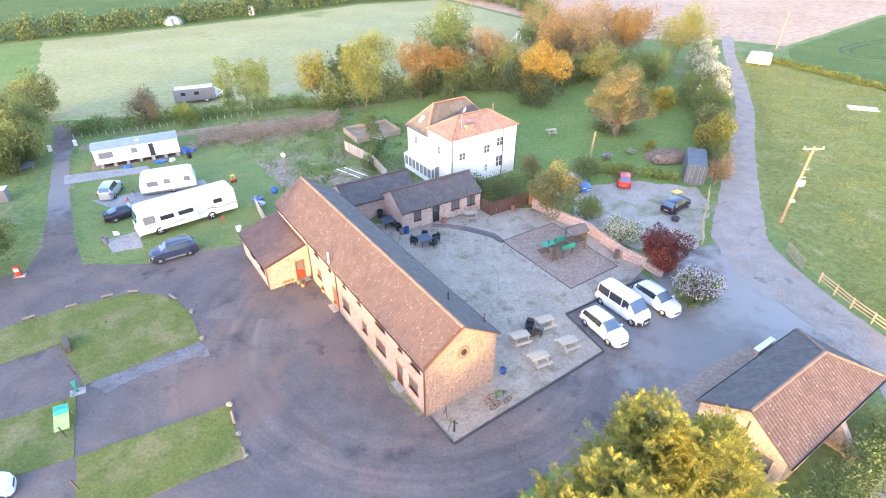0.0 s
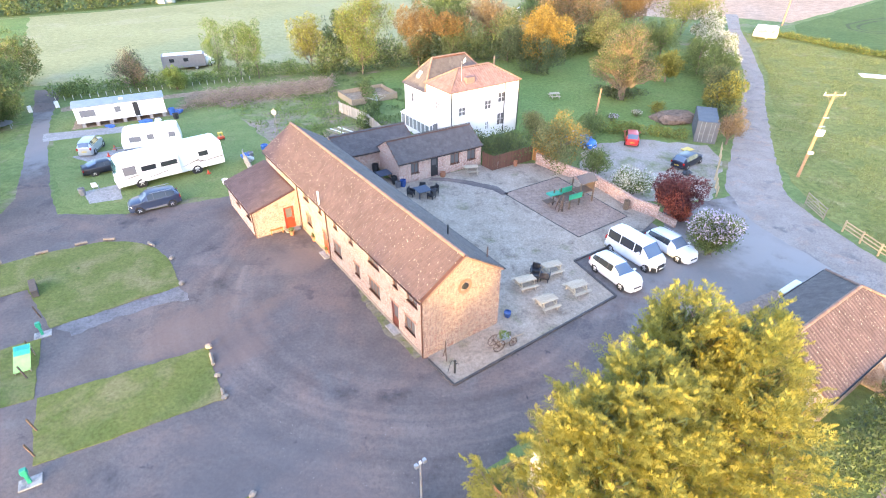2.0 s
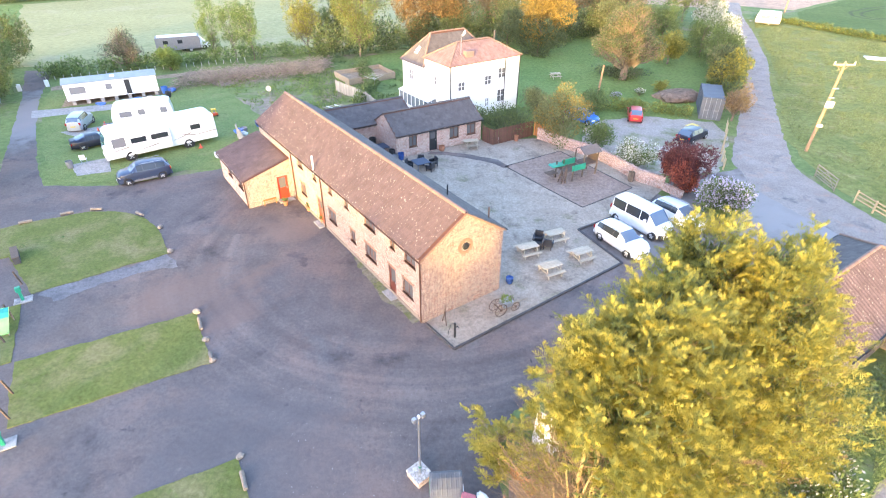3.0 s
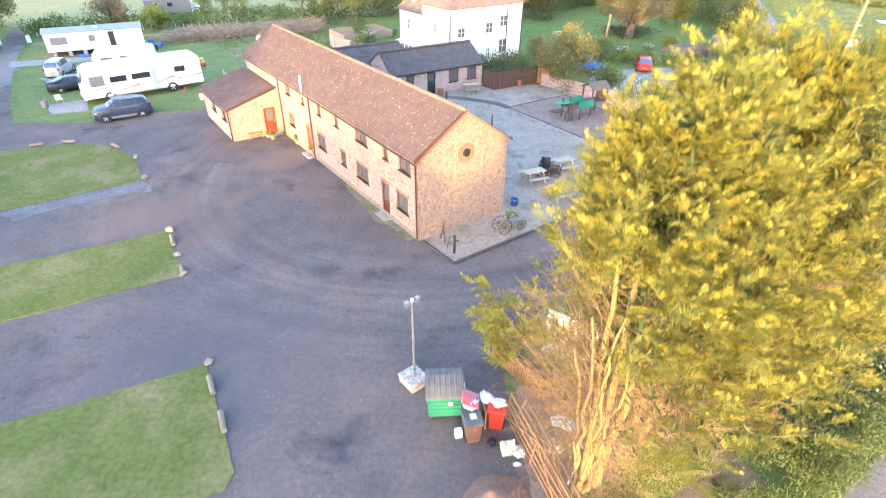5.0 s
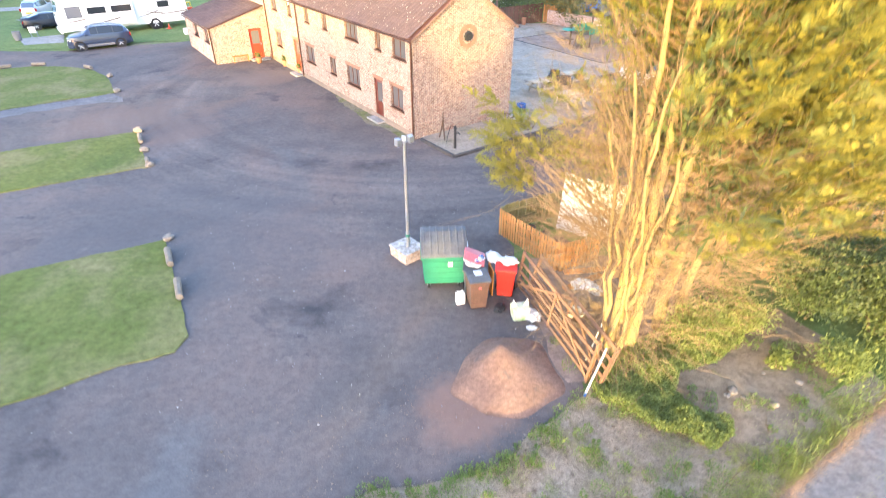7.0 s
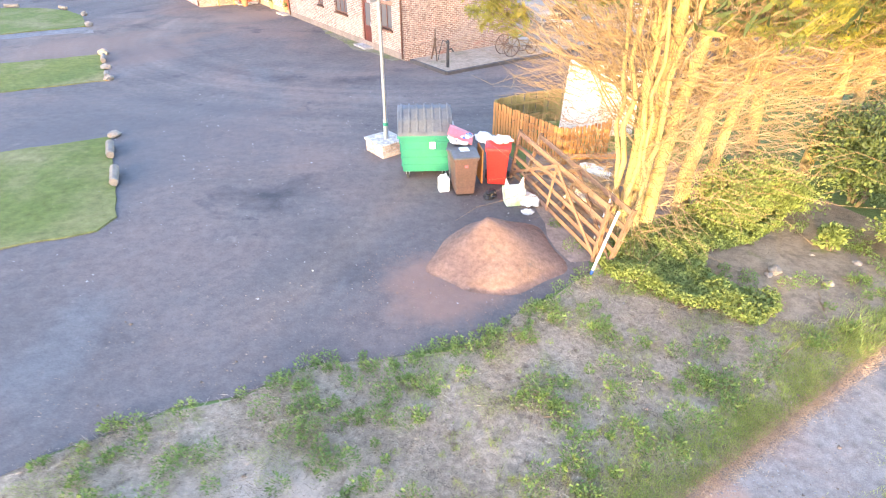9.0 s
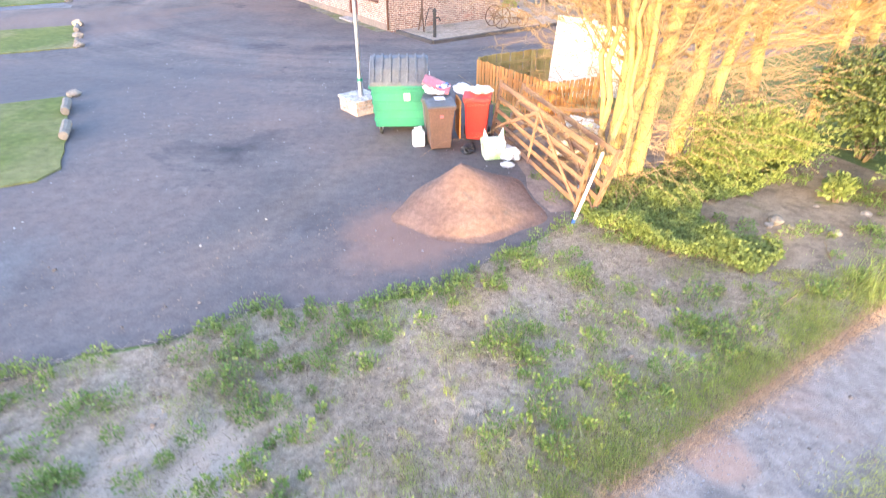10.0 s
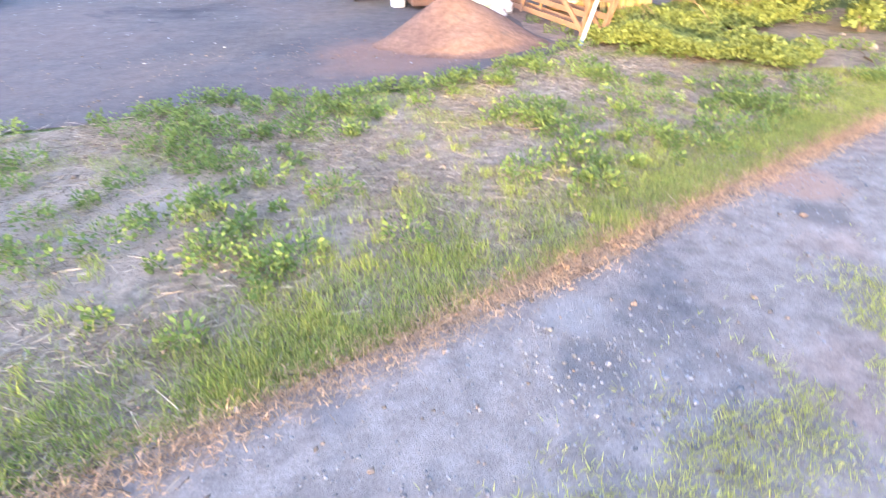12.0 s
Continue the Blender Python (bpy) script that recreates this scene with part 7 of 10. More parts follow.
# top and low leaf colours paint in sunlit crowns and shaded undersides
TREES = [
    ("birch_tree", -35.4, 87.6, 9.6, 4.4, [("weed", 0.6), ("green", 0.5)], "slender pale green birch by the field hedge", dict(leaves=1900, base=0.12, size=0.22, trunk=0.09)),
    ("birch_tree", -32.6, 88.3, 10.4, 4.6, [("weed", 0.6), ("green", 0.5)], "slender pale green birch by the field hedge", dict(leaves=2100, base=0.12, size=0.22, trunk=0.09)),
    ("birch_tree", -29.8, 88.8, 9.8, 4.4, [("weed", 0.6), ("green", 0.5)], "slender pale green birch by the field hedge", dict(leaves=2000, base=0.12, size=0.22, trunk=0.09)),
    ("small_tree", -21.6, 92, 8.8, 7.2, [("yellow", 1)], "open yellow-green tree with bare limbs", dict(leaves=2400, base=0.25, twigs=6)),
    ("ash_tree", -13.2, 91.5, 13.3, 11.5, [("weed", 0.45), ("olive", 0.3), ("yellow", 0.35, "top")], "tall sparse tree with its sunlit crown top coloured yellow", dict(leaves=6800, base=0.12, lobes=24, size=0.26, twigs=10)),
    ("spruce_tree", -4.0, 96.5, 10.8, 8.0, [("dark", 0.6, "low"), ("copper", 0.7, "top")], "conifer with its sunlit top coloured copper and shaded boughs dark", dict(leaves=6500, base=0.02, size=0.26, lobes=22, shell=0.7)),
    ("spruce_tree", 1.9, 98, 10.6, 8.4, [("dark", 0.6, "low"), ("copper", 0.7, "top")], "conifer with its sunlit top coloured copper and shaded boughs dark", dict(leaves=6500, base=0.02, size=0.26, lobes=22, shell=0.7)),
    ("oak_tree", 1.6, 109, 13.6, 12.5, [("green", 1)], "broad fresh green tree", dict(leaves=5000, base=0.15, size=0.4)),
    ("oak_tree", 8.6, 106, 11.0, 9.0, [("bare", 0.7), ("copper", 0.4)], "brownish tree just coming into leaf", dict(leaves=4200, base=0.1, size=0.25, twigs=10)),
    ("cypress_tree", 16.3, 93, 10.8, 10.5, [("dark", 0.7, "low"), ("gold", 0.7, "top")], "dense tree with its sunlit top coloured gold and shaded foliage dark", dict(leaves=7000, base=0.04, shell=0.7, lobes=26)),
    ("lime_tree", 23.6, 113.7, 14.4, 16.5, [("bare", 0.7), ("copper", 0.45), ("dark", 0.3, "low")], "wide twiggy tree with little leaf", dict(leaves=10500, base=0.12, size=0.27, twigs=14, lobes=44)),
    ("beech_tree", 39.4, 123, 13.4, 14.0, [("copper", 0.9), ("bare", 0.3)], "broad copper tree by the lane", dict(leaves=9000, base=0.1, size=0.27, twigs=12)),
    ("willow_tree", 52.4, 124, 12.0, 14.0, [("yellow", 1)], "spreading yellow willow beside the lane", dict(leaves=6000, base=0.05, up=-0.5)),
    ("bare_tree", 30.5, 105, 8.5, 8.0, [("olive", 0.7)], "grey-green tree in the garden", dict(leaves=3500, base=0.1)),
    ("redwood_tree", 26.2, 78.0, 11.2, 11.0, [("bare", 0.35), ("dark", 0.7), ("olive", 0.3)], "feathery brown conifer with a thick red trunk", dict(leaves=9000, base=0.24, trunk=0.6, size=0.22, cone=True, up=-0.4, twigs=4)),
    ("garden_tree", 35.9, 87, 5.0, 5.0, [("yellow", 1)], "rounded yellow-green garden tree", dict(leaves=3000, base=0.1)),
    ("garden_tree", 33, 98, 7, 8, [("green", 1)], "green garden tree by the lane hedge", dict(leaves=3600, base=0.1)),
    ("garden_tree", 40, 102, 7, 8, [("green", 1)], "green garden tree by the lane hedge", dict(leaves=3600, base=0.1)),
    ("garden_tree", 43, 92, 6, 7, [("green", 1)], "green garden tree by the lane hedge", dict(leaves=3000, base=0.1)),
    ("hawthorn_tree", 55, 117, 5.8, 6.5, [("green", 0.5), ("white", 0.8)], "hawthorn covered in white blossom", dict(leaves=3600, base=0.05)),
    ("hawthorn_tree", 51.5, 107, 6.2, 6.5, [("green", 0.5), ("white", 0.8)], "hawthorn covered in white blossom", dict(leaves=3600, base=0.05)),
    ("hawthorn_tree", 48.4, 98.5, 6.5, 6.0, [("green", 0.5), ("white", 0.7)], "hawthorn covered in white blossom", dict(leaves=3600, base=0.05)),
    ("hawthorn_tree", 46, 91, 5.6, 5.5, [("green", 0.6), ("white", 0.5)], "hawthorn covered in white blossom", dict(leaves=3200, base=0.05)),
    ("lane_tree", 42, 82, 6, 6.5, [("green", 1)], "dense green tree by the lane", dict(leaves=3600, base=0.05)),
    ("lane_tree", 39.6, 76, 5.6, 6.0, [("olive", 0.6), ("dark", 0.5)], "dense green tree by the lane", dict(leaves=3600, base=0.05)),
    ("lane_tree", 37.3, 70, 6.0, 5.0, [("yellow", 0.8), ("dark", 0.4)], "dense yellow-green tree by the lane", dict(leaves=3400, base=0.05)),
    ("small_tree", 12.3, 53.6, 5.5, 6.0, [("olive", 0.8), ("gold", 0.25)], "bushy olive tree behind the terrace", dict(leaves=4200, base=0.12, size=0.24)),
    # ember leaves on the lower lobes carry the sunlit orange there
    ("maple_tree", 20.5, 42.2, 4.9, 4.5, [("red", 0.8), ("ember", 0.75, "low")], "dark red maple by the parked cars", dict(leaves=7600, base=0.04, size=0.2)),
    ("bare_tree", 33.9, 60.5, 4.2, 3.4, [("bare", 0.6), ("copper", 0.3)], "small sunlit bare tree by the lane", dict(leaves=1500, base=0.2, size=0.2, twigs=8)),
    ("left_tree", -57, 66, 6.6, 9, [("green", 1), ("olive", 0.3)], "rounded green tree beside the drive", dict(leaves=7600, base=0.05)),
    ("left_tree", -63.5, 76, 8.4, 9, [("olive", 1)], "open olive tree beside the drive", dict(leaves=4200, base=0.1)),
    ("left_tree", -43.2, 41.8, 7.4, 7.6, [("green", 1)], "green tree at the bend of the drive", dict(leaves=6800, base=0.05, size=0.26)),
    ("left_tree", -62, 58, 6, 8, [("green", 1)], "rounded green tree beside the drive", dict(leaves=3600, base=0.05)),
    ("left_tree", -60, 71, 8.0, 9, [("green", 1)], "rounded green tree beside the drive", dict(leaves=4600, base=0.05)),
    ("left_tree", -66, 84, 8.0, 8, [("green", 0.8), ("olive", 0.4)], "open green tree at the field corner", dict(leaves=4000, base=0.05)),
    ("left_tree", -48.5, 47, 5.5, 6, [("green", 1)], "rounded green tree beside the drive", dict(leaves=3600, base=0.05)),
    ("thorn_tree", -47.1, 83, 5.7, 6.0, [("bare", 0.5), ("dark", 0.5)], "dark twiggy thorn in the field hedge", dict(leaves=2600, base=0.1, size=0.2, twigs=12)),
    ("belt_tree", -17.8, 97.5, 10.0, 6.0, [("dark", 0.5), ("green", 0.6)], "dark green tree behind the yellow-topped ones", dict(leaves=3000, base=0.05)),
    ("belt_tree", 12.0, 101, 10.0, 7.5, [("olive", 0.5), ("dark", 0.5)], "grey-green tree in the garden belt", dict(leaves=3400, base=0.05)),
    ("belt_tree", 32.5, 117, 9.5, 9.0, [("dark", 0.5), ("bare", 0.5)], "dull twiggy tree in the garden belt", dict(leaves=3600, base=0.05)),
    ("hedge_tree", -40.5, 82.6, 3.4, 3.6, [("weed", 1.2)], "bright green shrub in the hedge", dict(leaves=1600, base=0.05)),
]
for k, (n, x, y, h, w, kinds, label, kw) in enumerate(TREES):
    kw = dict(kw)
    kw["leaves"] = int(kw.get("leaves", 3500) * 1.9)
    kw["size"] = kw.get("size", 0.3) * 0.92
    tree(n, x, y, h, w * 1.06, kinds, label, seed=k * 7 + 1, **kw)
bush("lilac_bush", 21.8, 36.6, 3.7, 3.5, [("green", 1.6), ("lilac", 0.75)], "rounded green bush dotted with lilac blossom", 9000, 0.19, 3, lobes=26)
bush("blossom_bush", 18.4, 47.4, 2.3, 3.6, [("green", 1), ("white", 0.9)], "low bush with white blossom over the wall", 3200, 0.17, 4)
bush("garden_bush", 15.8, 51.6, 3.2, 3.4, [("green", 1)], "green bush beside the car park", 2600, 0.2, 6)
bush("garden_bush", 7.2, 57.2, 2.4, 5.6, [("dark", 0.6), ("green", 0.6)], "dark green bush behind the brown fence", 4800, 0.2, 8)
bush("garden_bush", 3.6, 58.4, 2.0, 4.0, [("olive", 0.6), ("green", 0.5)], "grey-green bush behind the brown fence", 2600, 0.2, 7)
bush("garden_bush", 18, 62, 3.4, 4.0, [("green", 1)], "green bush on the lawn's edge", 2200, 0.24, 9)
bush("garden_bush", 11.5, 62.5, 3.4, 3.0, [("olive", 1)], "olive bush beside the white house", 1800, 0.24, 10)
bush("garden_bush", 29.5, 72, 1.6, 2.0, [("yellow", 1)], "small clipped yellow-green garden bush", 900, 0.2, 12)
bush("garden_bush", 26.5, 80.0, 1.2, 7.0, [("dark", 1)], "dark shrubs at the foot of the redwood", 2000, 0.3, 13)
hedge("car_park_hedge", [(19, 65.0), (24.5, 63.8), (30, 62.3)], 1.4, 1.7, [("weed", 0.7), ("yellow", 0.8)], "low clipped green hedge behind the car park", 220, 0.22, 1)
hedge("field_hedge", [(-57, 77.5), (-44, 84.5), (-33, 88.5), (-25, 92), (-18, 90)], 2.3, 2.4, [("weed", 0.8), ("green", 0.5)], "loose green hedge along the hay field", 240, 0.27, 2)
hedge("far_hedge", [(-152, 127), (-113, 146), (-92, 160), (-62, 184), (-33, 212), (0, 222), (22, 207), (32, 173)], 5.2, 5.5, [("green", 0.5), ("dark", 0.7)], "thick green hedge on the far side of the field", 90, 0.7, 3)
hedge("garden_belt", [(-20, 90), (-8, 97), (4, 103), (20, 101), (30, 112), (44, 114)], 4.8, 5.0, [("green", 0.7), ("dark", 0.6), ("olive", 0.3)], "belt of green shrubs at the foot of the trees", 240, 0.4, 4)
hedge("belt_hedge", [(21, 140), (27, 152), (30, 168)], 5.5, 7.0, [("green", 1)], "belt of trees between the fields", 200, 0.7, 5)
hedge("lane_hedge", [(35.2, 64), (39, 73.5), (44, 86), (50, 102), (56, 116)], 2.6, 3.0, [("green", 0.8), ("dark", 0.4)], "hedge along the garden side of the lane", 150, 0.35, 6)
hedge("ditch_hedge", [(71, 127), (76, 120), (84, 102), (100, 84), (128, 55)], 1.0, 3.0, [("green", 0.9), ("yellow", 0.25)], "band of yellow-green weeds along the field ditch", 150, 0.4, 7)
hedge("plot_hedge", [(-12, 84), (-9.5, 74), (-10, 64)], 1.7, 1.8, [("green", 1)], "low green hedge of the garden", 130, 0.3, 8)
hedge("store_shrubs", [(12, 14.2), (17, 15.5), (23, 17.5), (31, 23.5)], 2.6, 3.4, [("dark", 0.6), ("green", 0.6)], "dense green shrubs behind the store", 420, 0.2, 9)

# unseen trees added behind the lane, keeping low sun off yard and far side
for x0_, x1_, h_ in ((-41.3, -38.6, 7.5), (-38.6, -35.2, 7.8), (-35.2, -29.6, 8.3), (-29.6, -27.2, 7.9), (-27.2, -25.9, 6.6)):
    hedge("shelter_belt", [(x0_, -40.3), (x1_, -40.3)], h_, 2.4, [("dark", 0.7), ("green", 0.7)], "unseen belt of trees added to shade the barn walls", 1500, 0.45, 21 + int(h_ * 10), rough=(0.95, 1.0))
hedge("shelter_belt", [(-112, -30), (-80, -36), (-52.2, -38.5)], 11.5, 6.0, [("dark", 0.7), ("green", 0.7)], "unseen tall belt of trees added to shade the far side", 500, 0.8, 23)
hedge("shelter_hedge", [(-24.0, -41.5), (-22.0, -42)], 15.5, 2.4, [("dark", 0.7), ("green", 0.7)], "unseen narrow trees added to shade the play area and redwood", 1800, 0.5, 22)
# unseen hedge, added so that the lane lies mostly in shade
hedge("lane_bank_hedge", [(-18, -17.8), (-9, -11.8), (-1, -6.4), (6, -1.7)], 0.7, 0.9, [("green", 0.8), ("olive", 0.5)], "unseen low hedge added to shade the lane", 380, 0.16, 25, 0.35)


# ---- yard, terrace and garden things ----
def kerb_run(pts, h=0.14, w=0.14, length=2.4, group="terrace kerb"):
    """Dark sleepers end to end."""
    for (x0, y0), (x1, y1) in zip(pts, pts[1:]):
        d = Vector((x1 - x0, y1 - y0, 0))
        n = max(1, round(d.length / length))
        for k in range(n):
            a, b = Vector((x0, y0, 0)) + d * (k / n), Vector((x0, y0, 0)) + d * ((k + 1) / n)
            ob = part("kerb_sleeper", box(0, (b - a).length - 0.012, -w / 2, w / 2, 0, h + 0.01 * (k % 2), 0.012), M_KERB)
            ob.matrix_world = Matrix.Translation(a) @ d.to_track_quat("X", "Z").to_matrix().to_4x4()
            tagged(ob, "dark timber sleeper edging the gravel terrace", "kerb", group)


kerb_run([(-0.86, 24.5), (0.7, 22.4), (12.65, 31.0), (10.55, 35.55), (18.6, 40.6)])
kerb_run([(11.7, 39.15), (16.95, 42.8)], 0.115, 0.06, 2.4, "play area edging")
kerb_run([(16.95, 42.8), (12.1, 51.15), (6.15, 47.4), (11.7, 39.15)], 0.115, 0.06, 2.4, "play area edging")
sheet("dark_path", [(-1.4, 50.3), (0.6, 50.1), (2.9, 49.2), (5.2, 48.0), (6.0, 46.9), (6.6, 47.3), (5.6, 48.9), (3.2, 50.1), (0.6, 50.9), (-1.0, 51.0)], 0.085, M_TARMAC, 0.05, 0.5, "dark patched path across the gravel", "path")


def run_of_wall(name, pts, h, t, material, label, coping=None):
    ob = thing(name, pose(pts[0][0], pts[0][1], 0), label, "wall")
    o = Vector((pts[0][0], pts[0][1], 0))
    for (x0, y0), (x1, y1) in zip(pts, pts[1:]):
        d = Vector((x1 - x0, y1 - y0, 0))
        mm = Matrix.Translation(Vector((x0, y0, 0)) - o) @ d.to_track_quat("X", "Z").to_matrix().to_4x4()
        p = part("wall_section", box(0, d.length, -t / 2, t / 2, 0, h, 0.01), material, ob)
        p.matrix_basis = mm
        c = part("coping", box(0, d.length, -t / 2 - 0.03, t / 2 + 0.03, h, h + 0.07, 0.015), coping or material, ob)
        c.matrix_basis = mm
    return ob


run_of_wall("garden_wall", [(10.4, 54.9), (12.7, 52.0), (15.5, 49.3), (17.9, 44.2), (19.6, 42.6)], 1.15, 0.24, M_BRICK_RED, "old red brick garden wall round the terrace")
run_of_wall("garden_wall", [(19.6, 42.6), (20.6, 40.9)], 0.6, 0.24, M_BRICK_RED, "low end of the red brick garden wall")


def board_fence(name, pts, h, material, label, board=0.14, category="fence", gap=0.012, group=""):
    ob = thing(name, pose(pts[0][0], pts[0][1], 0), label, category, group)
    o = Vector((pts[0][0], pts[0][1], 0))
    rng = random.Random(4)
    first = None
    for (x0, y0), (x1, y1) in zip(pts, pts[1:]):
        d = Vector((x1 - x0, y1 - y0, 0))
        q = d.to_track_quat("X", "Z").to_matrix().to_4x4()
        n = max(1, int(d.length / board))
        for k in range(n):
            mm = Matrix.Translation(Vector((x0, y0, 0)) - o + d * ((k + 0.5) / n)) @ q @ pose(0, 0, rng.uniform(-0.02, 0.02), 0, rng.uniform(-1, 1), 0)
            if first is None:
                first = part("board", box(-board / 2 + gap / 2, board / 2 - gap / 2, -0.011, 0.011, 0.03, h, 0.004), material, ob)
                first.matrix_basis = mm
            else:
                share("board", first, ob, mm)
        for z in (0.35, h - 0.3):
            r = part("rail", box(0, d.length, 0.012, 0.06, z, z + 0.08, 0.005), material, ob)
            r.matrix_basis = Matrix.Translation(Vector((x0, y0, 0)) - o) @ q
        np_ = max(1, round(d.length / 2))
        for k in range(np_ + 1):
            p = part("post", box(-0.045, 0.045, 0.062, 0.15, 0, h + 0.02, 0.005), material, ob)
            p.matrix_basis = Matrix.Translation(Vector((x0, y0, 0)) - o + d * (k / np_)) @ q
    return ob


M_BROWNFENCE = mat("brown_fence_stain", (0.15, 0.075, 0.05), (0.11, 0.055, 0.04), 2, 25, 0.8, each=0.15, stretch=(5, 5, 1))
M_GREYFENCE = mat("silvered_fence", (0.36, 0.34, 0.3), (0.28, 0.26, 0.23), 2, 25, 0.85, each=0.15, stretch=(5, 5, 1))
M_GREENBOARD = mat("green_stained_board", (0.24, 0.21, 0.09), (0.18, 0.16, 0.07), 2, 25, 0.85, each=0.15, stretch=(5, 5, 1))
board_fence("brown_fence", [(4.4, 54.1), (5.4, 52.8), (10.0, 55.7)], 1.7, M_BROWNFENCE, "tall dark brown close-board garden fence")
# lit stretch of the fence: its sunlight is put into the orange colour
board_fence("sunlit_fence", [(10.1, 55.8), (12.3, 54.0)], 1.6, M_PICKET, "board fence behind the terrace, coloured orange for the sun on it")
board_fence("grey_fence", [(-14.0, 72.0), (-9.4, 66.8), (-7.2, 62.3)], 1.5, M_GREYFENCE, "silvered garden fence beside the sand pit", 0.3)
board_fence("side_fence", [(-21.8, 55.0), (-19.0, 50.0)], 1.5, M_GREYFENCE, "grey fence panel at the end of the barn wing", 0.2)


M_BENCH = mat("pale_bench_timber", (0.5, 0.42, 0.31), (0.4, 0.33, 0.24), 3, 30, 0.8, each=0.1, stretch=(1, 6, 6))


def picnic_bench(m):
    ob = thing("picnic_bench", m, "weathered timber picnic bench on the gravel", "picnic bench", "picnic benches")
    for k in range(5):
        part("top_plank", box(-0.75, 0.75, -0.36 + k * 0.148, -0.36 + k * 0.148 + 0.13, 0.71, 0.75, 0.006), M_BENCH, ob)
    for s in (-1, 1):
        for k in range(2):
            y = s * 0.68 + (k - 0.5) * 0.135
            part("seat_plank", box(-0.75, 0.75, y - 0.06, y + 0.06, 0.41, 0.45, 0.006), M_BENCH, ob)
    for x in (-0.52, 0.52):
        part("seat_bearer", box(x - 0.022, x + 0.022, -0.76, 0.76, 0.31, 0.41, 0.005), M_BENCH, ob)
        part("top_bearer", box(x - 0.022, x + 0.022, -0.35, 0.35, 0.63, 0.71, 0.005), M_BENCH, ob)
        for s in (-1, 1):
            part("leg", beam((x + 0.045, s * 0.62, 0.0), (x + 0.045, s * 0.26, 0.7), 0.045, 0.09), M_BENCH, ob)
    return ob


pb = picnic_bench(pose(6.15, 32.1, 0.07, 0, 0, 22))
for x, y, a in ((8.45, 34.0, 24), (7.35, 29.75, 25), (9.85, 31.45, 26), (3.1, 52.2, 12)):
    copy_thing(pb, pose(x, y, 0.07, 0, 0, a))
copy_thing(pb, pose(11.6 + 5, 78.5, 0.02, 0, 0, 10))


def armchair(m, label="black rattan garden chair on the gravel"):
    ob = thing("garden_chair", m, label, "chair", "dark garden chairs")
    part("seat", box(-0.3, 0.3, -0.3, 0.3, 0.3, 0.42, 0.03), M_RATTAN, ob)
    part("backrest", box(-0.3, 0.3, 0.24, 0.34, 0.3, 0.9, 0.03), M_RATTAN, ob)
    for s in (-1, 1):
        part("armrest", box(s * 0.33 - 0.04, s * 0.33 + 0.04, -0.3, 0.3, 0.3, 0.64, 0.02), M_RATTAN, ob)
        for y in (-0.26, 0.26):
            part("leg", box(s * 0.27 - 0.03, s * 0.27 + 0.03, y - 0.03, y + 0.03, 0, 0.3, 0.005), M_RATTAN, ob)
    return ob


M_RATTAN = mat("dark_rattan", (0.035, 0.037, 0.045), (0.025, 0.026, 0.032), 4, 60, 0.6)
M_DARKTABLE = mat("blue_grey_table", (0.06, 0.08, 0.12), (0.045, 0.06, 0.095), 4, 40, 0.5)
ac = armchair(pose(7.15, 33.7, 0.07, 0, 0, -20))
copy_thing(ac, pose(7.75, 32.9, 0.07, 0, 0, 160))
copy_thing(ac, pose(7.0, 33.0, 0.07, 0, 0, 80))
for x, y, a in ((-3.0, 46.9, 70), (-1.9, 47.8, 0), (-0.7, 47.5, -60), (-1.0, 46.4, -120)):
    copy_thing(ac, pose(x, y, 0.07, 0, 0, a))
gt_ = thing("garden_table", pose(-1.9, 46.9, 0.07, 0, 0, 30), "square dark blue-grey garden table with chairs round it", "table")
part("tabletop", box(-0.7, 0.7, -0.7, 0.7, 0.7, 0.75, 0.01), M_DARKTABLE, gt_)
for sx in (-1, 1):
    for sy in (-1, 1):
        part("leg", box(sx * 0.6 - 0.03, sx * 0.6 + 0.03, sy * 0.6 - 0.03, sy * 0.6 + 0.03, 0, 0.7, 0.005), M_DARKTABLE, gt_)


def barrel(name, x, y, r, h, material, label, z=0.07, category="pot"):
    bm = bmesh.new()
    n = 16
    prof = [(r * 0.8, 0), (r, h * 0.45), (r * 0.98, h * 0.9), (r * 1.03, h), (r * 0.9, h), (r * 0.86, h * 0.8)]
    rings = [[bm.verts.new((p * math.cos(2 * math.pi * k / n), p * math.sin(2 * math.pi * k / n), zz)) for k in range(n)] for p, zz in prof]
    for a, b in zip(rings, rings[1:]):
        for k in range(n):
            bm.faces.new((a[k], a[(k + 1) % n], b[(k + 1) % n], b[k]))
    bm.faces.new(rings[-1])
    bm.faces.new(rings[0][::-1])
    ob = part(name, bm, material)
    ob.matrix_world = pose(x, y, z)
    return tagged(ob, label, category)


M_BLUEGLAZE = mat("blue_glaze", (0.04, 0.1, 0.3), (0.03, 0.07, 0.22), 3, 30, 0.25)
M_CLAY = mat("terracotta", (0.4, 0.18, 0.1), (0.32, 0.14, 0.08), 3, 30, 0.8)
barrel("plant_pot", 4.5, 28.7, 0.24, 0.42, M_BLUEGLAZE, "blue glazed pot on the gravel")
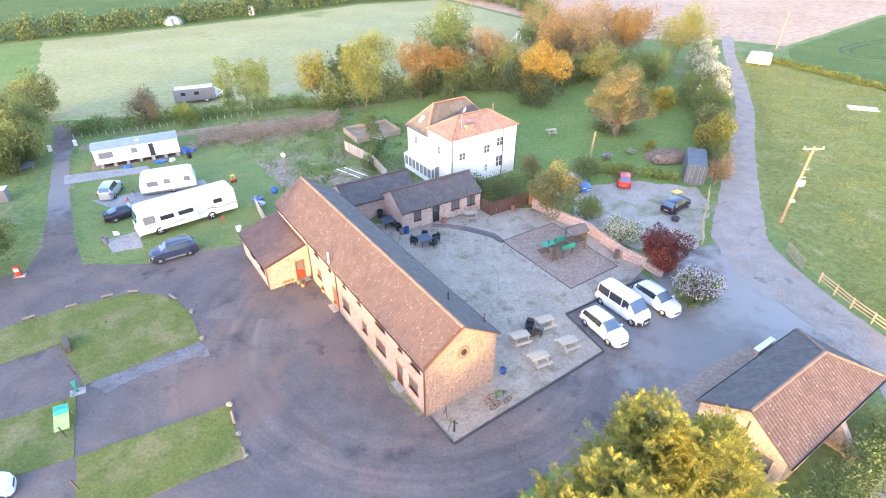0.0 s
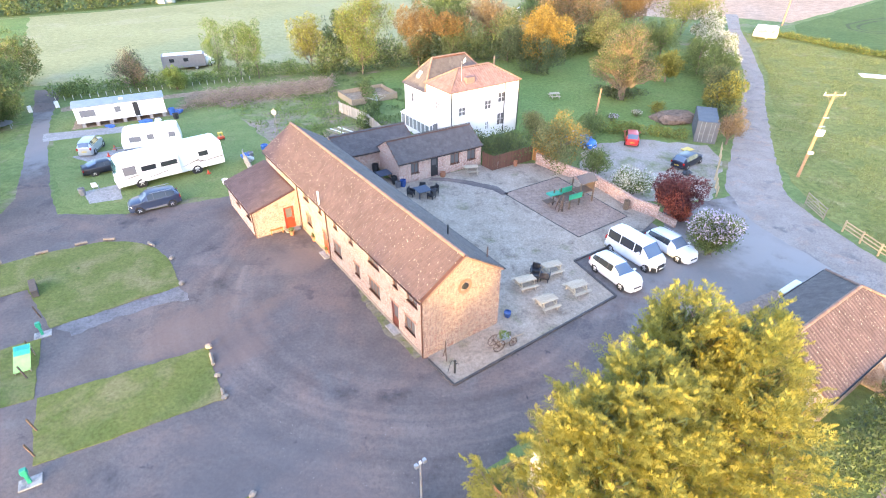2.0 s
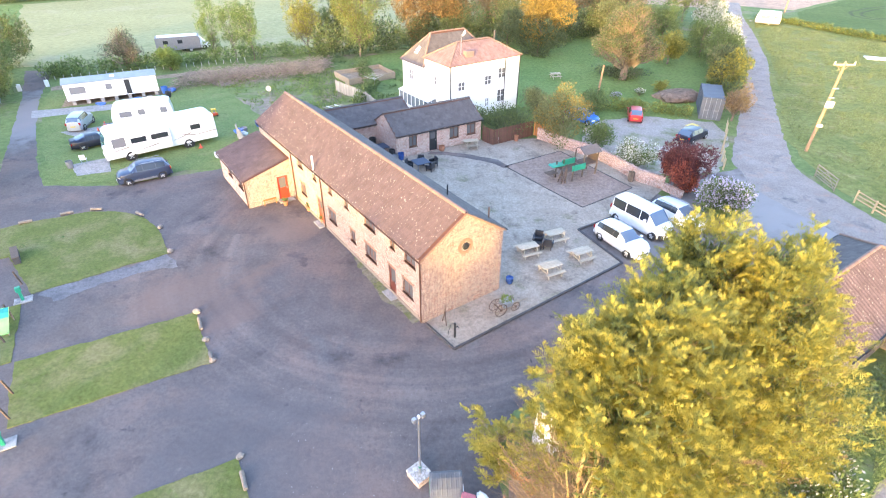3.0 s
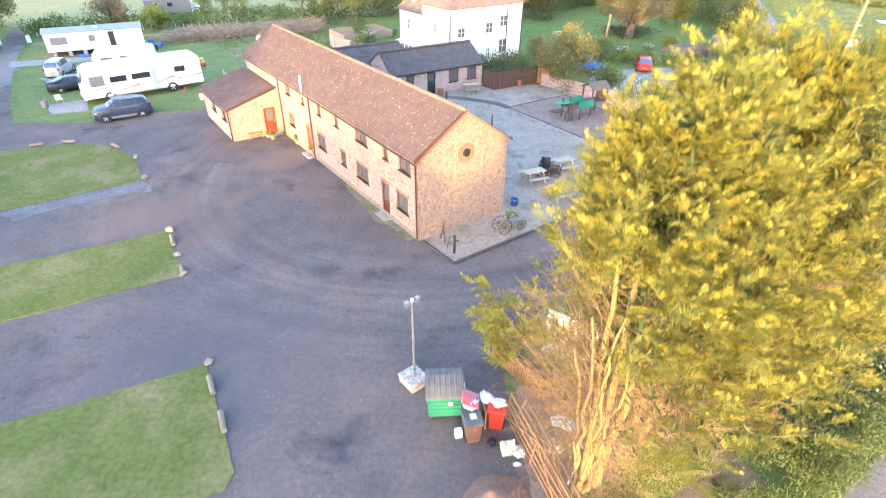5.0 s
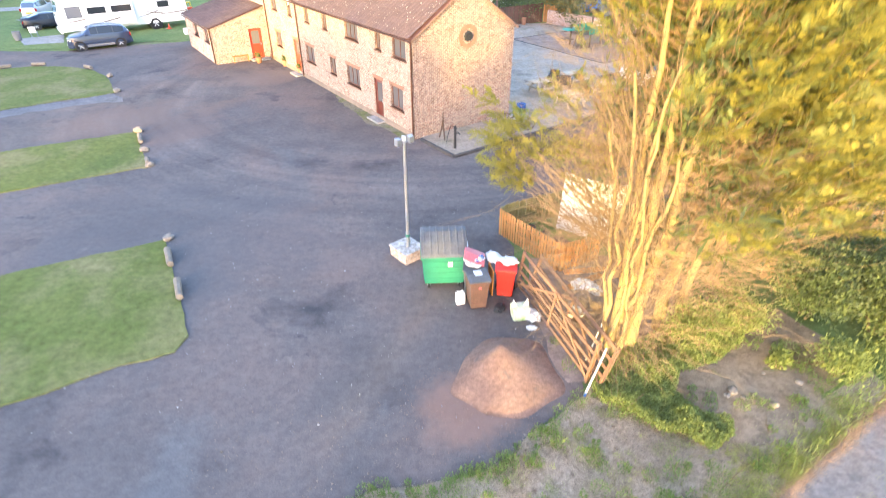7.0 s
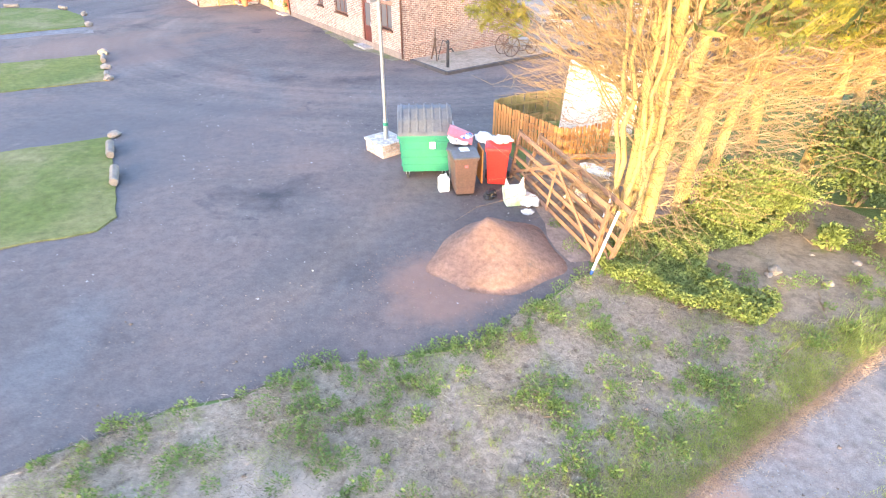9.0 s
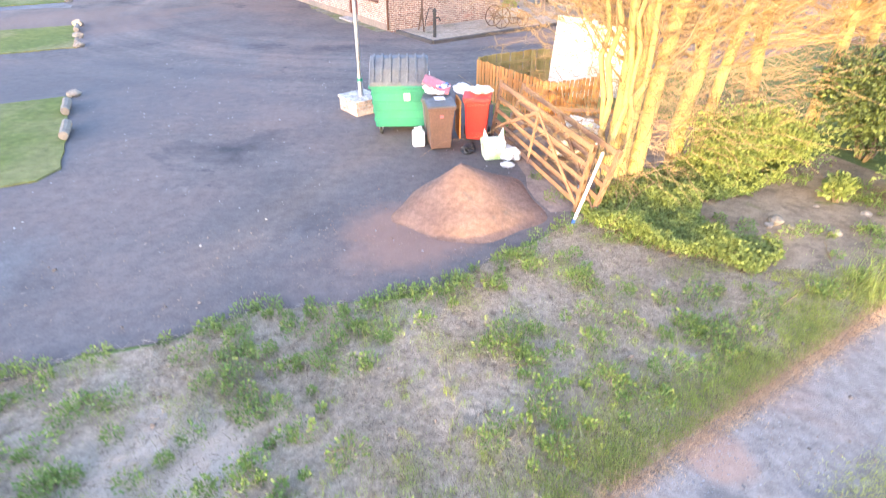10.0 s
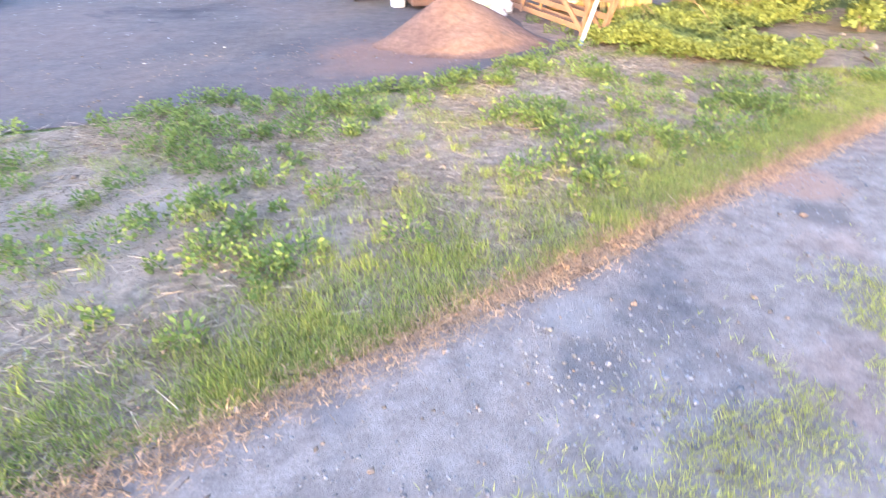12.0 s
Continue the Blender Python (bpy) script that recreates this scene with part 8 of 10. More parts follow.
for x, y, r, h, m_ in ((-3.9, 49.0, 0.3, 0.7, M_BLUEGLAZE), (-4.8, 49.6, 0.3, 0.8, M_BLACK), (-4.4, 48.8, 0.28, 0.6, M_GREY), (-7.0, 52.2, 0.35, 1.0, M_BLACK), (0.1, 51.3, 0.3, 0.5, M_CLAY), (8.0, 54.0, 0.22, 0.6, M_CLAY), (6.0, 53.6, 0.2, 0.5, M_WHITE)):
    barrel("plant_pot", x, y, r, h, m_, "round tub standing against the cottage")
ct = copy_thing(gt_, pose(-6.0, 50.6, 0.07, 0, 0, 31))
tagged(ct, "low grey table beside the cottage wall", "table")

# hand pump and cart with flowers by the gable
pump = thing("hand_pump", pose(0.75, 23.4, 0.07, 0, 0, 30), "old black iron hand pump on the gravel", "pump")
part("column", cyl((0, 0, 0), (0, 0, 0.95), 0.07, 0.06, 10), M_BLACK, pump)
part("cap", cyl((0, 0, 0.95), (0, 0, 1.08), 0.09, 0.03, 10), M_BLACK, pump)
part("spout", tubes([[(Vector((0, 0, 0.7)), 0.035), (Vector((0.18, 0, 0.72)), 0.035), (Vector((0.26, 0, 0.6)), 0.03)]], 8), M_BLACK, pump)
part("lever", tubes([[(Vector((0, 0, 1.0)), 0.02), (Vector((-0.25, 0, 1.1)), 0.02), (Vector((-0.42, 0, 0.6)), 0.018), (Vector((-0.45, 0, 0.35)), 0.018)]], 6), M_BLACK, pump)
mangle = thing("iron_wheel_stand", pose(0.2, 24.6, 0.07, 0, 0, 30), "rusty iron flywheel on a stand by the wall", "machine")


def spoked(parent, r, name="wheel", m=None, material=None):
    bm = bmesh.new()
    n = 22
    for k in range(n):
        a, b = 2 * math.pi * k / n, 2 * math.pi * (k + 1) / n
        add_cyl(bm, (r * math.cos(a), 0, r * math.sin(a)), (r * math.cos(b), 0, r * math.sin(b)), 0.025, 0.025, 5)
    w = part(name, bm, material or M_RUST, parent)
    if m is not None:
        w.matrix_basis = m
    for k in range(8):
        a = 2 * math.pi * k / 8
        part("spoke", cyl((0, 0, 0), (r * math.cos(a), 0, r * math.sin(a)), 0.014, 0.014, 5), material or M_RUST, w)
    part("hub", cyl((0, -0.06, 0), (0, 0.06, 0), 0.06, 0.06, 8), material or M_RUST, w)


M_RUST = mat("rusty_iron", (0.16, 0.1, 0.07), (0.1, 0.07, 0.055), 5, 40, 0.8, 0.3)
spoked(mangle, 0.42, m=pose(0, 0, 0.85, 0, 0, 60))
part("stand_leg", beam((-0.05, -0.25, 0), (0, 0, 0.85), 0.05, 0.05), M_RUST, mangle)
part("stand_leg", beam((-0.05, 0.25, 0), (0, 0, 0.85), 0.05, 0.05), M_RUST, mangle)
cart = thing("flower_cart", pose(4.1, 25.9, 0.07, 0, 0, 30), "old wheeled cart planted with yellow flowers", "cart")
for x, y, r in ((-0.75, -0.3, 0.42), (-0.75, 0.35, 0.42), (0.35, -0.3, 0.3), (0.35, 0.35, 0.3)):
    spoked(cart, r, m=pose(x, y, r))
part("axle", cyl((-0.75, -0.32, 0.42), (-0.75, 0.37, 0.42), 0.03, 0.03, 6), M_RUST, cart)
part("axle", cyl((0.35, -0.32, 0.3), (0.35, 0.37, 0.3), 0.03, 0.03, 6), M_RUST, cart)
part("pole", beam((-0.75, 0.02, 0.42), (1.5, 0.02, 0.3), 0.06, 0.06), M_WOOD, cart)
part("tub", box(-0.5, 0.2, -0.28, 0.33, 0.42, 0.75, 0.04), M_STEEL, cart, "grey metal tub")
rngc = np.random.default_rng(2)
V, F = leaf_cloud([(-0.15, 0.02, 0.85, 0.35, 0.3, 0.2)], 260, 0.12, rngc, 0.6)
fl = new("planting", quick_mesh("planting", V, F, LEAF["weed"]))
fl.parent = cart

# climbing frame
play = thing("climbing_frame", pose(12.4, 45.4, 0.085, 0, 0, 28), "brown timber climbing frame with green panels and slide", "climbing frame")
M_PLAYWOOD = mat("brown_play_timber", (0.15, 0.1, 0.07), (0.11, 0.075, 0.055), 3, 30, 0.8)
M_GREENPANEL = mat("green_plastic", (0.02, 0.3, 0.19), (0.015, 0.24, 0.15), 3, 30, 0.4, grain=0.08)
for x in (0.3, 1.9):
    for y in (-0.6, 0.6):
        part("post", box(x - 0.05, x + 0.05, y - 0.05, y + 0.05, 0, 2.3, 0.006), M_PLAYWOOD, play)
for x in (-1.9, -1.1):
    for y in (-0.9, 0.5):
        part("post", box(x - 0.05, x + 0.05, y - 0.05, y + 0.05, 0, 1.6, 0.006), M_PLAYWOOD, play)
part("deck", box(0.25, 1.95, -0.65, 0.65, 1.1, 1.18, 0.01), M_PLAYWOOD, play)
for s in (-1, 1):
    slab(play, "roof_panel", [(0.1, s * 0.85, 2.25), (2.1, s * 0.85, 2.25), (2.1, 0, 2.75), (0.1, 0, 2.75)][:: (1 if s < 0 else -1)], 0.04, M_SLATE)
part("green_panel", box(-1.3, 0.25, -0.95, -0.9, 1.0, 1.55, 0.01), M_GREENPANEL, play)
part("green_panel", box(-1.3, 0.25, 0.5, 0.55, 1.0, 1.55, 0.01), M_GREENPANEL, play)
part("bridge", box(-1.9, 0.25, -0.88, 0.48, 0.95, 1.0, 0.01), M_PLAYWOOD, play)
part("slide", prism([(-2.6, 1.2), (-2.4, 1.3), (-1.2, 1.25), (-1.2, 1.15), (-2.4, 1.2)], 0.1, 0.9, 0.02), M_GREENPANEL, play)
for k in range(5):
    part("rung", cyl((-2.3 - 0.02 * k, -0.8, 0.2 + 0.2 * k), (-1.9, -0.8, 0.2 + 0.2 * k), 0.03, 0.03, 6), M_PLAYWOOD, play)
for y in (-0.85, -0.4):
    part("ladder_side", beam((-2.3, y, 0), (-1.9, y, 1.4), 0.06, 0.08), M_PLAYWOOD, play)
part("wall_panel", box(1.9, 1.95, -0.6, 0.6, 1.2, 1.9, 0.01), M_PLAYWOOD, play)
seat = part("ramp", box(-2.9, -1.9, 0.1, 0.9, 0.5, 0.58, 0.02), M_PLAYWOOD, play)
stump = barrel("tree_stump", 17.2, 44.2, 0.28, 0.9, M_TRUNK, "upright tree stump by the brick wall", 0.07, "stump")

# power poles
def power_pole(x, y, h, label, arm=True, lean=(0, 0), turn=0.0):
    ob = thing("power_pole", pose(x, y, 0, lean[0], lean[1], turn), label, "pole")
    part("pole", cyl((0, 0, -0.1), (0, 0, h), 0.16, 0.11, 12), M_POLE, ob)
    if arm:
        part("crossarm", box(-1.25, 1.25, -0.07, 0.07, h - 0.35, h - 0.2, 0.01), M_WOOD, ob)
        for x_ in (-1.15, 0.0, 1.15):
            part("insulator", cyl((x_, 0, h - 0.2), (x_, 0, h + 0.02), 0.05, 0.035, 8), M_WHITE, ob)
        for s in (-1, 1):
            part("brace", beam((s * 0.7, 0.09, h - 0.35), (0, 0.12, h - 1.0), 0.03, 0.04), M_WOOD, ob)
        part("transformer", box(-0.35, 0.35, -0.5, -0.14, h * 0.52, h * 0.52 + 0.6, 0.04), M_WHITE, ob, "pale transformer box")
        part("switch_box", box(-0.22, 0.22, -0.4, -0.12, h * 0.3, h * 0.3 + 0.25, 0.02), M_WHITE, ob)
        for z in (h * 0.62, h * 0.72):
            part("bracket", box(-0.3, 0.3, -0.3, -0.12, z, z + 0.08, 0.01), M_STEEL, ob)
    return ob


power_pole(37.4, 51.4, 8.9, "tall timber power pole with crossarm and transformer", True, (0, 3.5), 12)
power_pole(80.9, 135.4, 8.5, "timber power pole beyond the lane", False, (0, 2))
power_pole(83.2, 180, 7.5, "timber power pole in the ploughed field", False)
power_pole(19.5, 66.4, 4.9, "slim leaning garden pole", False, (0, 3))


# post and rail fence by the lane
def rail_fence(pts, label):
    ob = thing("rail_fence", pose(pts[0][0], pts[0][1], 0), label, "fence")
    o = Vector((pts[0][0], pts[0][1], 0))
    for (x0, y0), (x1, y1) in zip(pts, pts[1:]):
        a, b = Vector((x0, y0, 0)) - o, Vector((x1, y1, 0)) - o
        n = max(1, round((b - a).length / 1.8))
        for k in range(n):
            p, q = a.lerp(b, k / n), a.lerp(b, (k + 1) / n)
            part("post", box(p.x - 0.06, p.x + 0.06, p.y - 0.06, p.y + 0.06, 0, 1.15, 0.008), M_NEWWOOD, ob)
            for z in (0.4, 0.72, 1.02):
                part("rail", beam((p.x, p.y, z), (q.x, q.y, z), 0.04, 0.1), M_NEWWOOD, ob)
    return ob


M_NEWWOOD = mat("pale_new_timber", (0.5, 0.36, 0.2), (0.4, 0.28, 0.15), 3, 30, 0.75, stretch=(1, 6, 6))
rail_fence([(35.0, 40.2), (35.5, 36.4), (36.5, 32.4), (38.0, 28.5), (39, 24)], "pale post and rail fence beside the lane")


def field_gate(m, w, label, material, name="field_gate"):
    ob = thing(name, m, label, "gate")
    for z in (0.12, 0.32, 0.55, 0.82, 1.12):
        part("bar", box(0, w, -0.02, 0.02, z, z + 0.085 if z < 1 else z + 0.1, 0.004), material, ob)
    for x in (0, w - 0.08):
        part("stile", box(x, x + 0.08, -0.035, 0.035, 0, 1.25, 0.005), material, ob)
    part("brace", beam((0.05, -0.04, 0.15), (w * 0.5, -0.04, 1.15), 0.025, 0.075), material, ob)
    part("brace", beam((w - 0.05, -0.04, 0.15), (w * 0.5, -0.04, 1.15), 0.025, 0.075), material, ob)
    part("upright", box(w * 0.5 - 0.04, w * 0.5 + 0.04, -0.045, -0.022, 0.1, 1.2, 0.004), material, ob)
    return ob


field_gate(pose(34.7, 45.4, 0.0, 0, 0, -93), 3.2, "weathered field gate at the meadow", M_WOOD)
rail_fence([(26.8, 46.8), (28.3, 50.6), (30.5, 54.6), (32.4, 58.6)], "leaning old fence beside the car park")

# steel shipping container by the lane
M_SHED = mat("blue_grey_container_paint", (0.105, 0.118, 0.135), (0.075, 0.084, 0.098), 1.2, 18, 0.7, grain=0.3)
shed = thing("shipping_container", pose(30.3, 61.3, 0, 0, 0, -20), "blue-grey steel shipping container with scuffed doors", "container")
part("roof", box(0.06, 2.38, 0.06, 6.0, 2.5, 2.56, 0.01), M_SHED, shed)
part("floor", box(0.06, 2.38, 0.06, 6.0, 0.04, 0.16), M_BLACK, shed)
for x_ in (0.02, 2.36):
    zig = []
    for k in range(44):
        zig.append((x_ + (0.06 if k % 4 in (1, 2) else 0.0), 0.12 + k * 0.134))
    vs_ = [(a, b, z) for a, b in zig for z in (0.14, 2.5)]
    part("side_panel", (vs_, [(2 * k, 2 * k + 2, 2 * k + 3, 2 * k + 1) for k in range(43)]), M_SHED, shed)
part("end_panel", box(0.06, 2.38, 5.96, 6.0, 0.14, 2.5), M_SHED, shed)
for x_ in (0.0, 2.3):
    for y_ in (0.0, 5.92):
        part("corner_post", box(x_, x_ + 0.14, y_, y_ + 0.14, 0, 2.59, 0.01), M_SHED, shed)
for y_ in (0.02, 5.94):
    part("end_rail", box(0.14, 2.3, y_, y_ + 0.1, 2.44, 2.58, 0.01), M_SHED, shed)
    part("sill", box(0.14, 2.3, y_, y_ + 0.1, 0.0, 0.16, 0.01), M_SHED, shed)
for x_ in (0.15, 1.225):
    dr_ = part("door", box(x_, x_ + 1.06, 0.03, 0.08, 0.18, 2.42, 0.008), M_SHED, shed)
    for k in range(2):
        part("locking_bar", cyl((x_ + 0.3 + 0.45 * k, 0.0, 0.1), (x_ + 0.3 + 0.45 * k, 0.0, 2.5), 0.02, 0.02, 6), M_STEEL, dr_)
    part("scuffed_patch", box(x_ + 0.15, x_ + 0.75, 0.02, 0.029, 1.0, 1.16), M_GREY, dr_)

# logs and stones along the pitch lawns
M_STONE = mat("pale_stone", (0.33, 0.27, 0.21), (0.25, 0.2, 0.155), 4, 20, 0.9, bump=0.6, depth=0.03)
M_LOG = mat("cut_log", (0.3, 0.24, 0.18), (0.21, 0.165, 0.125), 4, 20, 0.9, bump=0.6, depth=0.03)


def rock(name, x, y, z, s, seed, material, label, category="stone", group="", squash=0.6):
    rng = random.Random(seed)
    bm = bmesh.new()
    bmesh.ops.create_icosphere(bm, subdivisions=2, radius=1.0)
    off = Vector((rng.uniform(0, 50), rng.uniform(0, 50), 0))
    for v in bm.verts:
        v.co *= 1 + 0.35 * noise.noise(v.co * 1.3 + off)
        v.co = Vector((v.co.x * s, v.co.y * s * rng.uniform(0.75, 0.8), v.co.z * s * squash))
    ob = part(name, bm, material)
    ob.matrix_world = pose(x, y, z + s * squash * 0.55, 0, 0, rng.uniform(0, 360))
    return tagged(ob, label, category, group)


def log(x, y, length, r, turn, z=0.04):
    rng = random.Random(int(x * 100))
    ob = part("log", tubes([bent((-length / 2, 0, r), (length / 2, 0, r), r, r * 0.9, 5, 0.02, rng)], 9), M_LOG)
    bmx_ = bmesh.new()
    bmx_.from_mesh(ob.data)
    bmesh.ops.holes_fill(bmx_, edges=bmx_.edges)
    bmx_.to_mesh(ob.data)
    bmx_.free()
    ob.matrix_world = pose(x, y, z, 0, 0, turn)
    return tagged(ob, "short cut log edging a grass pitch", "log", "lawn edging logs")


for x, y, a in ((-35.2, 35.0, 35), (-32.5, 36.6, 35), (-30.1, 38.0, 30), (-28.1, 38.7, 5), (-24.2, 37.9, -35)):
    log(x, y, 0.9, 0.12, a)
for k, (x, y, s) in enumerate(((-21.7, 35.9, 0.26), (-19.5, 32.5, 0.26), (-15.0, 25.7, 0.27), (-13.55, 23.2, 0.22), (-9.15, 15.45, 0.2), (-12.55, 21.5, 0.2))):
    rock("edging_stone", x, y, 0.03, s, k, M_STONE, "pale rounded stone at a lawn corner", "stone", "lawn edging stones")
for x, y, a, ln in ((-14.35, 24.5, -62, 1.1), (-12.75, 21.8, -62, 0.6), (-8.6, 14.2, -62, 0.95), (-7.6, 12.5, -64, 0.95)):
    log(x, y, ln, 0.11, a)


# electric hook-ups, posts and small things on the pitches
def hookup(x, y, turn):
    ob = thing("hook_up_post", pose(x, y, 0.02, 0, 0, turn), "green electric hook-up post on a pale slab", "hook-up post", "hook-up posts")
    part("slab", box(-0.5, 0.5, -0.35, 0.35, 0, 0.07, 0.01), M_PAVE, ob)
    part("post", box(-0.08, 0.08, -0.08, 0.08, 0.07, 1.0, 0.015), M_GREENPANEL, ob)
    part("head", box(-0.14, 0.14, -0.12, 0.12, 0.72, 1.05, 0.02), M_GREENPANEL, ob)
    for y_ in (-0.2, 0.22):
        part("drain_cover", box(-0.36, -0.16, y_ - 0.09, y_ + 0.09, 0.07, 0.085), M_GREY, ob)
    return ob


hookup(-26.35, 26.85, 30)
hookup(-20.25, 16.1, 30)
M_LIME = mat("lime_green_panel", (0.42, 0.75, 0.2), (0.3, 0.62, 0.16), 2, 30, 0.4, bump=0, grain=0.05)
sign = thing("sloped_sign", pose(-25.7, 24.1, 0.05, 0, 0, 25), "sloped green sign board on short legs", "sign")
pn = part("panel", box(-0.45, 0.45, -0.9, 0.9, 0, 0.03, 0.004), M_LIME, sign, "lime green panel")
pn.matrix_basis = pose(0, 0, 0.55, 25, 0, 0)
for k, (c_, y0, y1) in enumerate((((0.02, 0.35, 0.3), 0.55, 0.88), ((0.05, 0.5, 0.3), 0.2, 0.55))):
    b2_ = part("band", box(-0.43, 0.43, y0, y1, 0.031, 0.035), mat("green_band_%d" % k, c_, None, 3, 30, 0.4, bump=0, grain=0.05), pn)
for x in (-0.4, 0.4):
    for y, h in ((-0.75, 0.25), (0.75, 0.85)):
        part("leg", box(x - 0.03, x + 0.03, y - 0.03, y + 0.03, 0, h, 0.004), M_WOOD, sign)
bench2 = thing("timber_trough", pose(-29.9, 31.6, 0.03, 0, 0, -52), "dark timber box at the lawn corner", "box")
part("trough", box(-0.9, 0.9, -0.2, 0.2, 0, 0.5, 0.02), M_KERB, bench2)
part("rim", box(-0.92, 0.92, -0.22, 0.22, 0.5, 0.55, 0.01), M_PLAYWOOD, bench2)


def leaning_post(x, y, ax, ay, h=1.1):
    ob = part("marker_post", box(-0.04, 0.04, -0.04, 0.04, -0.05, h, 0.006), M_PLAYWOOD)
    ob.matrix_world = pose(x, y, 0.02, ax, ay, 0)
    tagged(ob, "thin dark marker post at a pitch corner", "post", "pitch posts")


for x, y in ((-27.6, 28.6), (-25.9, 25.2), (-24.9, 23.0), (-21.9, 19.2), (-21.0, 17.6)):
    leaning_post(x, y, 6, -4)
ru = thing("extinguisher_point", pose(-40.1, 41.2, 0, 0, 0, 20), "red fire point stand on a concrete foot", "fire point")
part("stand", box(-0.25, 0.25, -0.15, 0.15, 0.1, 1.1, 0.02), M_REDDOOR, ru)
part("foot", box(-0.5, 0.5, -0.3, 0.3, 0, 0.1, 0.02), M_PAVE, ru)
part("notice", box(-0.2, 0.2, -0.16, -0.152, 0.6, 0.95), M_WHITE, ru)

# pitch pads and clutter round the caravans
sheet("pitch_pad", [(-35.4, 47.7), (-32.7, 49.5), (-30.8, 46.2), (-33.4, 45.2)], 0.05, M_PAVE, 0.04, 0.6, "grey concrete pad by the motorhome", "pad")
sheet("pitch_pad", [(-41.6, 56.4), (-30.6, 62.4), (-28.8, 59.6), (-38.2, 54.6)], 0.05, M_PAVE, 0.08, 0.6, "grey gravel pad under the caravan", "pad")
sheet("pitch_pad", [(-49.2, 63.5), (-39.8, 66.6), (-38.6, 64.6), (-47.6, 60.8)], 0.05, M_PAVE, 0.08, 0.6, "pale gravel track to the static caravan", "pad")
sheet("static_pad", [(-46.5, 64.8), (-35.4, 70.8), (-35.8, 74.4), (-48.0, 68.4)], 0.045, M_EARTH, 0.15, 0.6, "bare earth under the static caravan", "pad")
M_ORANGE = mat("red_orange_plastic", (0.68, 0.085, 0.035), (0.56, 0.07, 0.03), 3, 30, 0.4)
M_BLUEPLASTIC = mat("blue_plastic", (0.04, 0.14, 0.42), (0.03, 0.11, 0.34), 3, 30, 0.5)
for x, y in ((-37.9, 58.7), (-37.5, 56.6), (-24.6, 52.0)):
    c_ = thing("traffic_cone", pose(x, y, 0.05), "red plastic cone on the pitch", "cone", "red cones")
    part("cone", cyl((0, 0, 0.04), (0, 0, 0.45), 0.13, 0.03, 12), M_ORANGE, c_)
    part("foot", box(-0.2, 0.2, -0.2, 0.2, 0, 0.04, 0.01), M_ORANGE, c_)
toy = thing("toy_car", pose(-26.6, 61.7, 0.04, 0, 0, 40), "red and yellow plastic ride-in toy car", "toy car")
part("body", box(-0.4, 0.4, -0.22, 0.22, 0.1, 0.42, 0.08), M_ORANGE, toy)
part("roof", box(-0.26, 0.26, -0.22, 0.22, 0.82, 0.92, 0.04), mat("yellow_plastic", (0.75, 0.5, 0.03), (0.65, 0.42, 0.03), 3, 30, 0.4), toy)
for x_ in (-0.22, 0.22):
    for y_ in (-0.18, 0.18):
        part("pillar", cyl((x_, y_, 0.4), (x_, y_, 0.84), 0.03, 0.03, 6), toy.children[1].data.materials[0], toy)
        part("wheel", cyl((x_ * 1.2, y_ * 1.2 - 0.03, 0.1), (x_ * 1.2, y_ * 1.2 + 0.03, 0.1), 0.1, 0.1, 10), M_BLACK, toy)
lc = thing("folding_chair", pose(-34.3, 48.1, 0.05, 0, 0, 200), "white folding camp chair on the pad", "chair")
part("seat", box(-0.25, 0.25, -0.22, 0.22, 0.4, 0.44, 0.01), M_WHITE, lc)
part("backrest", box(-0.25, 0.25, 0.2, 0.24, 0.44, 0.9, 0.01), M_WHITE, lc)
for x in (-0.24, 0.24):
    part("leg", beam((x, -0.25, 0), (x, 0.2, 0.44), 0.025, 0.025), M_STEEL, lc)
    part("leg", beam((x, 0.25, 0), (x, -0.2, 0.44), 0.025, 0.025), M_STEEL, lc)
barrel("hose_reel", -35.0, 47.0, 0.3, 0.7, M_GREY, "grey water carrier by the pad", 0.05, "water carrier")
for x, y, r, h, m_ in ((-20.5, 58.6, 0.4, 0.6, M_BLUEPLASTIC), (-21.6, 56.6, 0.4, 0.5, M_GREY), (-35.2, 69.3, 0.35, 0.7, M_BLACK), (-36.3, 70.8, 0.4, 0.9, M_BLUEPLASTIC), (-22.0, 49.6, 0.3, 0.5, M_WHITE)):
    barrel("water_butt", x, y, r, h, m_, "round plastic tub beside the lawn", 0.03, "tub")
M_GUARD = mat("pale_plastic_tube", (0.5, 0.47, 0.4), (0.42, 0.39, 0.33), 3, 30, 0.6)
# pale tree guards along the young field hedge
for k in range(26):
    f_ = k / 25
    gx, gy = (-55.5 + 24 * f_ * 1.02, 76.6 + 11.3 * f_)
    tg = part("tree_guard", cyl((0, 0, 0), (0.03 * (k % 3 - 1), 0, 0.6), 0.055, 0.05, 8), M_GUARD)
    tg.matrix_world = pose(gx, gy, 0.02)
    tagged(tg, "pale plastic tree guard in the young hedge", "tree guard", "tree guards")
# planks, sandpit and clothes dryer in the garden behind
for k in range(5):
    p_ = part("plank", box(-2.2, 2.2, -0.1, 0.1, 0, 0.06, 0.006), M_WHITE if k % 2 else M_WOOD)
    p_.matrix_world = pose(-12.8 + 0.42 * k, 63.8 + 0.3 * k, 0.04, 0, 0, -38)
    tagged(p_, "long pale plank lying in the grass", "plank", "planks in the grass")
sp = thing("sand_pit", pose(-10.9, 78.6, 0.02, 0, 0, 32), "raised timber sand pit in the garden", "sand pit")
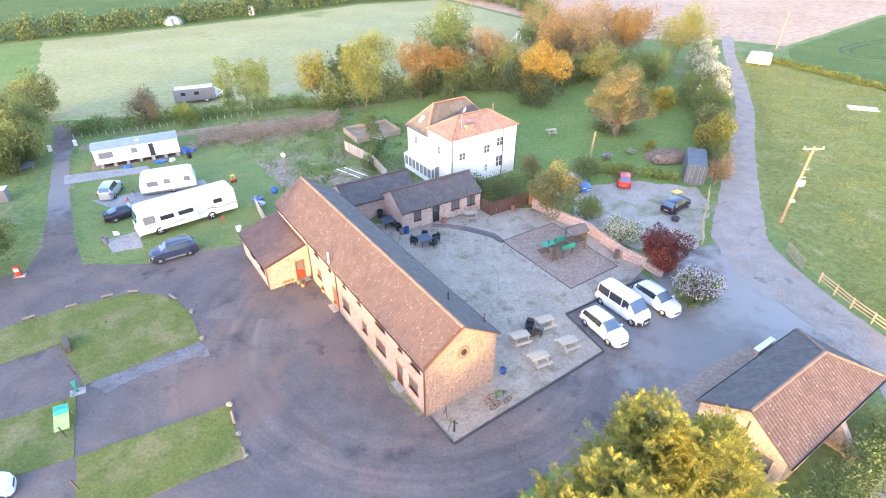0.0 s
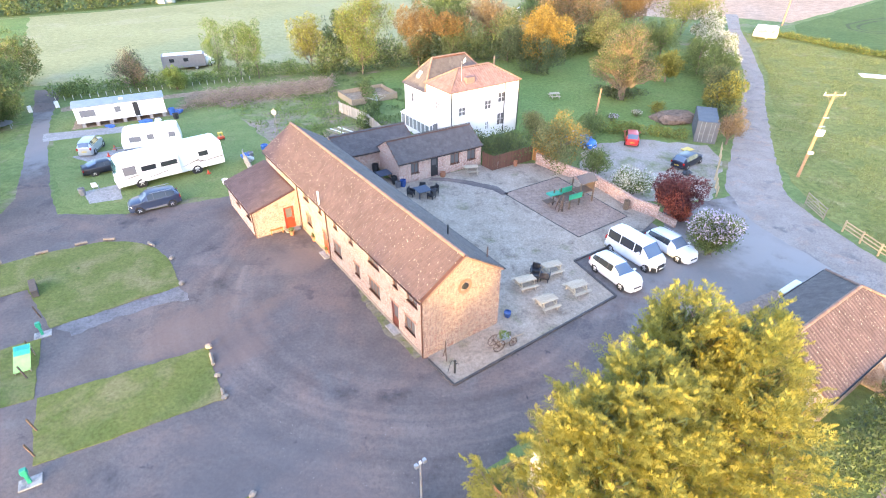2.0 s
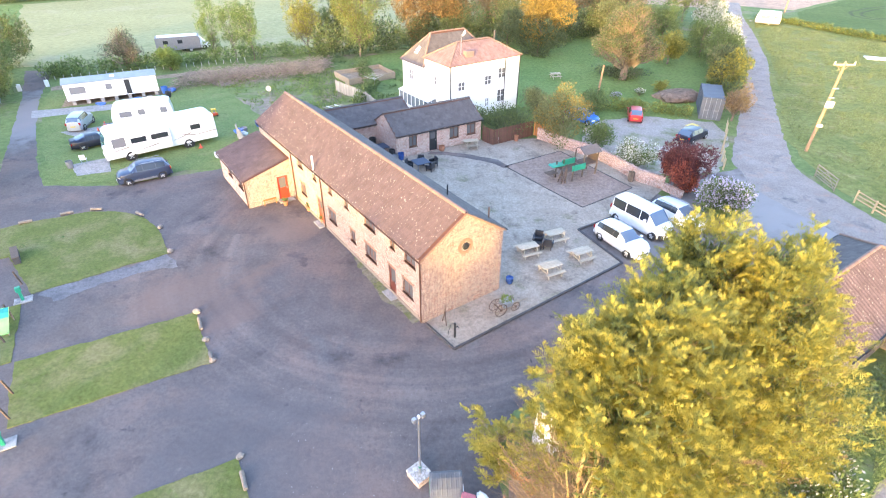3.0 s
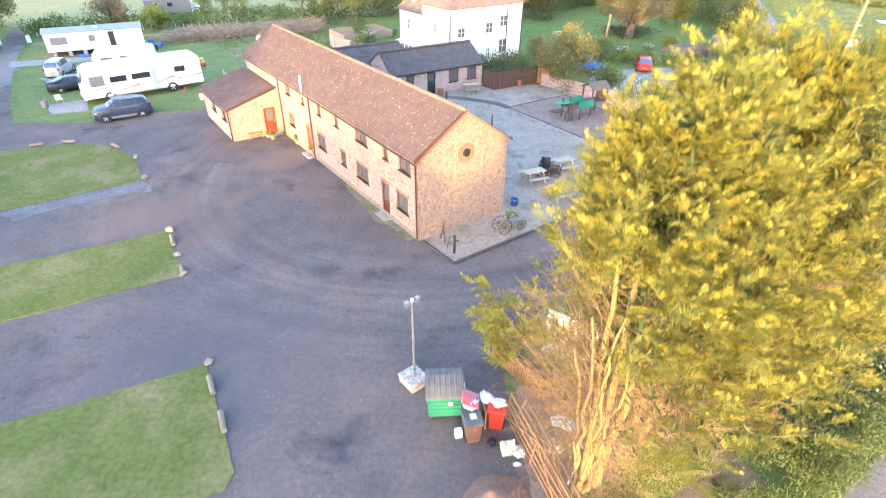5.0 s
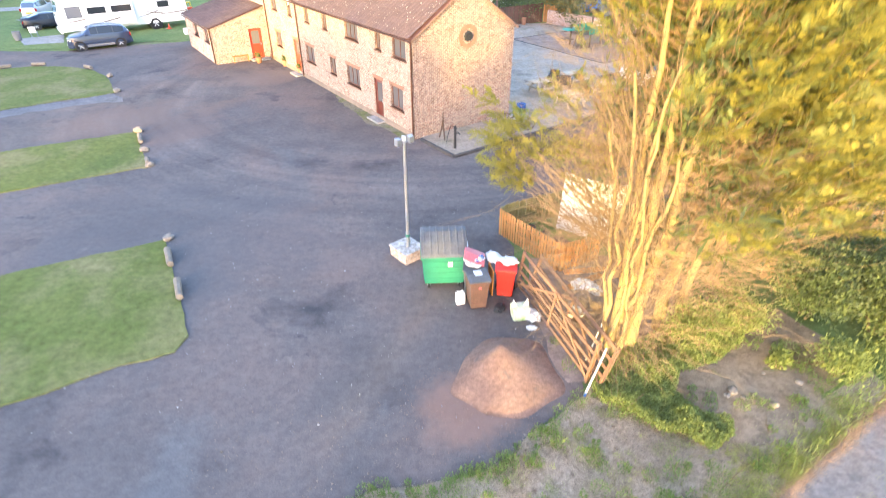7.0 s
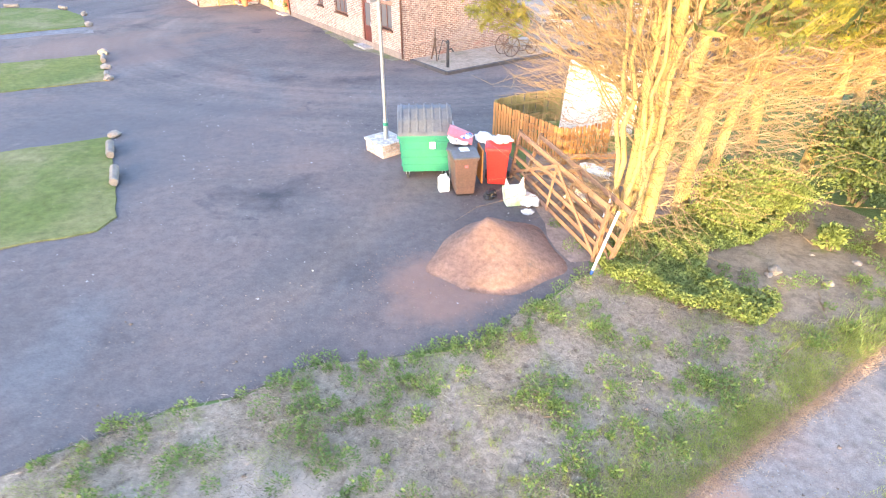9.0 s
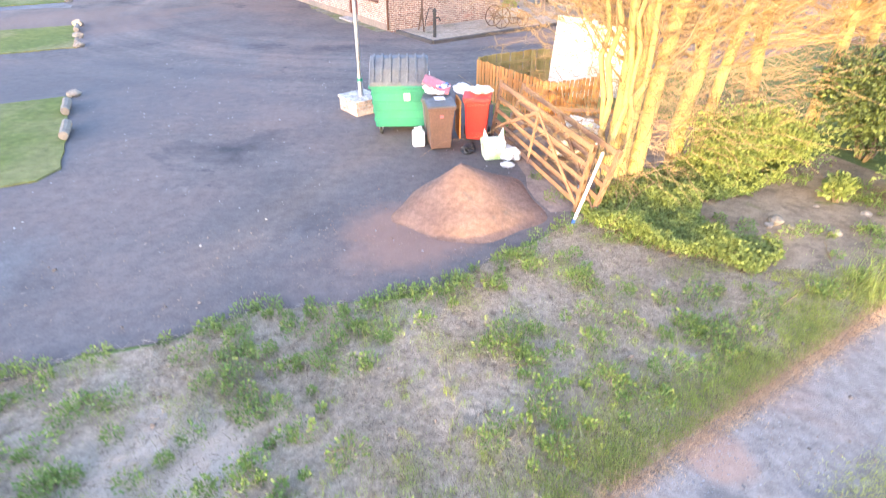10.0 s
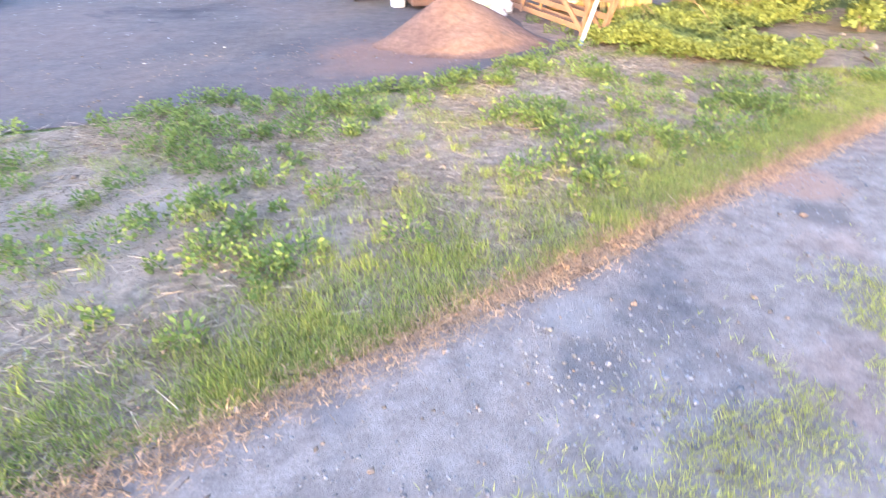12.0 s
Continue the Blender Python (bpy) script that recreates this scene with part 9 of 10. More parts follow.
for x0, x1, y0, y1 in ((-3.6, 3.6, -2.6, -2.5), (-3.6, 3.6, 2.5, 2.6), (-3.6, -3.5, -2.5, 2.5), (3.5, 3.6, -2.5, 2.5)):
    part("board", box(x0, x1, y0, y1, 0, 0.9, 0.01), M_WOOD, sp)
part("sand", box(-3.49, 3.49, -2.49, 2.49, 0, 0.35), M_EARTH, sp)
flag = thing("satellite_post", pose(-20.6, 64.5, 0.03), "pale post with a small dish at the plot's edge", "post")
part("post", cyl((0, 0, 0), (0, 0, 3.0), 0.05, 0.045, 8), M_WOOD, flag)
part("dish", cyl((0, -0.06, 2.5), (0, -0.12, 2.5), 0.12, 0.34, 14), M_LICHEN, flag)
for x, y, a in ((3.0, 170.5, 30), (19.5, 145.5, 70)):
    g_ = thing("goal", pose(x, y, 0.01, 0, 0, a), "white football goal frame on the field", "goal", "football goals")
    for x_ in (-2.4, 2.4):
        part("upright", box(x_ - 0.08, x_ + 0.08, -0.08, 0.08, 0, 2.3, 0.01), M_WHITE, g_)
        part("stay", beam((x_, 0, 2.2), (x_, 1.6, 0), 0.1, 0.1), M_WHITE, g_)
    part("crossbar", box(-2.48, 2.48, -0.08, 0.08, 2.3, 2.46, 0.01), M_WHITE, g_)
tent = thing("dome_tent", pose(-79.5, 168.5, 0.01), "pale grey dome tent at the field's edge", "tent")
bm = bmesh.new()
bmesh.ops.create_uvsphere(bm, u_segments=16, v_segments=10, radius=1.0)
for v in bm.verts:
    v.co = Vector((v.co.x * 2.9, v.co.y * 2.0, max(v.co.z, 0) * 2.3))
part("flysheet", bm, M_STATICROOF, tent, "", True)
part("porch", prism([(-1.0, 0), (1.0, 0), (0.7, 1.6), (-0.7, 1.6)], -2.7, -1.2, 0.05), M_STATICROOF, tent)
wcb = thing("portable_toilet", pose(-61, 184, 0.01), "tall white portable toilet at the field's edge", "toilet")
part("cabin", box(-0.7, 0.7, -0.7, 0.7, 0, 2.5, 0.04), M_WHITE, wcb)
part("roof", box(-0.76, 0.76, -0.76, 0.76, 2.5, 2.65, 0.05), M_GREY, wcb)
part("door", box(-0.45, 0.45, -0.72, -0.7, 0.1, 2.2), M_GREY, wcb)
ps = part("plastic_sheet", box(-2.2, 2.2, -1.2, 1.2, 0, 0.12, 0.05), M_WHITE)
ps.matrix_world = pose(72.4, 90.5, 0.02, 0, 0, -20)
tagged(ps, "white plastic sheeting lying in the meadow", "sheeting")
M_SPOIL = ground_mix("dug_earth", [((0.21, 0.145, 0.105), (0.27, 0.19, 0.14), 0.8), ((0.15, 0.11, 0.08), 2.0, 0.52, 0.1)], fine=16, bump=1.0, depth=0.1)
rock("spoil", 30.7, 69.2, -0.25, 3.2, 9, M_SPOIL, "low heap of brown earth in the garden", "heap", "", 0.26)
# cut brushwood over the heap
rb = random.Random(5)
brush = []
for _ in range(4200):
    p_ = Vector((rb.uniform(-36, -17), 0, 0))
    p_.y = 79.8 + (p_.x + 25) * 0.45 + rb.gauss(0, 1.7)
    p_.z = rb.uniform(0.05, 1.3)
    d_ = Vector((rb.uniform(-1, 1), rb.uniform(-1, 1), rb.uniform(-0.2, 0.6))) * rb.uniform(0.5, 1.3)
    brush.append([(p_, 0.03), (p_ + d_ * 0.5, 0.024), (p_ + d_, 0.012)])
tagged(part("brushwood", tubes(brush, 3), mat("grey_brushwood", (0.37, 0.28, 0.2), (0.27, 0.2, 0.15), 0.6, 8, 0.9, bump=0, island=0.3)), "grey-brown cut brushwood in a long pile", "brushwood", kind="stuff")
tram = thing("trampoline", pose(-55.6, 65.2, 0.0), "small round trampoline beside the drive", "trampoline")
part("mat", cyl((0, 0, 0.7), (0, 0, 0.73), 1.5, 1.5, 20), M_GREY, tram)
for k in range(6):
    a = k * math.pi / 3
    part("leg", cyl((1.4 * math.cos(a), 1.4 * math.sin(a), 0), (1.4 * math.cos(a), 1.4 * math.sin(a), 0.7), 0.03, 0.03, 6), M_STEEL, tram)
lcab = thing("grey_cabinet", pose(-52.4, 56.6, 0, 0, 0, 20), "pale grey cabinet at the edge of the trees", "cabinet")
part("body", box(-0.8, 0.8, -0.6, 0.6, 0, 1.5, 0.03), M_GREY, lcab)
part("lid", box(-0.85, 0.85, -0.65, 0.65, 1.5, 1.58, 0.02), M_WHITE, lcab)
for x, y in ((-56.0, 71.7), (-53.6, 73.8)):
    bx = part("white_post", box(-0.25, 0.25, -0.15, 0.15, 0, 0.9, 0.05), M_WHITE)
    bx.matrix_world = pose(x, y, 0, 0, 0, 30)
    tagged(bx, "low white marker post beside the drive", "post", "drive posts")


# ---- the corner with bins, fence and old gates ----
M_BLOCKBRICK = brick_mat("pale_brick", (0.5, 0.38, 0.3), (0.42, 0.31, 0.25), (0.45, 0.41, 0.37), None, bump=0.5)
lamp = thing("yard_lamp", pose(-1.0, 14.42, 0, 0, 0, -50), "slim galvanised lamp post on a brick block", "lamp post")
blk = part("brick_base", box(-0.42, 0.42, -0.38, 0.38, 0, 0.34, 0.015), M_BLOCKBRICK, lamp, "low block of pale bricks")
part("capping", box(-0.45, 0.45, -0.41, 0.41, 0.34, 0.4, 0.01), M_BLOCKBRICK, blk)
part("sleeve", cyl((0.05, 0, 0.4), (0.05, 0, 0.95), 0.07, 0.065, 14), M_STEEL, lamp)
part("band", cyl((0.05, 0, 0.78), (0.05, 0, 0.86), 0.073, 0.073, 14), M_GREENPANEL, lamp, "green band")
part("pole", cyl((0.05, 0, 0.95), (0.05, 0, 3.95), 0.05, 0.042, 12), M_STEEL, lamp)
part("arm", cyl((0.05, -0.22, 3.9), (0.05, 0.22, 3.9), 0.022, 0.022, 8), M_STEEL, lamp)
for s in (-1, 1):
    part("floodlight", box(-0.02, 0.14, s * 0.22 - 0.08, s * 0.22 + 0.08, 3.86, 4.06, 0.015), M_STEEL, lamp)
part("sensor", box(0.0, 0.1, -0.05, 0.05, 3.95, 4.08, 0.01), M_WHITE, lamp)

M_BINGREEN = mat("faded_green_plastic", (0.016, 0.21, 0.13), (0.014, 0.17, 0.105), 2, 30, 0.6, grain=0.12)
M_BINLID = mat("worn_grey_lid", (0.14, 0.145, 0.15), (0.09, 0.09, 0.095), 2.5, 25, 0.6)
M_BINBROWN = mat("brown_bin_plastic", (0.17, 0.095, 0.065), (0.13, 0.075, 0.05), 2.5, 25, 0.55)
M_BINRED = mat("red_bin_plastic", (0.55, 0.04, 0.025), (0.43, 0.03, 0.02), 2.5, 25, 0.45)
M_BINORANGE = mat("orange_board", (0.6, 0.24, 0.05), (0.5, 0.19, 0.04), 2.5, 25, 0.6)
M_PINK = mat("faded_pink_lid", (0.68, 0.16, 0.17), (0.56, 0.12, 0.13), 2.5, 25, 0.5)
M_BAGGREEN = mat("printed_bag", (0.45, 0.62, 0.2), (0.75, 0.75, 0.66), 4, 20, 0.45)

# four-wheeled waste bin
skip = thing("waste_container", pose(0.15, 13.1, 0.02, 0, 0, 3), "green four-wheeled waste container with a grey ribbed lid", "bin")


def tapered(x, y, z0, z1, grow, bevel=0.03):
    bm = box(-x, x, -y, y, z0, z1)
    for v in bm.verts:
        k = (v.co.z - z0) / (z1 - z0)
        v.co.x *= 1 + (grow - 1) * k
        v.co.y *= 1 + (grow - 1) * k
    if bevel:
        bmesh.ops.bevel(bm, geom=list(bm.edges), offset=bevel, segments=2, affect="EDGES", profile=0.5)
    return bm


part("body", tapered(0.57, 0.45, 0.18, 1.1, 1.1), M_BINGREEN, skip)
part("rim", box(-0.68, 0.68, -0.55, 0.55, 1.08, 1.15, 0.02), M_BINGREEN, skip)
for k in range(4):
    part("rib", box(-0.6 - 0.012 * k, 0.6 + 0.012 * k, -0.475 - 0.012 * k, -0.455 - 0.012 * k, 0.34 + 0.2 * k, 0.39 + 0.2 * k, 0.008), M_BINGREEN, skip)
    for s in (-1, 1):
        part("rib", box(s * (0.592 + 0.013 * k) - 0.012, s * (0.592 + 0.013 * k) + 0.012, -0.4, 0.4, 0.34 + 0.2 * k, 0.39 + 0.2 * k, 0.008), M_BINGREEN, skip)
lid = part("lid", prism([(-0.56, 1.15), (0.6, 1.15), (0.6, 1.5), (0.45, 1.6), (0.2, 1.58), (-0.2, 1.42), (-0.5, 1.22)], -0.67, 0.67, 0.03), M_BINLID, skip, "worn grey ribbed lid")
lid.matrix_basis = pose(0, 0, 0, 0, 0, 90)
for k in range(7):
    r_ = part("lid_rib", prism([(-0.52, 1.215), (-0.2, 1.428), (0.2, 1.588), (0.45, 1.608), (0.45, 1.63), (0.2, 1.61), (-0.2, 1.45), (-0.52, 1.235)], -0.57 + k * 0.19 - 0.025, -0.57 + k * 0.19 + 0.025, 0.006), M_BINLID, lid)
part("label", box(0.1, 0.24, -0.525, -0.515, 0.82, 0.98), M_WHITE, skip, "white sticker")
part("lid_bar", box(0.66, 0.7, -0.3, 0.1, 1.12, 1.3, 0.01), M_WHITE, skip)
for sx in (-1, 1):
    for sy in (-1, 1):
        w_ = part("castor", cyl((sx * 0.45 - 0.03, sy * 0.36, 0.09), (sx * 0.45 + 0.03, sy * 0.36, 0.09), 0.09, 0.09, 12), M_TYRE, skip)
        part("fork", box(sx * 0.45 - 0.045, sx * 0.45 + 0.045, sy * 0.36 - 0.04, sy * 0.36 + 0.04, 0.1, 0.19, 0.006), M_STEEL, w_)


def wheelie(m, body, lid_mat, label, name="wheeled_bin", tilt=0):
    ob = thing(name, m, label, "bin", "wheeled bins")
    part("body", tapered(0.22, 0.24, 0.06, 0.95, 1.25, 0.025), body, ob)
    part("rim", box(-0.3, 0.3, -0.32, 0.32, 0.92, 0.98, 0.015), body, ob)
    l = part("lid", prism([(-0.33, 0.98), (0.33, 0.98), (0.33, 1.03), (0.0, 1.08), (-0.33, 1.02)], -0.31, 0.31, 0.02), lid_mat, ob)
    l.matrix_basis = pose(0, 0, 0, 0, 0, 90) if not tilt else pose(0.0, 0.1, 0.2) @ pose(0, 0, 0.98, 0, tilt, 0) @ pose(0, 0, -0.98, 0, 0, 90)
    part("handle", cyl((-0.25, 0.37, 0.94), (0.25, 0.37, 0.94), 0.02, 0.02, 8), body, ob)
    for s in (-1, 1):
        part("wheel", cyl((s * 0.24, 0.24, 0.11), (s * 0.3, 0.24, 0.11), 0.11, 0.11, 14), M_TYRE, ob)
    part("front_step", box(-0.2, 0.2, -0.262, -0.23, 0.2, 0.26, 0.01), body, ob)
    return ob


wb = wheelie(pose(1.08, 11.88, 0.02, 0, 0, 12), M_BINBROWN, M_BINLID, "brown wheeled bin with a dark lid and label")
part("label", box(-0.1, 0.12, -0.1, 0.14, 1.085, 1.09), M_SHEET, wb, "pale notice on the lid")
part("sticker", box(-0.04, 0.04, -0.293, -0.288, 0.76, 0.82), M_PINK, wb)
wheelie(pose(1.0, 12.45, 0.02, 0, 0, -5), M_BINLID, M_PINK, "dark wheeled bin with a pink lid and rubbish", tilt=22)
wheelie(pose(1.93, 12.42, 0.02, 0, 0, -8), M_BINRED, M_BINRED, "red wheeled bin with rubbish on top")
ob_ = thing("orange_board", pose(1.5, 12.4, 0.02, 0, 0, 10), "orange board wedged between the bins", "board")
part("board", box(-0.02, 0.02, -0.25, 0.25, 0.1, 0.95, 0.006), M_BINORANGE, ob_)


def crumpled(name, x, y, z, sx, sy, sz, material, label, seed, category="rubbish", m=None):
    bm = bmesh.new()
    bmesh.ops.create_icosphere(bm, subdivisions=3, radius=1.0)
    off = Vector((seed * 7.3, seed * 1.9, 0))
    for v in bm.verts:
        k = 1 + 0.45 * noise.noise(v.co * 1.7 + off) + 0.22 * noise.noise(v.co * 4.5 + off)
        v.co = Vector((v.co.x * sx * k, v.co.y * sy * k, max(v.co.z * k, -0.75) * sz))
    ob = part(name, bm, material)
    ob.matrix_world = pose(x, y, z + sz * 0.72, 0, 0, seed * 40)
    return tagged(ob, label, category)


crumpled("rubbish", 1.0, 12.45, 1.09, 0.3, 0.26, 0.09, M_SHEET, "loose pale rubbish on the pink lid", 1)
for k in range(14):
    rr = random.Random(k)
    c_ = part("can", cyl((0, 0, 0), (0, 0, 0.11), 0.033, 0.033, 10), (M_STEEL, M_WHITE, M_BLUEPLASTIC, M_SHEET)[k % 4])
    c_.matrix_world = pose(1.0 + rr.uniform(-0.26, 0.26), 12.42 + rr.uniform(-0.24, 0.2), 1.22, 90, rr.uniform(-20, 20), rr.uniform(0, 180))
    tagged(c_, "empty drinks can lying on the bin", "can", "cans on the bin")
crumpled("sheeting", 1.62, 12.75, 0.98, 0.3, 0.2, 0.1, M_SHEET, "grey plastic sheeting over the bins", 3)
crumpled("white_sack", 2.0, 12.45, 1.08, 0.26, 0.2, 0.08, M_SHEET, "pale sack lying on the red bin", 4)
jug = thing("plastic_can", pose(0.62, 11.96, 0.02, 0, 0, 15), "white plastic jerrycan standing by the bins", "jerrycan")
part("body", box(-0.13, 0.13, -0.1, 0.1, 0, 0.36, 0.03), M_WHITE, jug)
part("neck", cyl((0.05, 0, 0.36), (0.05, 0, 0.44), 0.035, 0.03, 10), M_WHITE, jug)
part("handle", box(-0.1, 0.02, -0.015, 0.015, 0.4, 0.43, 0.008), M_WHITE, jug)
crumpled("black_bag", 1.72, 11.65, 0.02, 0.22, 0.14, 0.1, M_BLACK, "small black rubbish bag on the tarmac", 6, "bag")
cb = thing("carrier_bag", pose(2.22, 11.3, 0.02, 0, 0, 10), "white and green carrier bag full of rubbish", "bag")
part("bag", tapered(0.2, 0.15, 0, 0.42, 1.25, 0.04), M_BAGGREEN, cb)
for s in (-1, 1):
    part("bag_ear", prism([(s * 0.24, 0.38), (s * 0.08, 0.4), (s * 0.2, 0.66)], -0.03, 0.03, 0.008), M_SHEET, cb)
crumpled("plastic_bag", 2.58, 11.25, 0.02, 0.24, 0.2, 0.15, M_SHEET, "crumpled white plastic bag", 8, "bag")
crumpled("plastic_bag", 2.5, 10.82, 0.02, 0.14, 0.08, 0.07, M_SHEET, "small torn plastic bag on the ground", 9, "bag")

# orange picket pen
pen = board_fence("picket_pen", [(2.07, 15.8), (3.7, 13.5), (5.1, 14.15)], 1.0, M_PICKET, "sunlit orange-stained picket fence round a small pen", 0.115, gap=0.03)
board_fence("pen_back_fence", [(5.3, 17.2), (3.7, 16.75), (2.1, 15.85)], 1.05, M_GREENBOARD, "green-tinged board fence at the back of the pen", 0.15)
for k, (x, y, a, w_, h_) in enumerate(((4.15, 16.2, -38, 1.15, 2.05), (5.1, 15.75, -12, 1.1, 1.9))):
    pn_ = part("leaning_sheet", box(0, w_, -0.03, 0.03, 0.02, h_, 0.01), M_WHITE)
    pn_.matrix_world = pose(x, y, 0, -6, 0, a)
    tagged(pn_, "large white sheet panel leaning in the pen", "panel", "white panels")
barrel("plant_pot", 3.1, 15.3, 0.14, 0.6, M_BLACK, "dark pot inside the picket pen", 0.0)
barrel("plant_pot", 3.5, 14.9, 0.14, 0.6, M_BLACK, "dark pot inside the picket pen", 0.0)
barrel("plant_pot", 4.2, 14.5, 0.16, 0.35, M_CLAY, "clay pot inside the picket pen", 0.0)
crumpled("junk_pile", 3.9, 14.9, 0.0, 0.45, 0.35, 0.2, M_RUST, "rusty odds and ends inside the pen", 15)
for k, (x, y, z, a) in enumerate(((4.4, 12.8, 0.55, 15), (4.2, 12.5, 0.35, 35), (4.0, 12.2, 0.2, 50))):
    b_ = part("loose_board", box(-0.8, 0.8, -0.09, 0.09, 0, 0.03, 0.004), M_BINORANGE if k < 2 else M_PICKET)
    b_.matrix_world = pose(x, y, z, 12, 6, a)
    tagged(b_, "loose orange board leaning by the pen", "board", "loose boards")
crumpled("rubbish", 4.05, 11.7, 0.0, 0.55, 0.6, 0.3, M_EARTH, "heap of garden rubbish behind the gate", 16)
crumpled("plastic_sheet", 4.2, 12.15, 0.3, 0.42, 0.3, 0.18, M_SHEET, "white plastic sheeting on the rubbish heap", 17)
crumpled("plastic_sheet", 3.7, 11.3, 0.12, 0.3, 0.22, 0.16, M_SHEET, "torn white sheeting behind the gate", 18)

# two old field gates leaning there
gA = field_gate(pose(2.3, 12.75, 0.02, 0, 0, -72.5) @ pose(0, 0, 0, -8, 0, 0), 4.05, "weathered five-bar gate leaning by the bins", M_GATE, "old_gate")
gB = copy_thing(gA, pose(2.62, 12.55, 0.03, 0, 0, -74) @ pose(0, 0, 0, -16, 0, 0))
tagged(gB, "second weathered gate leaning behind the first", "gate")
tb = thing("blue_ended_pole", pose(3.38, 8.5, 0.02), "pale plastic pole with a blue end leaning on the gate", "pole")
part("pole", cyl((0, 0, 0.0), (0.42, 0.35, 1.15), 0.028, 0.028, 10), M_SHEET, tb)
part("blue_end", cyl((-0.002, -0.002, 0.0), (0.03, 0.025, 0.08), 0.031, 0.031, 10), M_BLUEPLASTIC, tb)
tb2 = thing("white_pole", pose(3.68, 9.66, 0.0), "thin white pole leaning on the tree", "pole")
part("pole", cyl((0, 0, 0), (0.47, 0.35, 1.5), 0.02, 0.02, 10), M_WHITE, tb2)

# heap of reddish gravel
M_HEAP = ground_mix("reddish_chippings", [((0.255, 0.152, 0.112), (0.315, 0.195, 0.145), 1.5), ((0.18, 0.14, 0.12), 3.0, 0.58, 0.12)], fine=90, bump=1.0, depth=0.02)
bm = bmesh.new()
N = 56
for i in range(N + 1):
    for j in range(N + 1):
        x, y = -2.0 + 4.0 * i / N, -2.0 + 4.0 * j / N
        u, v = 0.77 * x - 0.64 * y, 0.64 * x + 0.77 * y  # u runs down the spur on the yard's side
        r = math.hypot(u * (0.8 if u > 0 else 1.8), v * (1.1 if v > 0 else 0.9)) * (1 + 0.2 * noise.noise((x * 1.1, y * 1.1, 4.0)))
        z = 0.64 * max(0.0, 1 - r / 1.45) ** 1.15 + 0.02 * noise.noise((x * 9, y * 9, 1.0)) * max(0.0, 1 - r / 1.45)
        bm.verts.new((x, y, z + 0.02 - 0.06 * max(0.0, min(1.0, (r - 1.2) / 0.4))))
bm.verts.ensure_lookup_table()
for i in range(N):
    for j in range(N):
        a = i * (N + 1) + j
        bm.faces.new((bm.verts[a], bm.verts[a + N + 1], bm.verts[a + N + 2], bm.verts[a + 1]))
heap = part("gravel_mound", bm, M_HEAP, smooth=True)
heap.matrix_world = pose(1.5, 9.55, 0.0)
tagged(heap, "low heap of reddish chippings on the tarmac", "heap")


# ---- small things round the pitches, the barn and the garden ----
M_TARP = mat("blue_tarpaulin", (0.05, 0.16, 0.5), (0.035, 0.12, 0.4), 4, 30, 0.45)
M_TERRACOTTA = mat("terracotta", (0.42, 0.19, 0.1), (0.34, 0.15, 0.08), 5, 30, 0.85)
M_YELLOWPLASTIC = mat("yellow_plastic", (0.75, 0.55, 0.12), (0.65, 0.46, 0.1), 4, 30, 0.45)
crumpled("tarpaulin", -42.3, 66.1, 0.02, 0.7, 0.45, 0.16, M_TARP, "crumpled blue tarpaulin under the static caravan", 31, "tarpaulin")
crumpled("tarpaulin", -38.5, 67.8, 0.02, 0.8, 0.6, 0.22, M_TARP, "crumpled blue tarpaulin under the static caravan", 32, "tarpaulin")
crumpled("tarpaulin", -35.8, 71.6, 0.02, 0.5, 0.45, 0.3, M_TARP, "blue tarpaulin over a pile by the caravan", 33, "tarpaulin")
crumpled("sacking", -37.2, 68.3, 0.02, 0.6, 0.4, 0.2, M_SHEET, "pale sacking piled under the static caravan", 34, "sack")
crumpled("sacking", -22.0, 56.3, 0.03, 0.6, 0.5, 0.3, M_TARP, "blue and grey junk piled at the lawn's edge", 35, "rubbish")
crumpled("sacking", -21.3, 55.4, 0.03, 0.5, 0.4, 0.3, M_SHEET, "pale sheeting piled at the lawn's edge", 36, "rubbish")
crumpled("rubbish_sack", 25.9, 51.8, 0.03, 0.5, 0.42, 0.3, M_BLACK, "black sack on the car park", 37, "sack")
for k, (x_, y_) in enumerate(((-10.8, 38.7), (-9.3, 36.7), (-9.7, 38.1), (-12.9, 39.6))):
    pot = thing("flower_pot", pose(x_, y_, 0.016, 0, 0, k * 30), "small terracotta pot standing by the barn door", "pot", "pots by the barn")
    part("pot", cyl((0, 0, 0), (0, 0, 0.34), 0.15, 0.22, 16), M_TERRACOTTA, pot)
    part("rim", cyl((0, 0, 0.34), (0, 0, 0.4), 0.245, 0.245, 16), M_TERRACOTTA, pot)
    rng_ = np.random.default_rng(k + 70)
    a_ = rng_.normal(size=(160, 3)) * np.array([0.11, 0.11, 0.08]) + np.array([0, 0, 0.52])
    V_, F_ = kites(a_, rng_.normal(size=(160, 3)) + np.array([0, 0, 0.8]), 0.13, 0.03, rng_)
    lf = new("plant", quick_mesh("plant", V_, F_, LEAF["green"]))
    lf.parent = pot
bn = thing("garden_bench", pose(-14.3, 39.9, 0.016, 0, 0, 34.5), "small orange-brown timber bench by the red door", "bench")
for k in range(3):
    part("seat_board", box(-0.55, 0.55, -0.2 + k * 0.14, -0.08 + k * 0.14, 0.42, 0.45, 0.006), M_PICKET, bn)
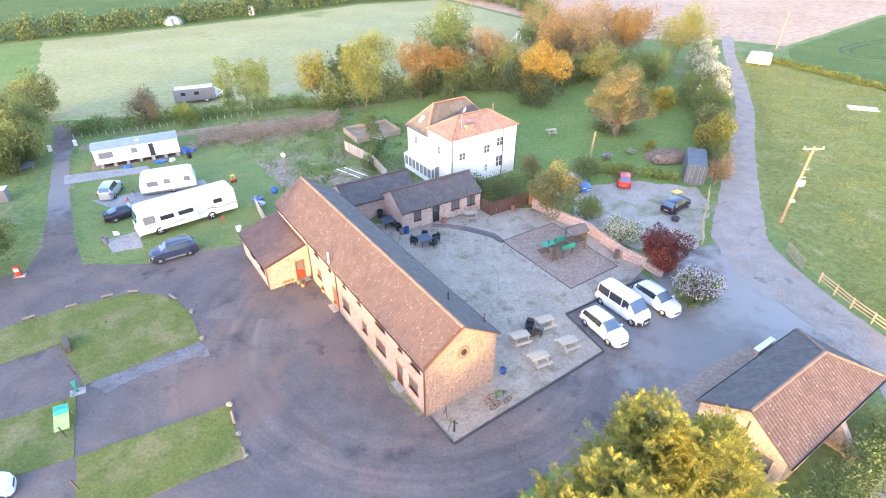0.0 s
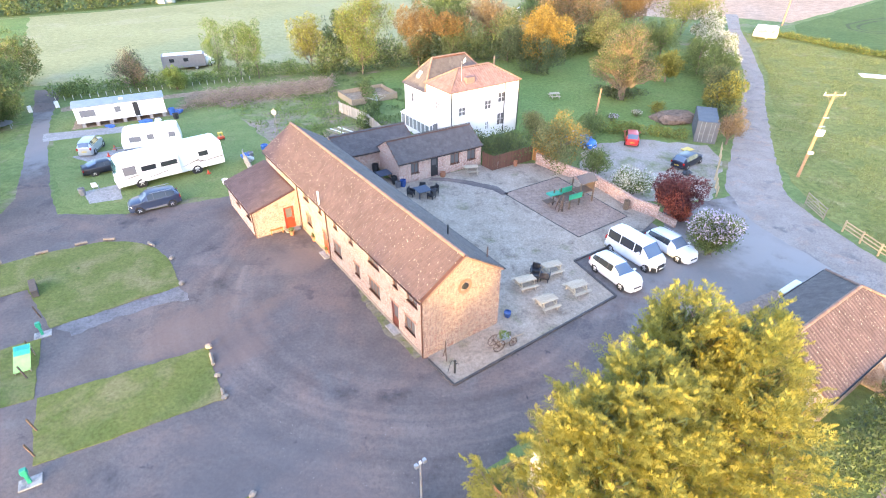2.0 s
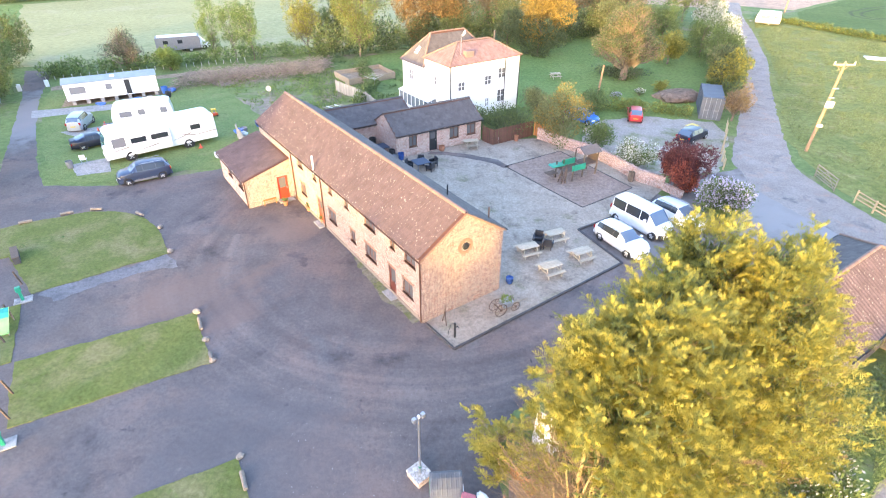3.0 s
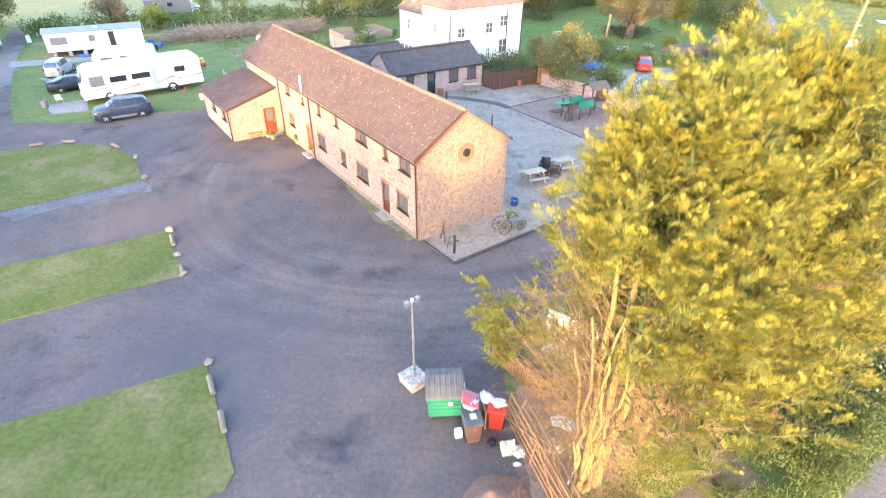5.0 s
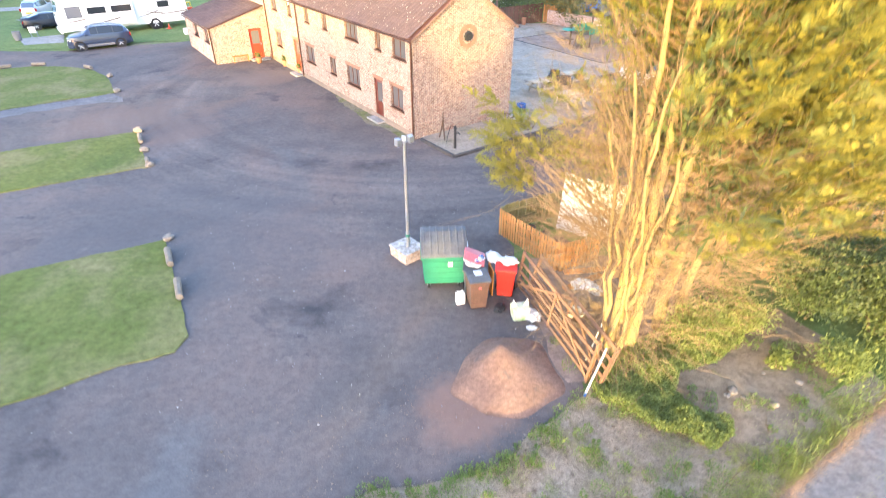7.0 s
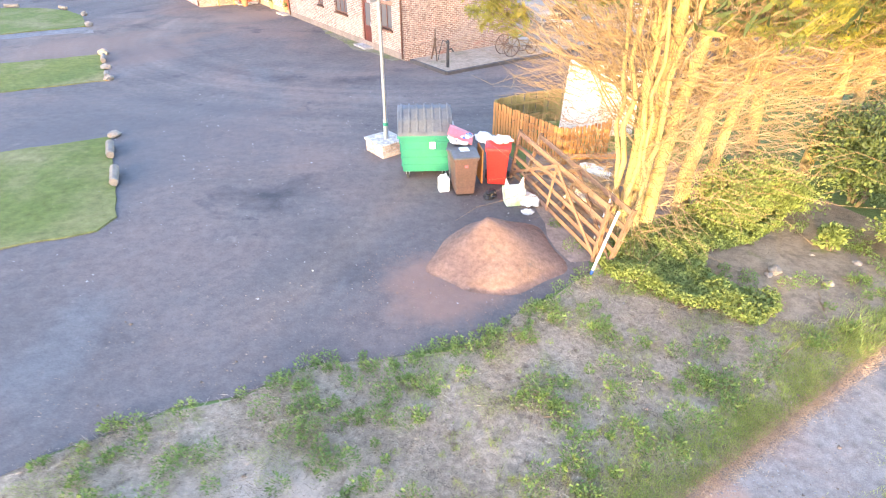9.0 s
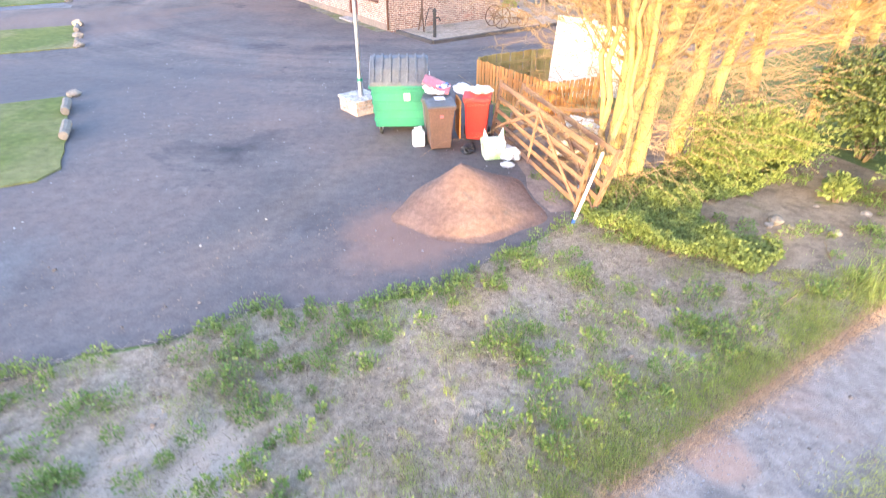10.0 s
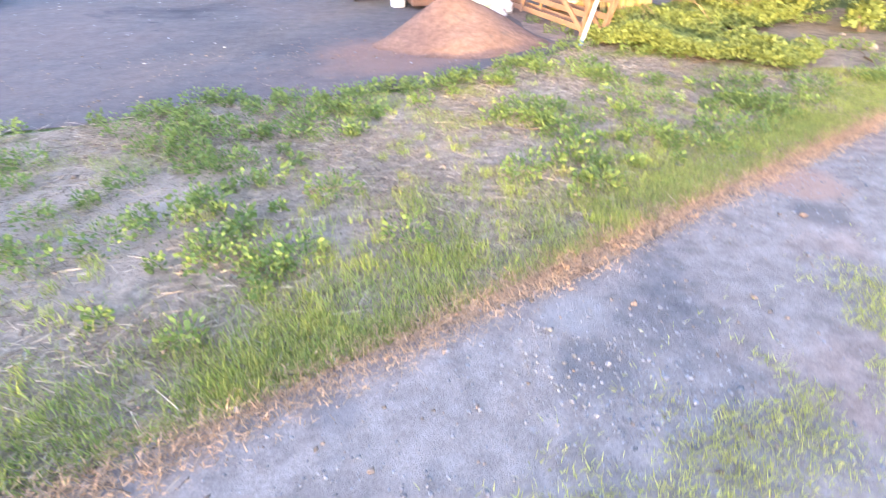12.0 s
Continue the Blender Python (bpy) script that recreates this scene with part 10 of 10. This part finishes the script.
for x_ in (-0.5, 0.5):
    for y_ in (-0.17, 0.18):
        part("leg", box(x_ - 0.03, x_ + 0.03, y_ - 0.03, y_ + 0.03, 0, 0.42, 0.004), M_PICKET, bn)
    part("back_post", box(x_ - 0.03, x_ + 0.03, 0.22, 0.27, 0, 0.85, 0.004), M_PICKET, bn)
for z_ in (0.6, 0.74):
    part("back_rail", box(-0.47, 0.47, 0.23, 0.26, z_, z_ + 0.08, 0.004), M_PICKET, bn)
dr = thing("clothes_dryer", pose(-8.9, 73.0, 0.02, 0, 0, 20), "rotary clothes dryer standing on the garden grass", "clothes dryer")
part("pole", cyl((0, 0, 0), (0, 0, 1.9), 0.03, 0.025, 8), M_STEEL, dr)
for k in range(4):
    a_ = math.pi / 2 * k
    part("arm", cyl((0, 0, 1.25), (1.4 * math.cos(a_), 1.4 * math.sin(a_), 1.85), 0.015, 0.012, 6), M_STEEL, dr)
for r_ in (0.6, 0.95, 1.3):
    z_ = 1.25 + 0.6 * r_ / 1.4
    ring_ = [((r_ * math.cos(math.pi / 2 * k), r_ * math.sin(math.pi / 2 * k), z_), 0.008) for k in range(5)]
    part("line", tubes([[(Vector(p_), q_) for p_, q_ in ring_]], 4), M_SHEET, dr)
yt = thing("yellow_tray", pose(28.6, 58.7, 0.03, 0, 0, 30), "yellow plastic tray lying on the car park", "tray")
part("tray", box(-0.6, 0.6, -0.4, 0.4, 0.0, 0.08, 0.03), M_YELLOWPLASTIC, yt)
part("lip", box(-0.66, 0.66, -0.46, 0.46, 0.08, 0.11, 0.012), M_YELLOWPLASTIC, yt)
bush("flower_bush", 26.3, 70.5, 0.9, 1.3, [("green", 1), ("white", 0.9)], "small garden bush with pale blossom", 700, 0.14, 61)
bush("flower_bush", 22.5, 68.8, 0.9, 1.6, [("green", 1), ("lilac", 0.8)], "small garden bush with mauve blossom", 700, 0.14, 62)


# ---- verge, lane and undergrowth close to the camera ----
LANE_A, LANE_B = Vector((-0.2, 1.68)), Vector((10.4, 8.37))
LD = (LANE_B - LANE_A).normalized()
LN = Vector((-LD.y, LD.x))  # towards the yard
rv = np.random.default_rng(77)


def lane_coords(x, y):
    """Distance along the lane's yard edge and from it (positive towards the yard)."""
    dx, dy = x - LANE_A.x, y - LANE_A.y
    return dx * LD.x + dy * LD.y, dx * LN.x + dy * LN.y


def yard_edge(x):
    return np.interp(x, [-14, -4.26, -3.65, -3.1, -2.2, -1.3, -0.4, 0.3, 1.1, 1.55, 1.95, 2.6, 3.4, 4.6, 5.6, 7.0], [-2.0, 4.6, 5.0, 5.3, 5.55, 6.2, 6.27, 6.4, 6.65, 6.95, 7.45, 7.85, 8.55, 8.3, 7.2, 7.2])


def clump(x, y, scale, seed):
    return np.array([noise.fractal((a * scale, b * scale, seed), 1.0, 2.0, 4) for a, b in zip(x, y)])


def scatter(n, x0, x1, y0, y1):
    return rv.uniform(x0, x1, n), rv.uniform(y0, y1, n)


def grass_stuff(name, x, y, h, w, m, label, lean=0.5, z=0.01):
    P = np.stack([x, y, np.full(len(x), z)], axis=1)
    D = np.stack([rv.normal(size=len(x)) * lean, rv.normal(size=len(x)) * lean, np.ones(len(x))], axis=1)
    V, F = blades(P, D, h, w, rv)
    ob = new(name, quick_mesh(name, V, F, LEAF[m]))
    return tagged(ob, label, "grass", kind="stuff")


LEAF["grass"] = leaf_mat("grass_blades", (0.36, 0.41, 0.115), (0.27, 0.325, 0.09), 0.4, 0.42)
LEAF["grass_tip"] = leaf_mat("tufted_blades", (0.46, 0.47, 0.11), (0.33, 0.38, 0.085), 0.4, 0.3)
LEAF["grass_yellow"] = leaf_mat("yellowing_blades", (0.5, 0.47, 0.15), (0.4, 0.4, 0.12), 0.35, 0.42)

# grass: dense along the lane, in patches elsewhere
x, y = scatter(1000000, -7, 11, -4, 9.4)
s, d = lane_coords(x, y)
inside = (d > 0.03) & (y < yard_edge(x) - 0.02)
x, y, s, d = x[inside], y[inside], s[inside], d[inside]
c1 = clump(x, y, 1.15, 3.0)
edge = np.clip(1.2 - d / (0.75 + 0.25 * np.sin(s * 1.7)), 0, 1)
keep = rv.uniform(size=len(x)) < np.clip(edge * 0.75 + np.clip((c1 - 0.15) * 1.9, 0, 0.6), 0.022, 1)
x, y, d = x[keep], y[keep], d[keep]
# a thicker fringe beside the lane
sx = rv.uniform(-6, 12, 150000)
sdm = np.abs(rv.normal(size=150000)) * 0.36 + 0.03
fx, fy = LANE_A.x + LD.x * sx + LN.x * sdm, LANE_A.y + LD.y * sx + LN.y * sdm
keep = clump(fx, fy, 1.6, 41.0) + rv.uniform(-0.3, 0.5, len(fx)) > 0.0
x, y = np.concatenate([x, fx[keep]]), np.concatenate([y, fy[keep]])
yel = rv.uniform(size=len(x)) < 0.42
grass_stuff("verge_grass", x[~yel], y[~yel], 0.06, 0.003, "grass", "short green grass along the lane's verge")
grass_stuff("yellow_grass", x[yel], y[yel], 0.056, 0.003, "grass_yellow", "yellow-tipped grass among the verge")
# upright tufts, thickest towards the lane
tx, ty = [], []
while len(tx) < 620:
    a_, b_ = rv.uniform(-6, 11), abs(rv.normal()) * 1.1 + 0.12
    px_, py_ = LANE_A.x + LD.x * a_ + LN.x * b_, LANE_A.y + LD.y * a_ + LN.y * b_
    if py_ < float(yard_edge(px_)) - 0.1 and noise.fractal((px_ * 0.7, py_ * 0.7, 61.0), 1.0, 2.0, 3) > -0.25:
        tx.append(px_), ty.append(py_)
tx, ty = np.repeat(np.array(tx), 26), np.repeat(np.array(ty), 26)
tx, ty = tx + rv.normal(size=len(tx)) * 0.035, ty + rv.normal(size=len(ty)) * 0.035
grass_stuff("grass_tufts", tx, ty, 0.075, 0.0034, "grass_tip", "upright tufts of yellow-green grass on the verge", 0.33)
# straw lying flat
x, y = scatter(330000, -7, 9, -4, 9.2)
s, d = lane_coords(x, y)
c2 = clump(x, y, 0.9, 8.0)
keep = (d > -0.15) & (y < yard_edge(x) + 0.05) & (c2 + rv.uniform(-0.5, 0.5, len(x)) > 0.0)
x, y = x[keep], y[keep]
P = np.stack([x, y, rv.uniform(0.012, 0.03, len(x))], axis=1)
D = np.stack([rv.normal(size=len(x)), rv.normal(size=len(x)), rv.normal(size=len(x)) * 0.1], axis=1)
V, F = blades(P, D, 0.11, 0.0032, rv)
cut_ = len(F) * 2 // 3
LEAF["old_straw"] = leaf_mat("rotting_straw", (0.22, 0.155, 0.1), (0.15, 0.105, 0.07), 0.4, 0.1)
tagged(new("straw_litter", quick_mesh("straw_litter", V[:cut_ * 3], F[:cut_], LEAF["straw"])), "dry straw lying on the trodden verge", "straw", kind="stuff")
tagged(new("old_straw", quick_mesh("old_straw", V[cut_ * 3:], F[:len(F) - cut_], LEAF["old_straw"])), "dark rotting straw on the trodden verge", "straw", kind="stuff")

# longer dead stalks lying about
x, y = scatter(40000, -7, 9, -4, 9.2)
s, d = lane_coords(x, y)
keep = (d > 0.05) & (y < yard_edge(x)) & (clump(x, y, 0.8, 18.0) + rv.uniform(-0.4, 0.4, len(x)) > 0.05)
x, y = x[keep], y[keep]
P = np.stack([x, y, rv.uniform(0.02, 0.05, len(x))], axis=1)
D = np.stack([rv.normal(size=len(x)) + 0.5, rv.normal(size=len(x)), rv.normal(size=len(x)) * 0.12], axis=1)
V, F = blades(P, D, 0.17, 0.003, rv)
LEAF["stalk"] = leaf_mat("dead_stalks", (0.5, 0.415, 0.31), (0.36, 0.28, 0.2), 0.5, 0.1)
tagged(new("dead_stalks", quick_mesh("dead_stalks", V, F, LEAF["stalk"])), "long dead stalks lying over the verge", "straw", kind="stuff")


# broad-leaved weeds
WEEDS = []


def weed(x, y, r, seed):
    rng = np.random.default_rng(seed)
    n = int(45 + 470 * r)
    a = rng.uniform(0, 2 * np.pi, n)
    q = r * np.sqrt(rng.uniform(0, 1, n)) * 0.8
    P = np.stack([x + q * np.cos(a), y + q * np.sin(a), rng.uniform(0.01, 0.1 + r * 0.22, n)], axis=1)
    D = np.stack([np.cos(a), np.sin(a), rng.uniform(0.1, 0.9, n)], axis=1) + rng.normal(size=(n, 3)) * 0.25
    WEEDS.append(kites(P, D, 0.04, 0.0125, rng))


rw = random.Random(31)
made = 0
while made < 340:
    wx, wy = rw.uniform(-6, 8), rw.uniform(-3, 9)
    sd = lane_coords(wx, wy)[1]
    if sd < 0.5 or wy > float(yard_edge(wx)) + 0.05:
        continue
    if noise.fractal((wx * 0.6, wy * 0.6, 14.0), 1.0, 2.0, 3) < -0.12:
        continue
    weed(wx, wy, 0.05 + 0.24 * rw.random() ** 2, made)
    made += 1
for k in range(11):
    wx = -3.4 + 6.6 * k / 11 + rw.uniform(-0.1, 0.1)
    weed(wx, float(yard_edge(wx)) + rw.uniform(-0.2, 0.03), rw.uniform(0.08, 0.2), 500 + k)
for k, (wx, wy, wr) in enumerate(((3.26, 9.41, 0.3), (2.75, 8.0, 0.24), (3.0, 10.3, 0.14), (1.95, 5.6, 0.2), (2.1, 5.4, 0.24), (2.25, 5.15, 0.24), (2.4, 4.9, 0.2), (1.19, 6.5, 0.22), (0.1, 5.9, 0.36), (-0.25, 6.0, 0.28), (0.45, 5.75, 0.26), (0.16, 5.1, 0.26), (0.3, 3.95, 0.26), (-0.62, 3.76, 0.26), (-0.92, 4.5, 0.2), (-2.6, 4.45, 0.26), (-2.3, 4.6, 0.2), (-1.06, 3.3, 0.24), (0.86, 3.28, 0.22), (-1.4, 3.1, 0.2), (3.1, 5.6, 0.26), (3.6, 5.9, 0.24), (4.2, 6.4, 0.2))):
    weed(wx, wy, wr, 900 + k)

# stones on the lane
def stones(name, n, pick, size, material, label, seed):
    rng = np.random.default_rng(seed)
    base = np.array([(1, 0, 0), (-1, 0, 0), (0, 1, 0), (0, -1, 0), (0, 0, 1), (0, 0, -0.6), (0.7, 0.7, 0.35), (-0.7, 0.6, 0.4)], dtype=float)
    tri = np.array([(0, 6, 4), (6, 2, 4), (2, 7, 4), (7, 1, 4), (1, 3, 4), (3, 0, 4), (6, 0, 5), (2, 6, 5), (7, 2, 5), (1, 7, 5), (3, 1, 5), (0, 3, 5)])
    xs, ys = pick(rng, n)
    r = size * np.exp(rng.normal(size=n) * 0.45)
    a = rng.uniform(0, 2 * np.pi, n)
    B = base[None] * (1 + rng.normal(size=(n, 8, 1)) * 0.18)
    X = B[:, :, 0] * np.cos(a)[:, None] - B[:, :, 1] * 0.75 * np.sin(a)[:, None]
    Y = B[:, :, 0] * np.sin(a)[:, None] + B[:, :, 1] * 0.75 * np.cos(a)[:, None]
    V = np.stack([X, Y, B[:, :, 2] * 0.6], axis=2) * r[:, None, None] + np.stack([xs, ys, 0.036 + 0.2 * r], axis=1)[:, None, :]
    F = (tri[None] + 8 * np.arange(n)[:, None, None]).reshape(-1, 3)
    tagged(new(name, quick_mesh(name, V.reshape(-1, 3), F, material)), label, "stones", kind="stuff")


def on_lane(rng, n):
    s = rng.uniform(-6, 14, n)
    d = -rng.uniform(0.05, 3.1, n)
    return LANE_A.x + LD.x * s + LN.x * d, LANE_A.y + LD.y * s + LN.y * d


def in_spots(rng, n):
    spots = [(1.75, 2.15, 0.35), (1.9, 1.85, 0.25), (0.9, 1.4, 0.5), (3.6, 3.7, 0.5), (0.3, 1.0, 0.4), (2.4, 1.7, 0.4), (4.2, 4.1, 0.4)]
    k = rng.integers(0, len(spots), n)
    sp_ = np.array(spots)[k]
    return sp_[:, 0] + rng.normal(size=n) * sp_[:, 2], sp_[:, 1] + rng.normal(size=n) * sp_[:, 2] * 0.7


M_PEBBLE = mat("pale_pebble", (0.38, 0.35, 0.33), (0.3, 0.28, 0.265), 20, 80, 0.8, bump=0, island=0.35)
M_CHIP = mat("grey_chip", (0.27, 0.25, 0.25), (0.19, 0.18, 0.18), 20, 80, 0.85, bump=0, island=0.4)
M_CRUMB = mat("soil_crumb", (0.3, 0.21, 0.15), (0.2, 0.14, 0.1), 20, 80, 0.95, bump=0, island=0.4)
stones("lane_pebbles", 260, on_lane, 0.0045, M_PEBBLE, "pale pebbles scattered on the lane", 1)
stones("lane_chips", 4200, on_lane, 0.005, M_CHIP, "grey stone chips on the lane", 2)
stones("pothole_stones", 160, in_spots, 0.0065, M_PEBBLE, "broken pale stones round a pothole", 3)
stones("pothole_chips", 2200, in_spots, 0.0065, M_CHIP, "grey chips round a pothole", 4)
stones("soil_crumbs", 3600, lambda rng, n: (rng.uniform(-5, 6, n), rng.uniform(1.5, 8.3, n)), 0.008, M_CRUMB, "brown crumbs of soil on the verge", 7)
stones("yard_grit", 500, lambda rng, n: (rng.uniform(-9, 4, n), rng.uniform(7.5, 20, n)), 0.012, M_PEBBLE, "pale grit scattered on the tarmac", 5)
stones("spilt_chippings", 3200, lambda rng, n: (0.75 + rng.normal(size=n) * 0.75, 8.15 + rng.normal(size=n) * 0.7), 0.006, M_HEAP, "reddish chippings spilt from the heap", 6)
# thin grass down the middle of the lane
sx = rv.uniform(-3, 13, 60000)
sdm = -1.35 + rv.normal(size=60000) * 0.2
x, y = LANE_A.x + LD.x * sx + LN.x * sdm, LANE_A.y + LD.y * sx + LN.y * sdm
keep = clump(x, y, 1.1, 21.0) + rv.uniform(-0.12, 0.12, len(x)) > 0.06
grass_stuff("lane_grass", x[keep], y[keep], 0.045, 0.003, "grass_yellow", "thin grass down the middle of the lane", 0.7, 0.035)
# orange-brown dead grass at the lane's edge
sx = rv.uniform(-5, 14, 40000)
sdm = 0.0 + rv.normal(size=40000) * 0.085
x, y = LANE_A.x + LD.x * sx + LN.x * sdm, LANE_A.y + LD.y * sx + LN.y * sdm
P = np.stack([x, y, rv.uniform(0.02, 0.05, len(x))], axis=1)
D = np.stack([rv.normal(size=len(x)), rv.normal(size=len(x)), rv.uniform(0.0, 0.9, len(x))], axis=1)
V, F = blades(P, D, 0.045, 0.003, rv)
LEAF["rusty"] = leaf_mat("rusty_dead_grass", (0.58, 0.38, 0.22), (0.45, 0.29, 0.17), 0.3, 0.2)
tagged(new("dead_grass", quick_mesh("dead_grass", V, F, LEAF["rusty"])), "rusty dead grass at the lane's edge", "grass", kind="stuff")

# ground ivy under the conifers
IVY = [(3.55, 8.8), (3.7, 8.2), (4.35, 7.85), (4.75, 7.4), (5.2, 7.4), (5.7, 6.95), (6.3, 7.35), (6.35, 7.7), (5.75, 8.0), (5.45, 8.5), (5.75, 9.1), (6.9, 9.5), (7.8, 10.2), (8.2, 10.9), (7.2, 11.2), (5.5, 10.4), (4.2, 9.6)]


def inside_poly(x, y, poly):
    r = np.zeros(len(x), dtype=bool)
    for (x0, y0), (x1, y1) in zip(poly, poly[1:] + poly[:1]):
        r ^= ((y0 > y) != (y1 > y)) & (x < (x1 - x0) * (y - y0) / (y1 - y0 + 1e-9) + x0)
    return r


x, y = scatter(150000, 3.3, 8.4, 6.8, 11.3)
k = inside_poly(x, y, IVY)
x, y = x[k], y[k]
hgt = 0.22 + 0.34 * np.clip(clump(x, y, 0.9, 5.0) + 0.4, 0, 1)
P = np.stack([x, y, hgt * rv.uniform(0.35, 1.0, len(x))], axis=1)
D = np.stack([rv.normal(size=len(x)), rv.normal(size=len(x)), rv.uniform(-0.2, 0.5, len(x))], axis=1)
V, F = kites(P, D, 0.05, 0.02, rv)
tagged(new("ground_ivy", quick_mesh("ground_ivy", V, F, LEAF["ivy"])), "thick carpet of green ivy under the conifers", "ivy", kind="stuff")
rwe = random.Random(8)
for k in range(46):
    a = rwe.uniform(0, 2 * math.pi)
    weed(7.3 + math.cos(a) * rwe.uniform(1.3, 2.4), 9.2 + math.sin(a) * rwe.uniform(0.9, 1.7), rwe.uniform(0.1, 0.3), 2000 + k)
bush("ivy_bush", 6.6, 10.0, 1.7, 1.7, [("ivy", 1)], "upright green shrub between the conifer trunks", 8500, 0.065, 41)
bush("ivy_bush", 7.9, 10.9, 1.3, 1.6, [("ivy", 1)], "upright green shrub under the conifers", 7000, 0.065, 42)
bush("elder_bush", 10.2, 11.4, 2.2, 2.8, [("green", 0.7), ("dark", 0.5)], "leafy green elder beside the conifers", 10500, 0.09, 43)
bush("elder_bush", 11.6, 10.6, 2.0, 2.8, [("green", 0.8), ("dark", 0.4)], "leafy green elder beside the lane", 10000, 0.095, 44)
bush("elder_bush", 13.2, 12.0, 2.2, 3.0, [("green", 0.8), ("dark", 0.4)], "leafy green elder beside the lane", 9000, 0.1, 45)
bush("elder_bush", 9.6, 9.2, 0.9, 1.5, [("ivy", 0.8)], "low green elder shoot on the bare earth", 3000, 0.075, 46)
bush("elder_bush", 8.4, 9.4, 0.55, 0.6, [("ivy", 1)], "small green elder shoot on the bare earth", 500, 0.1, 47)
bush("elder_bush", 15.4, 13.4, 2.2, 3.2, [("green", 0.8), ("white", 0.12)], "leafy green elder beside the lane", 5600, 0.15, 48)
# long grass at the foot of the shrubs
x, y = scatter(40000, 6.8, 20, 6.3, 16)
s, d = lane_coords(x, y)
k = (d > 0.02) & (d < 0.75 + 0.5 * np.sin(x * 1.3)) & (x > 7)
grass_stuff("long_grass", x[k], y[k], 0.2, 0.009, "grass", "longer grass between shrubs and lane", 0.5)
for k, (x_, y_, s_) in enumerate(((6.87, 8.62, 0.15), (6.7, 8.5, 0.09), (7.05, 8.45, 0.07), (7.65, 8.22, 0.11), (7.3, 8.5, 0.06), (8.6, 8.9, 0.09), (6.4, 7.75, 0.06), (7.9, 9.2, 0.05))):
    rock("loose_stone", x_, y_, 0.0, s_, k + 60, M_STONE, "pale broken stone lying on the bare earth", "stone", "stones on the earth")
# dead sticks on the ground
for k, (x_, y_, a_, l_) in enumerate(((2.25, 5.2, 5, 0.5), (5.3, 8.6, 60, 0.6), (4.9, 7.6, 20, 0.5), (7.2, 7.7, 70, 0.5), (0.2, 4.0, 15, 0.3), (-0.6, 5.2, 30, 0.35), (5.9, 6.4, 35, 1.1))):
    st_ = part("stick", tubes([bent((-l_ / 2, 0, 0.02), (l_ / 2, 0, 0.03), 0.014, 0.006, 4, 0.05, rw)], 6), M_TWIG)
    st_.matrix_world = pose(x_, y_, 0.012, 0, 0, a_)
    tagged(st_, "dead grey stick lying on the verge", "stick", "sticks on the verge")

V = np.concatenate([v for v, f in WEEDS])
tagged(new("verge_weeds", quick_mesh("verge_weeds", V, np.arange(len(V)).reshape(-1, 4), LEAF["weed"])), "low broad-leaved weeds on the trodden verge", "weeds", kind="stuff")


# tussocks that roughen the meadow, the plot and the field's edge
def tussocks(name, poly, n, length, width, m, label, scale, seed, at=-0.1):
    rng = np.random.default_rng(seed)
    a = np.array(poly)
    x = rng.uniform(a[:, 0].min(), a[:, 0].max(), n)
    y = rng.uniform(a[:, 1].min(), a[:, 1].max(), n)
    k = inside_poly(x, y, poly)
    x, y = x[k], y[k]
    k = clump(x, y, scale, float(seed)) + rng.uniform(-0.3, 0.3, len(x)) > at
    x, y = x[k], y[k]
    P = np.stack([x, y, np.full(len(x), 0.02)], axis=1)
    D = np.stack([rng.normal(size=len(x)) * 0.7, rng.normal(size=len(x)) * 0.7, np.ones(len(x))], axis=1)
    V, F = blades(P, D, length, width, rng)
    tagged(new(name, quick_mesh(name, V, F, LEAF[m])), label, "grass", kind="stuff")


MEADOW = [(37, 28), (37, 34), (36, 41), (36.2, 48), (40.4, 61.5), (47.4, 75.5), (55.6, 94), (62.9, 112), (68.4, 126), (80, 104), (95, 80), (80, 30), (50, 5), (38, 12)]
LEAF["meadow"] = leaf_mat("meadow_grass", (0.24, 0.25, 0.09), (0.17, 0.19, 0.06), 0.3, 0.3)
tussocks("meadow_tussocks", MEADOW, 150000, 0.34, 0.03, "meadow", "long uneven grass of the meadow", 0.25, 51)
PLOT = [(-35, 79), (-27, 70), (-20, 60), (-15, 53), (-8, 58), (-6, 66), (-9, 74), (-20, 88), (-32, 86)]
tussocks("plot_weeds", PLOT, 26000, 0.3, 0.07, "weed", "rank green weeds of the overgrown plot", 0.3, 52, 0.0)
tussocks("garden_weeds", [(-19, 62), (-8, 52), (-3, 55), (2, 66), (-4, 80), (-12, 90), (-22, 88)], 16000, 0.3, 0.07, "green", "rank weeds of the rough garden", 0.3, 53, 0.05)
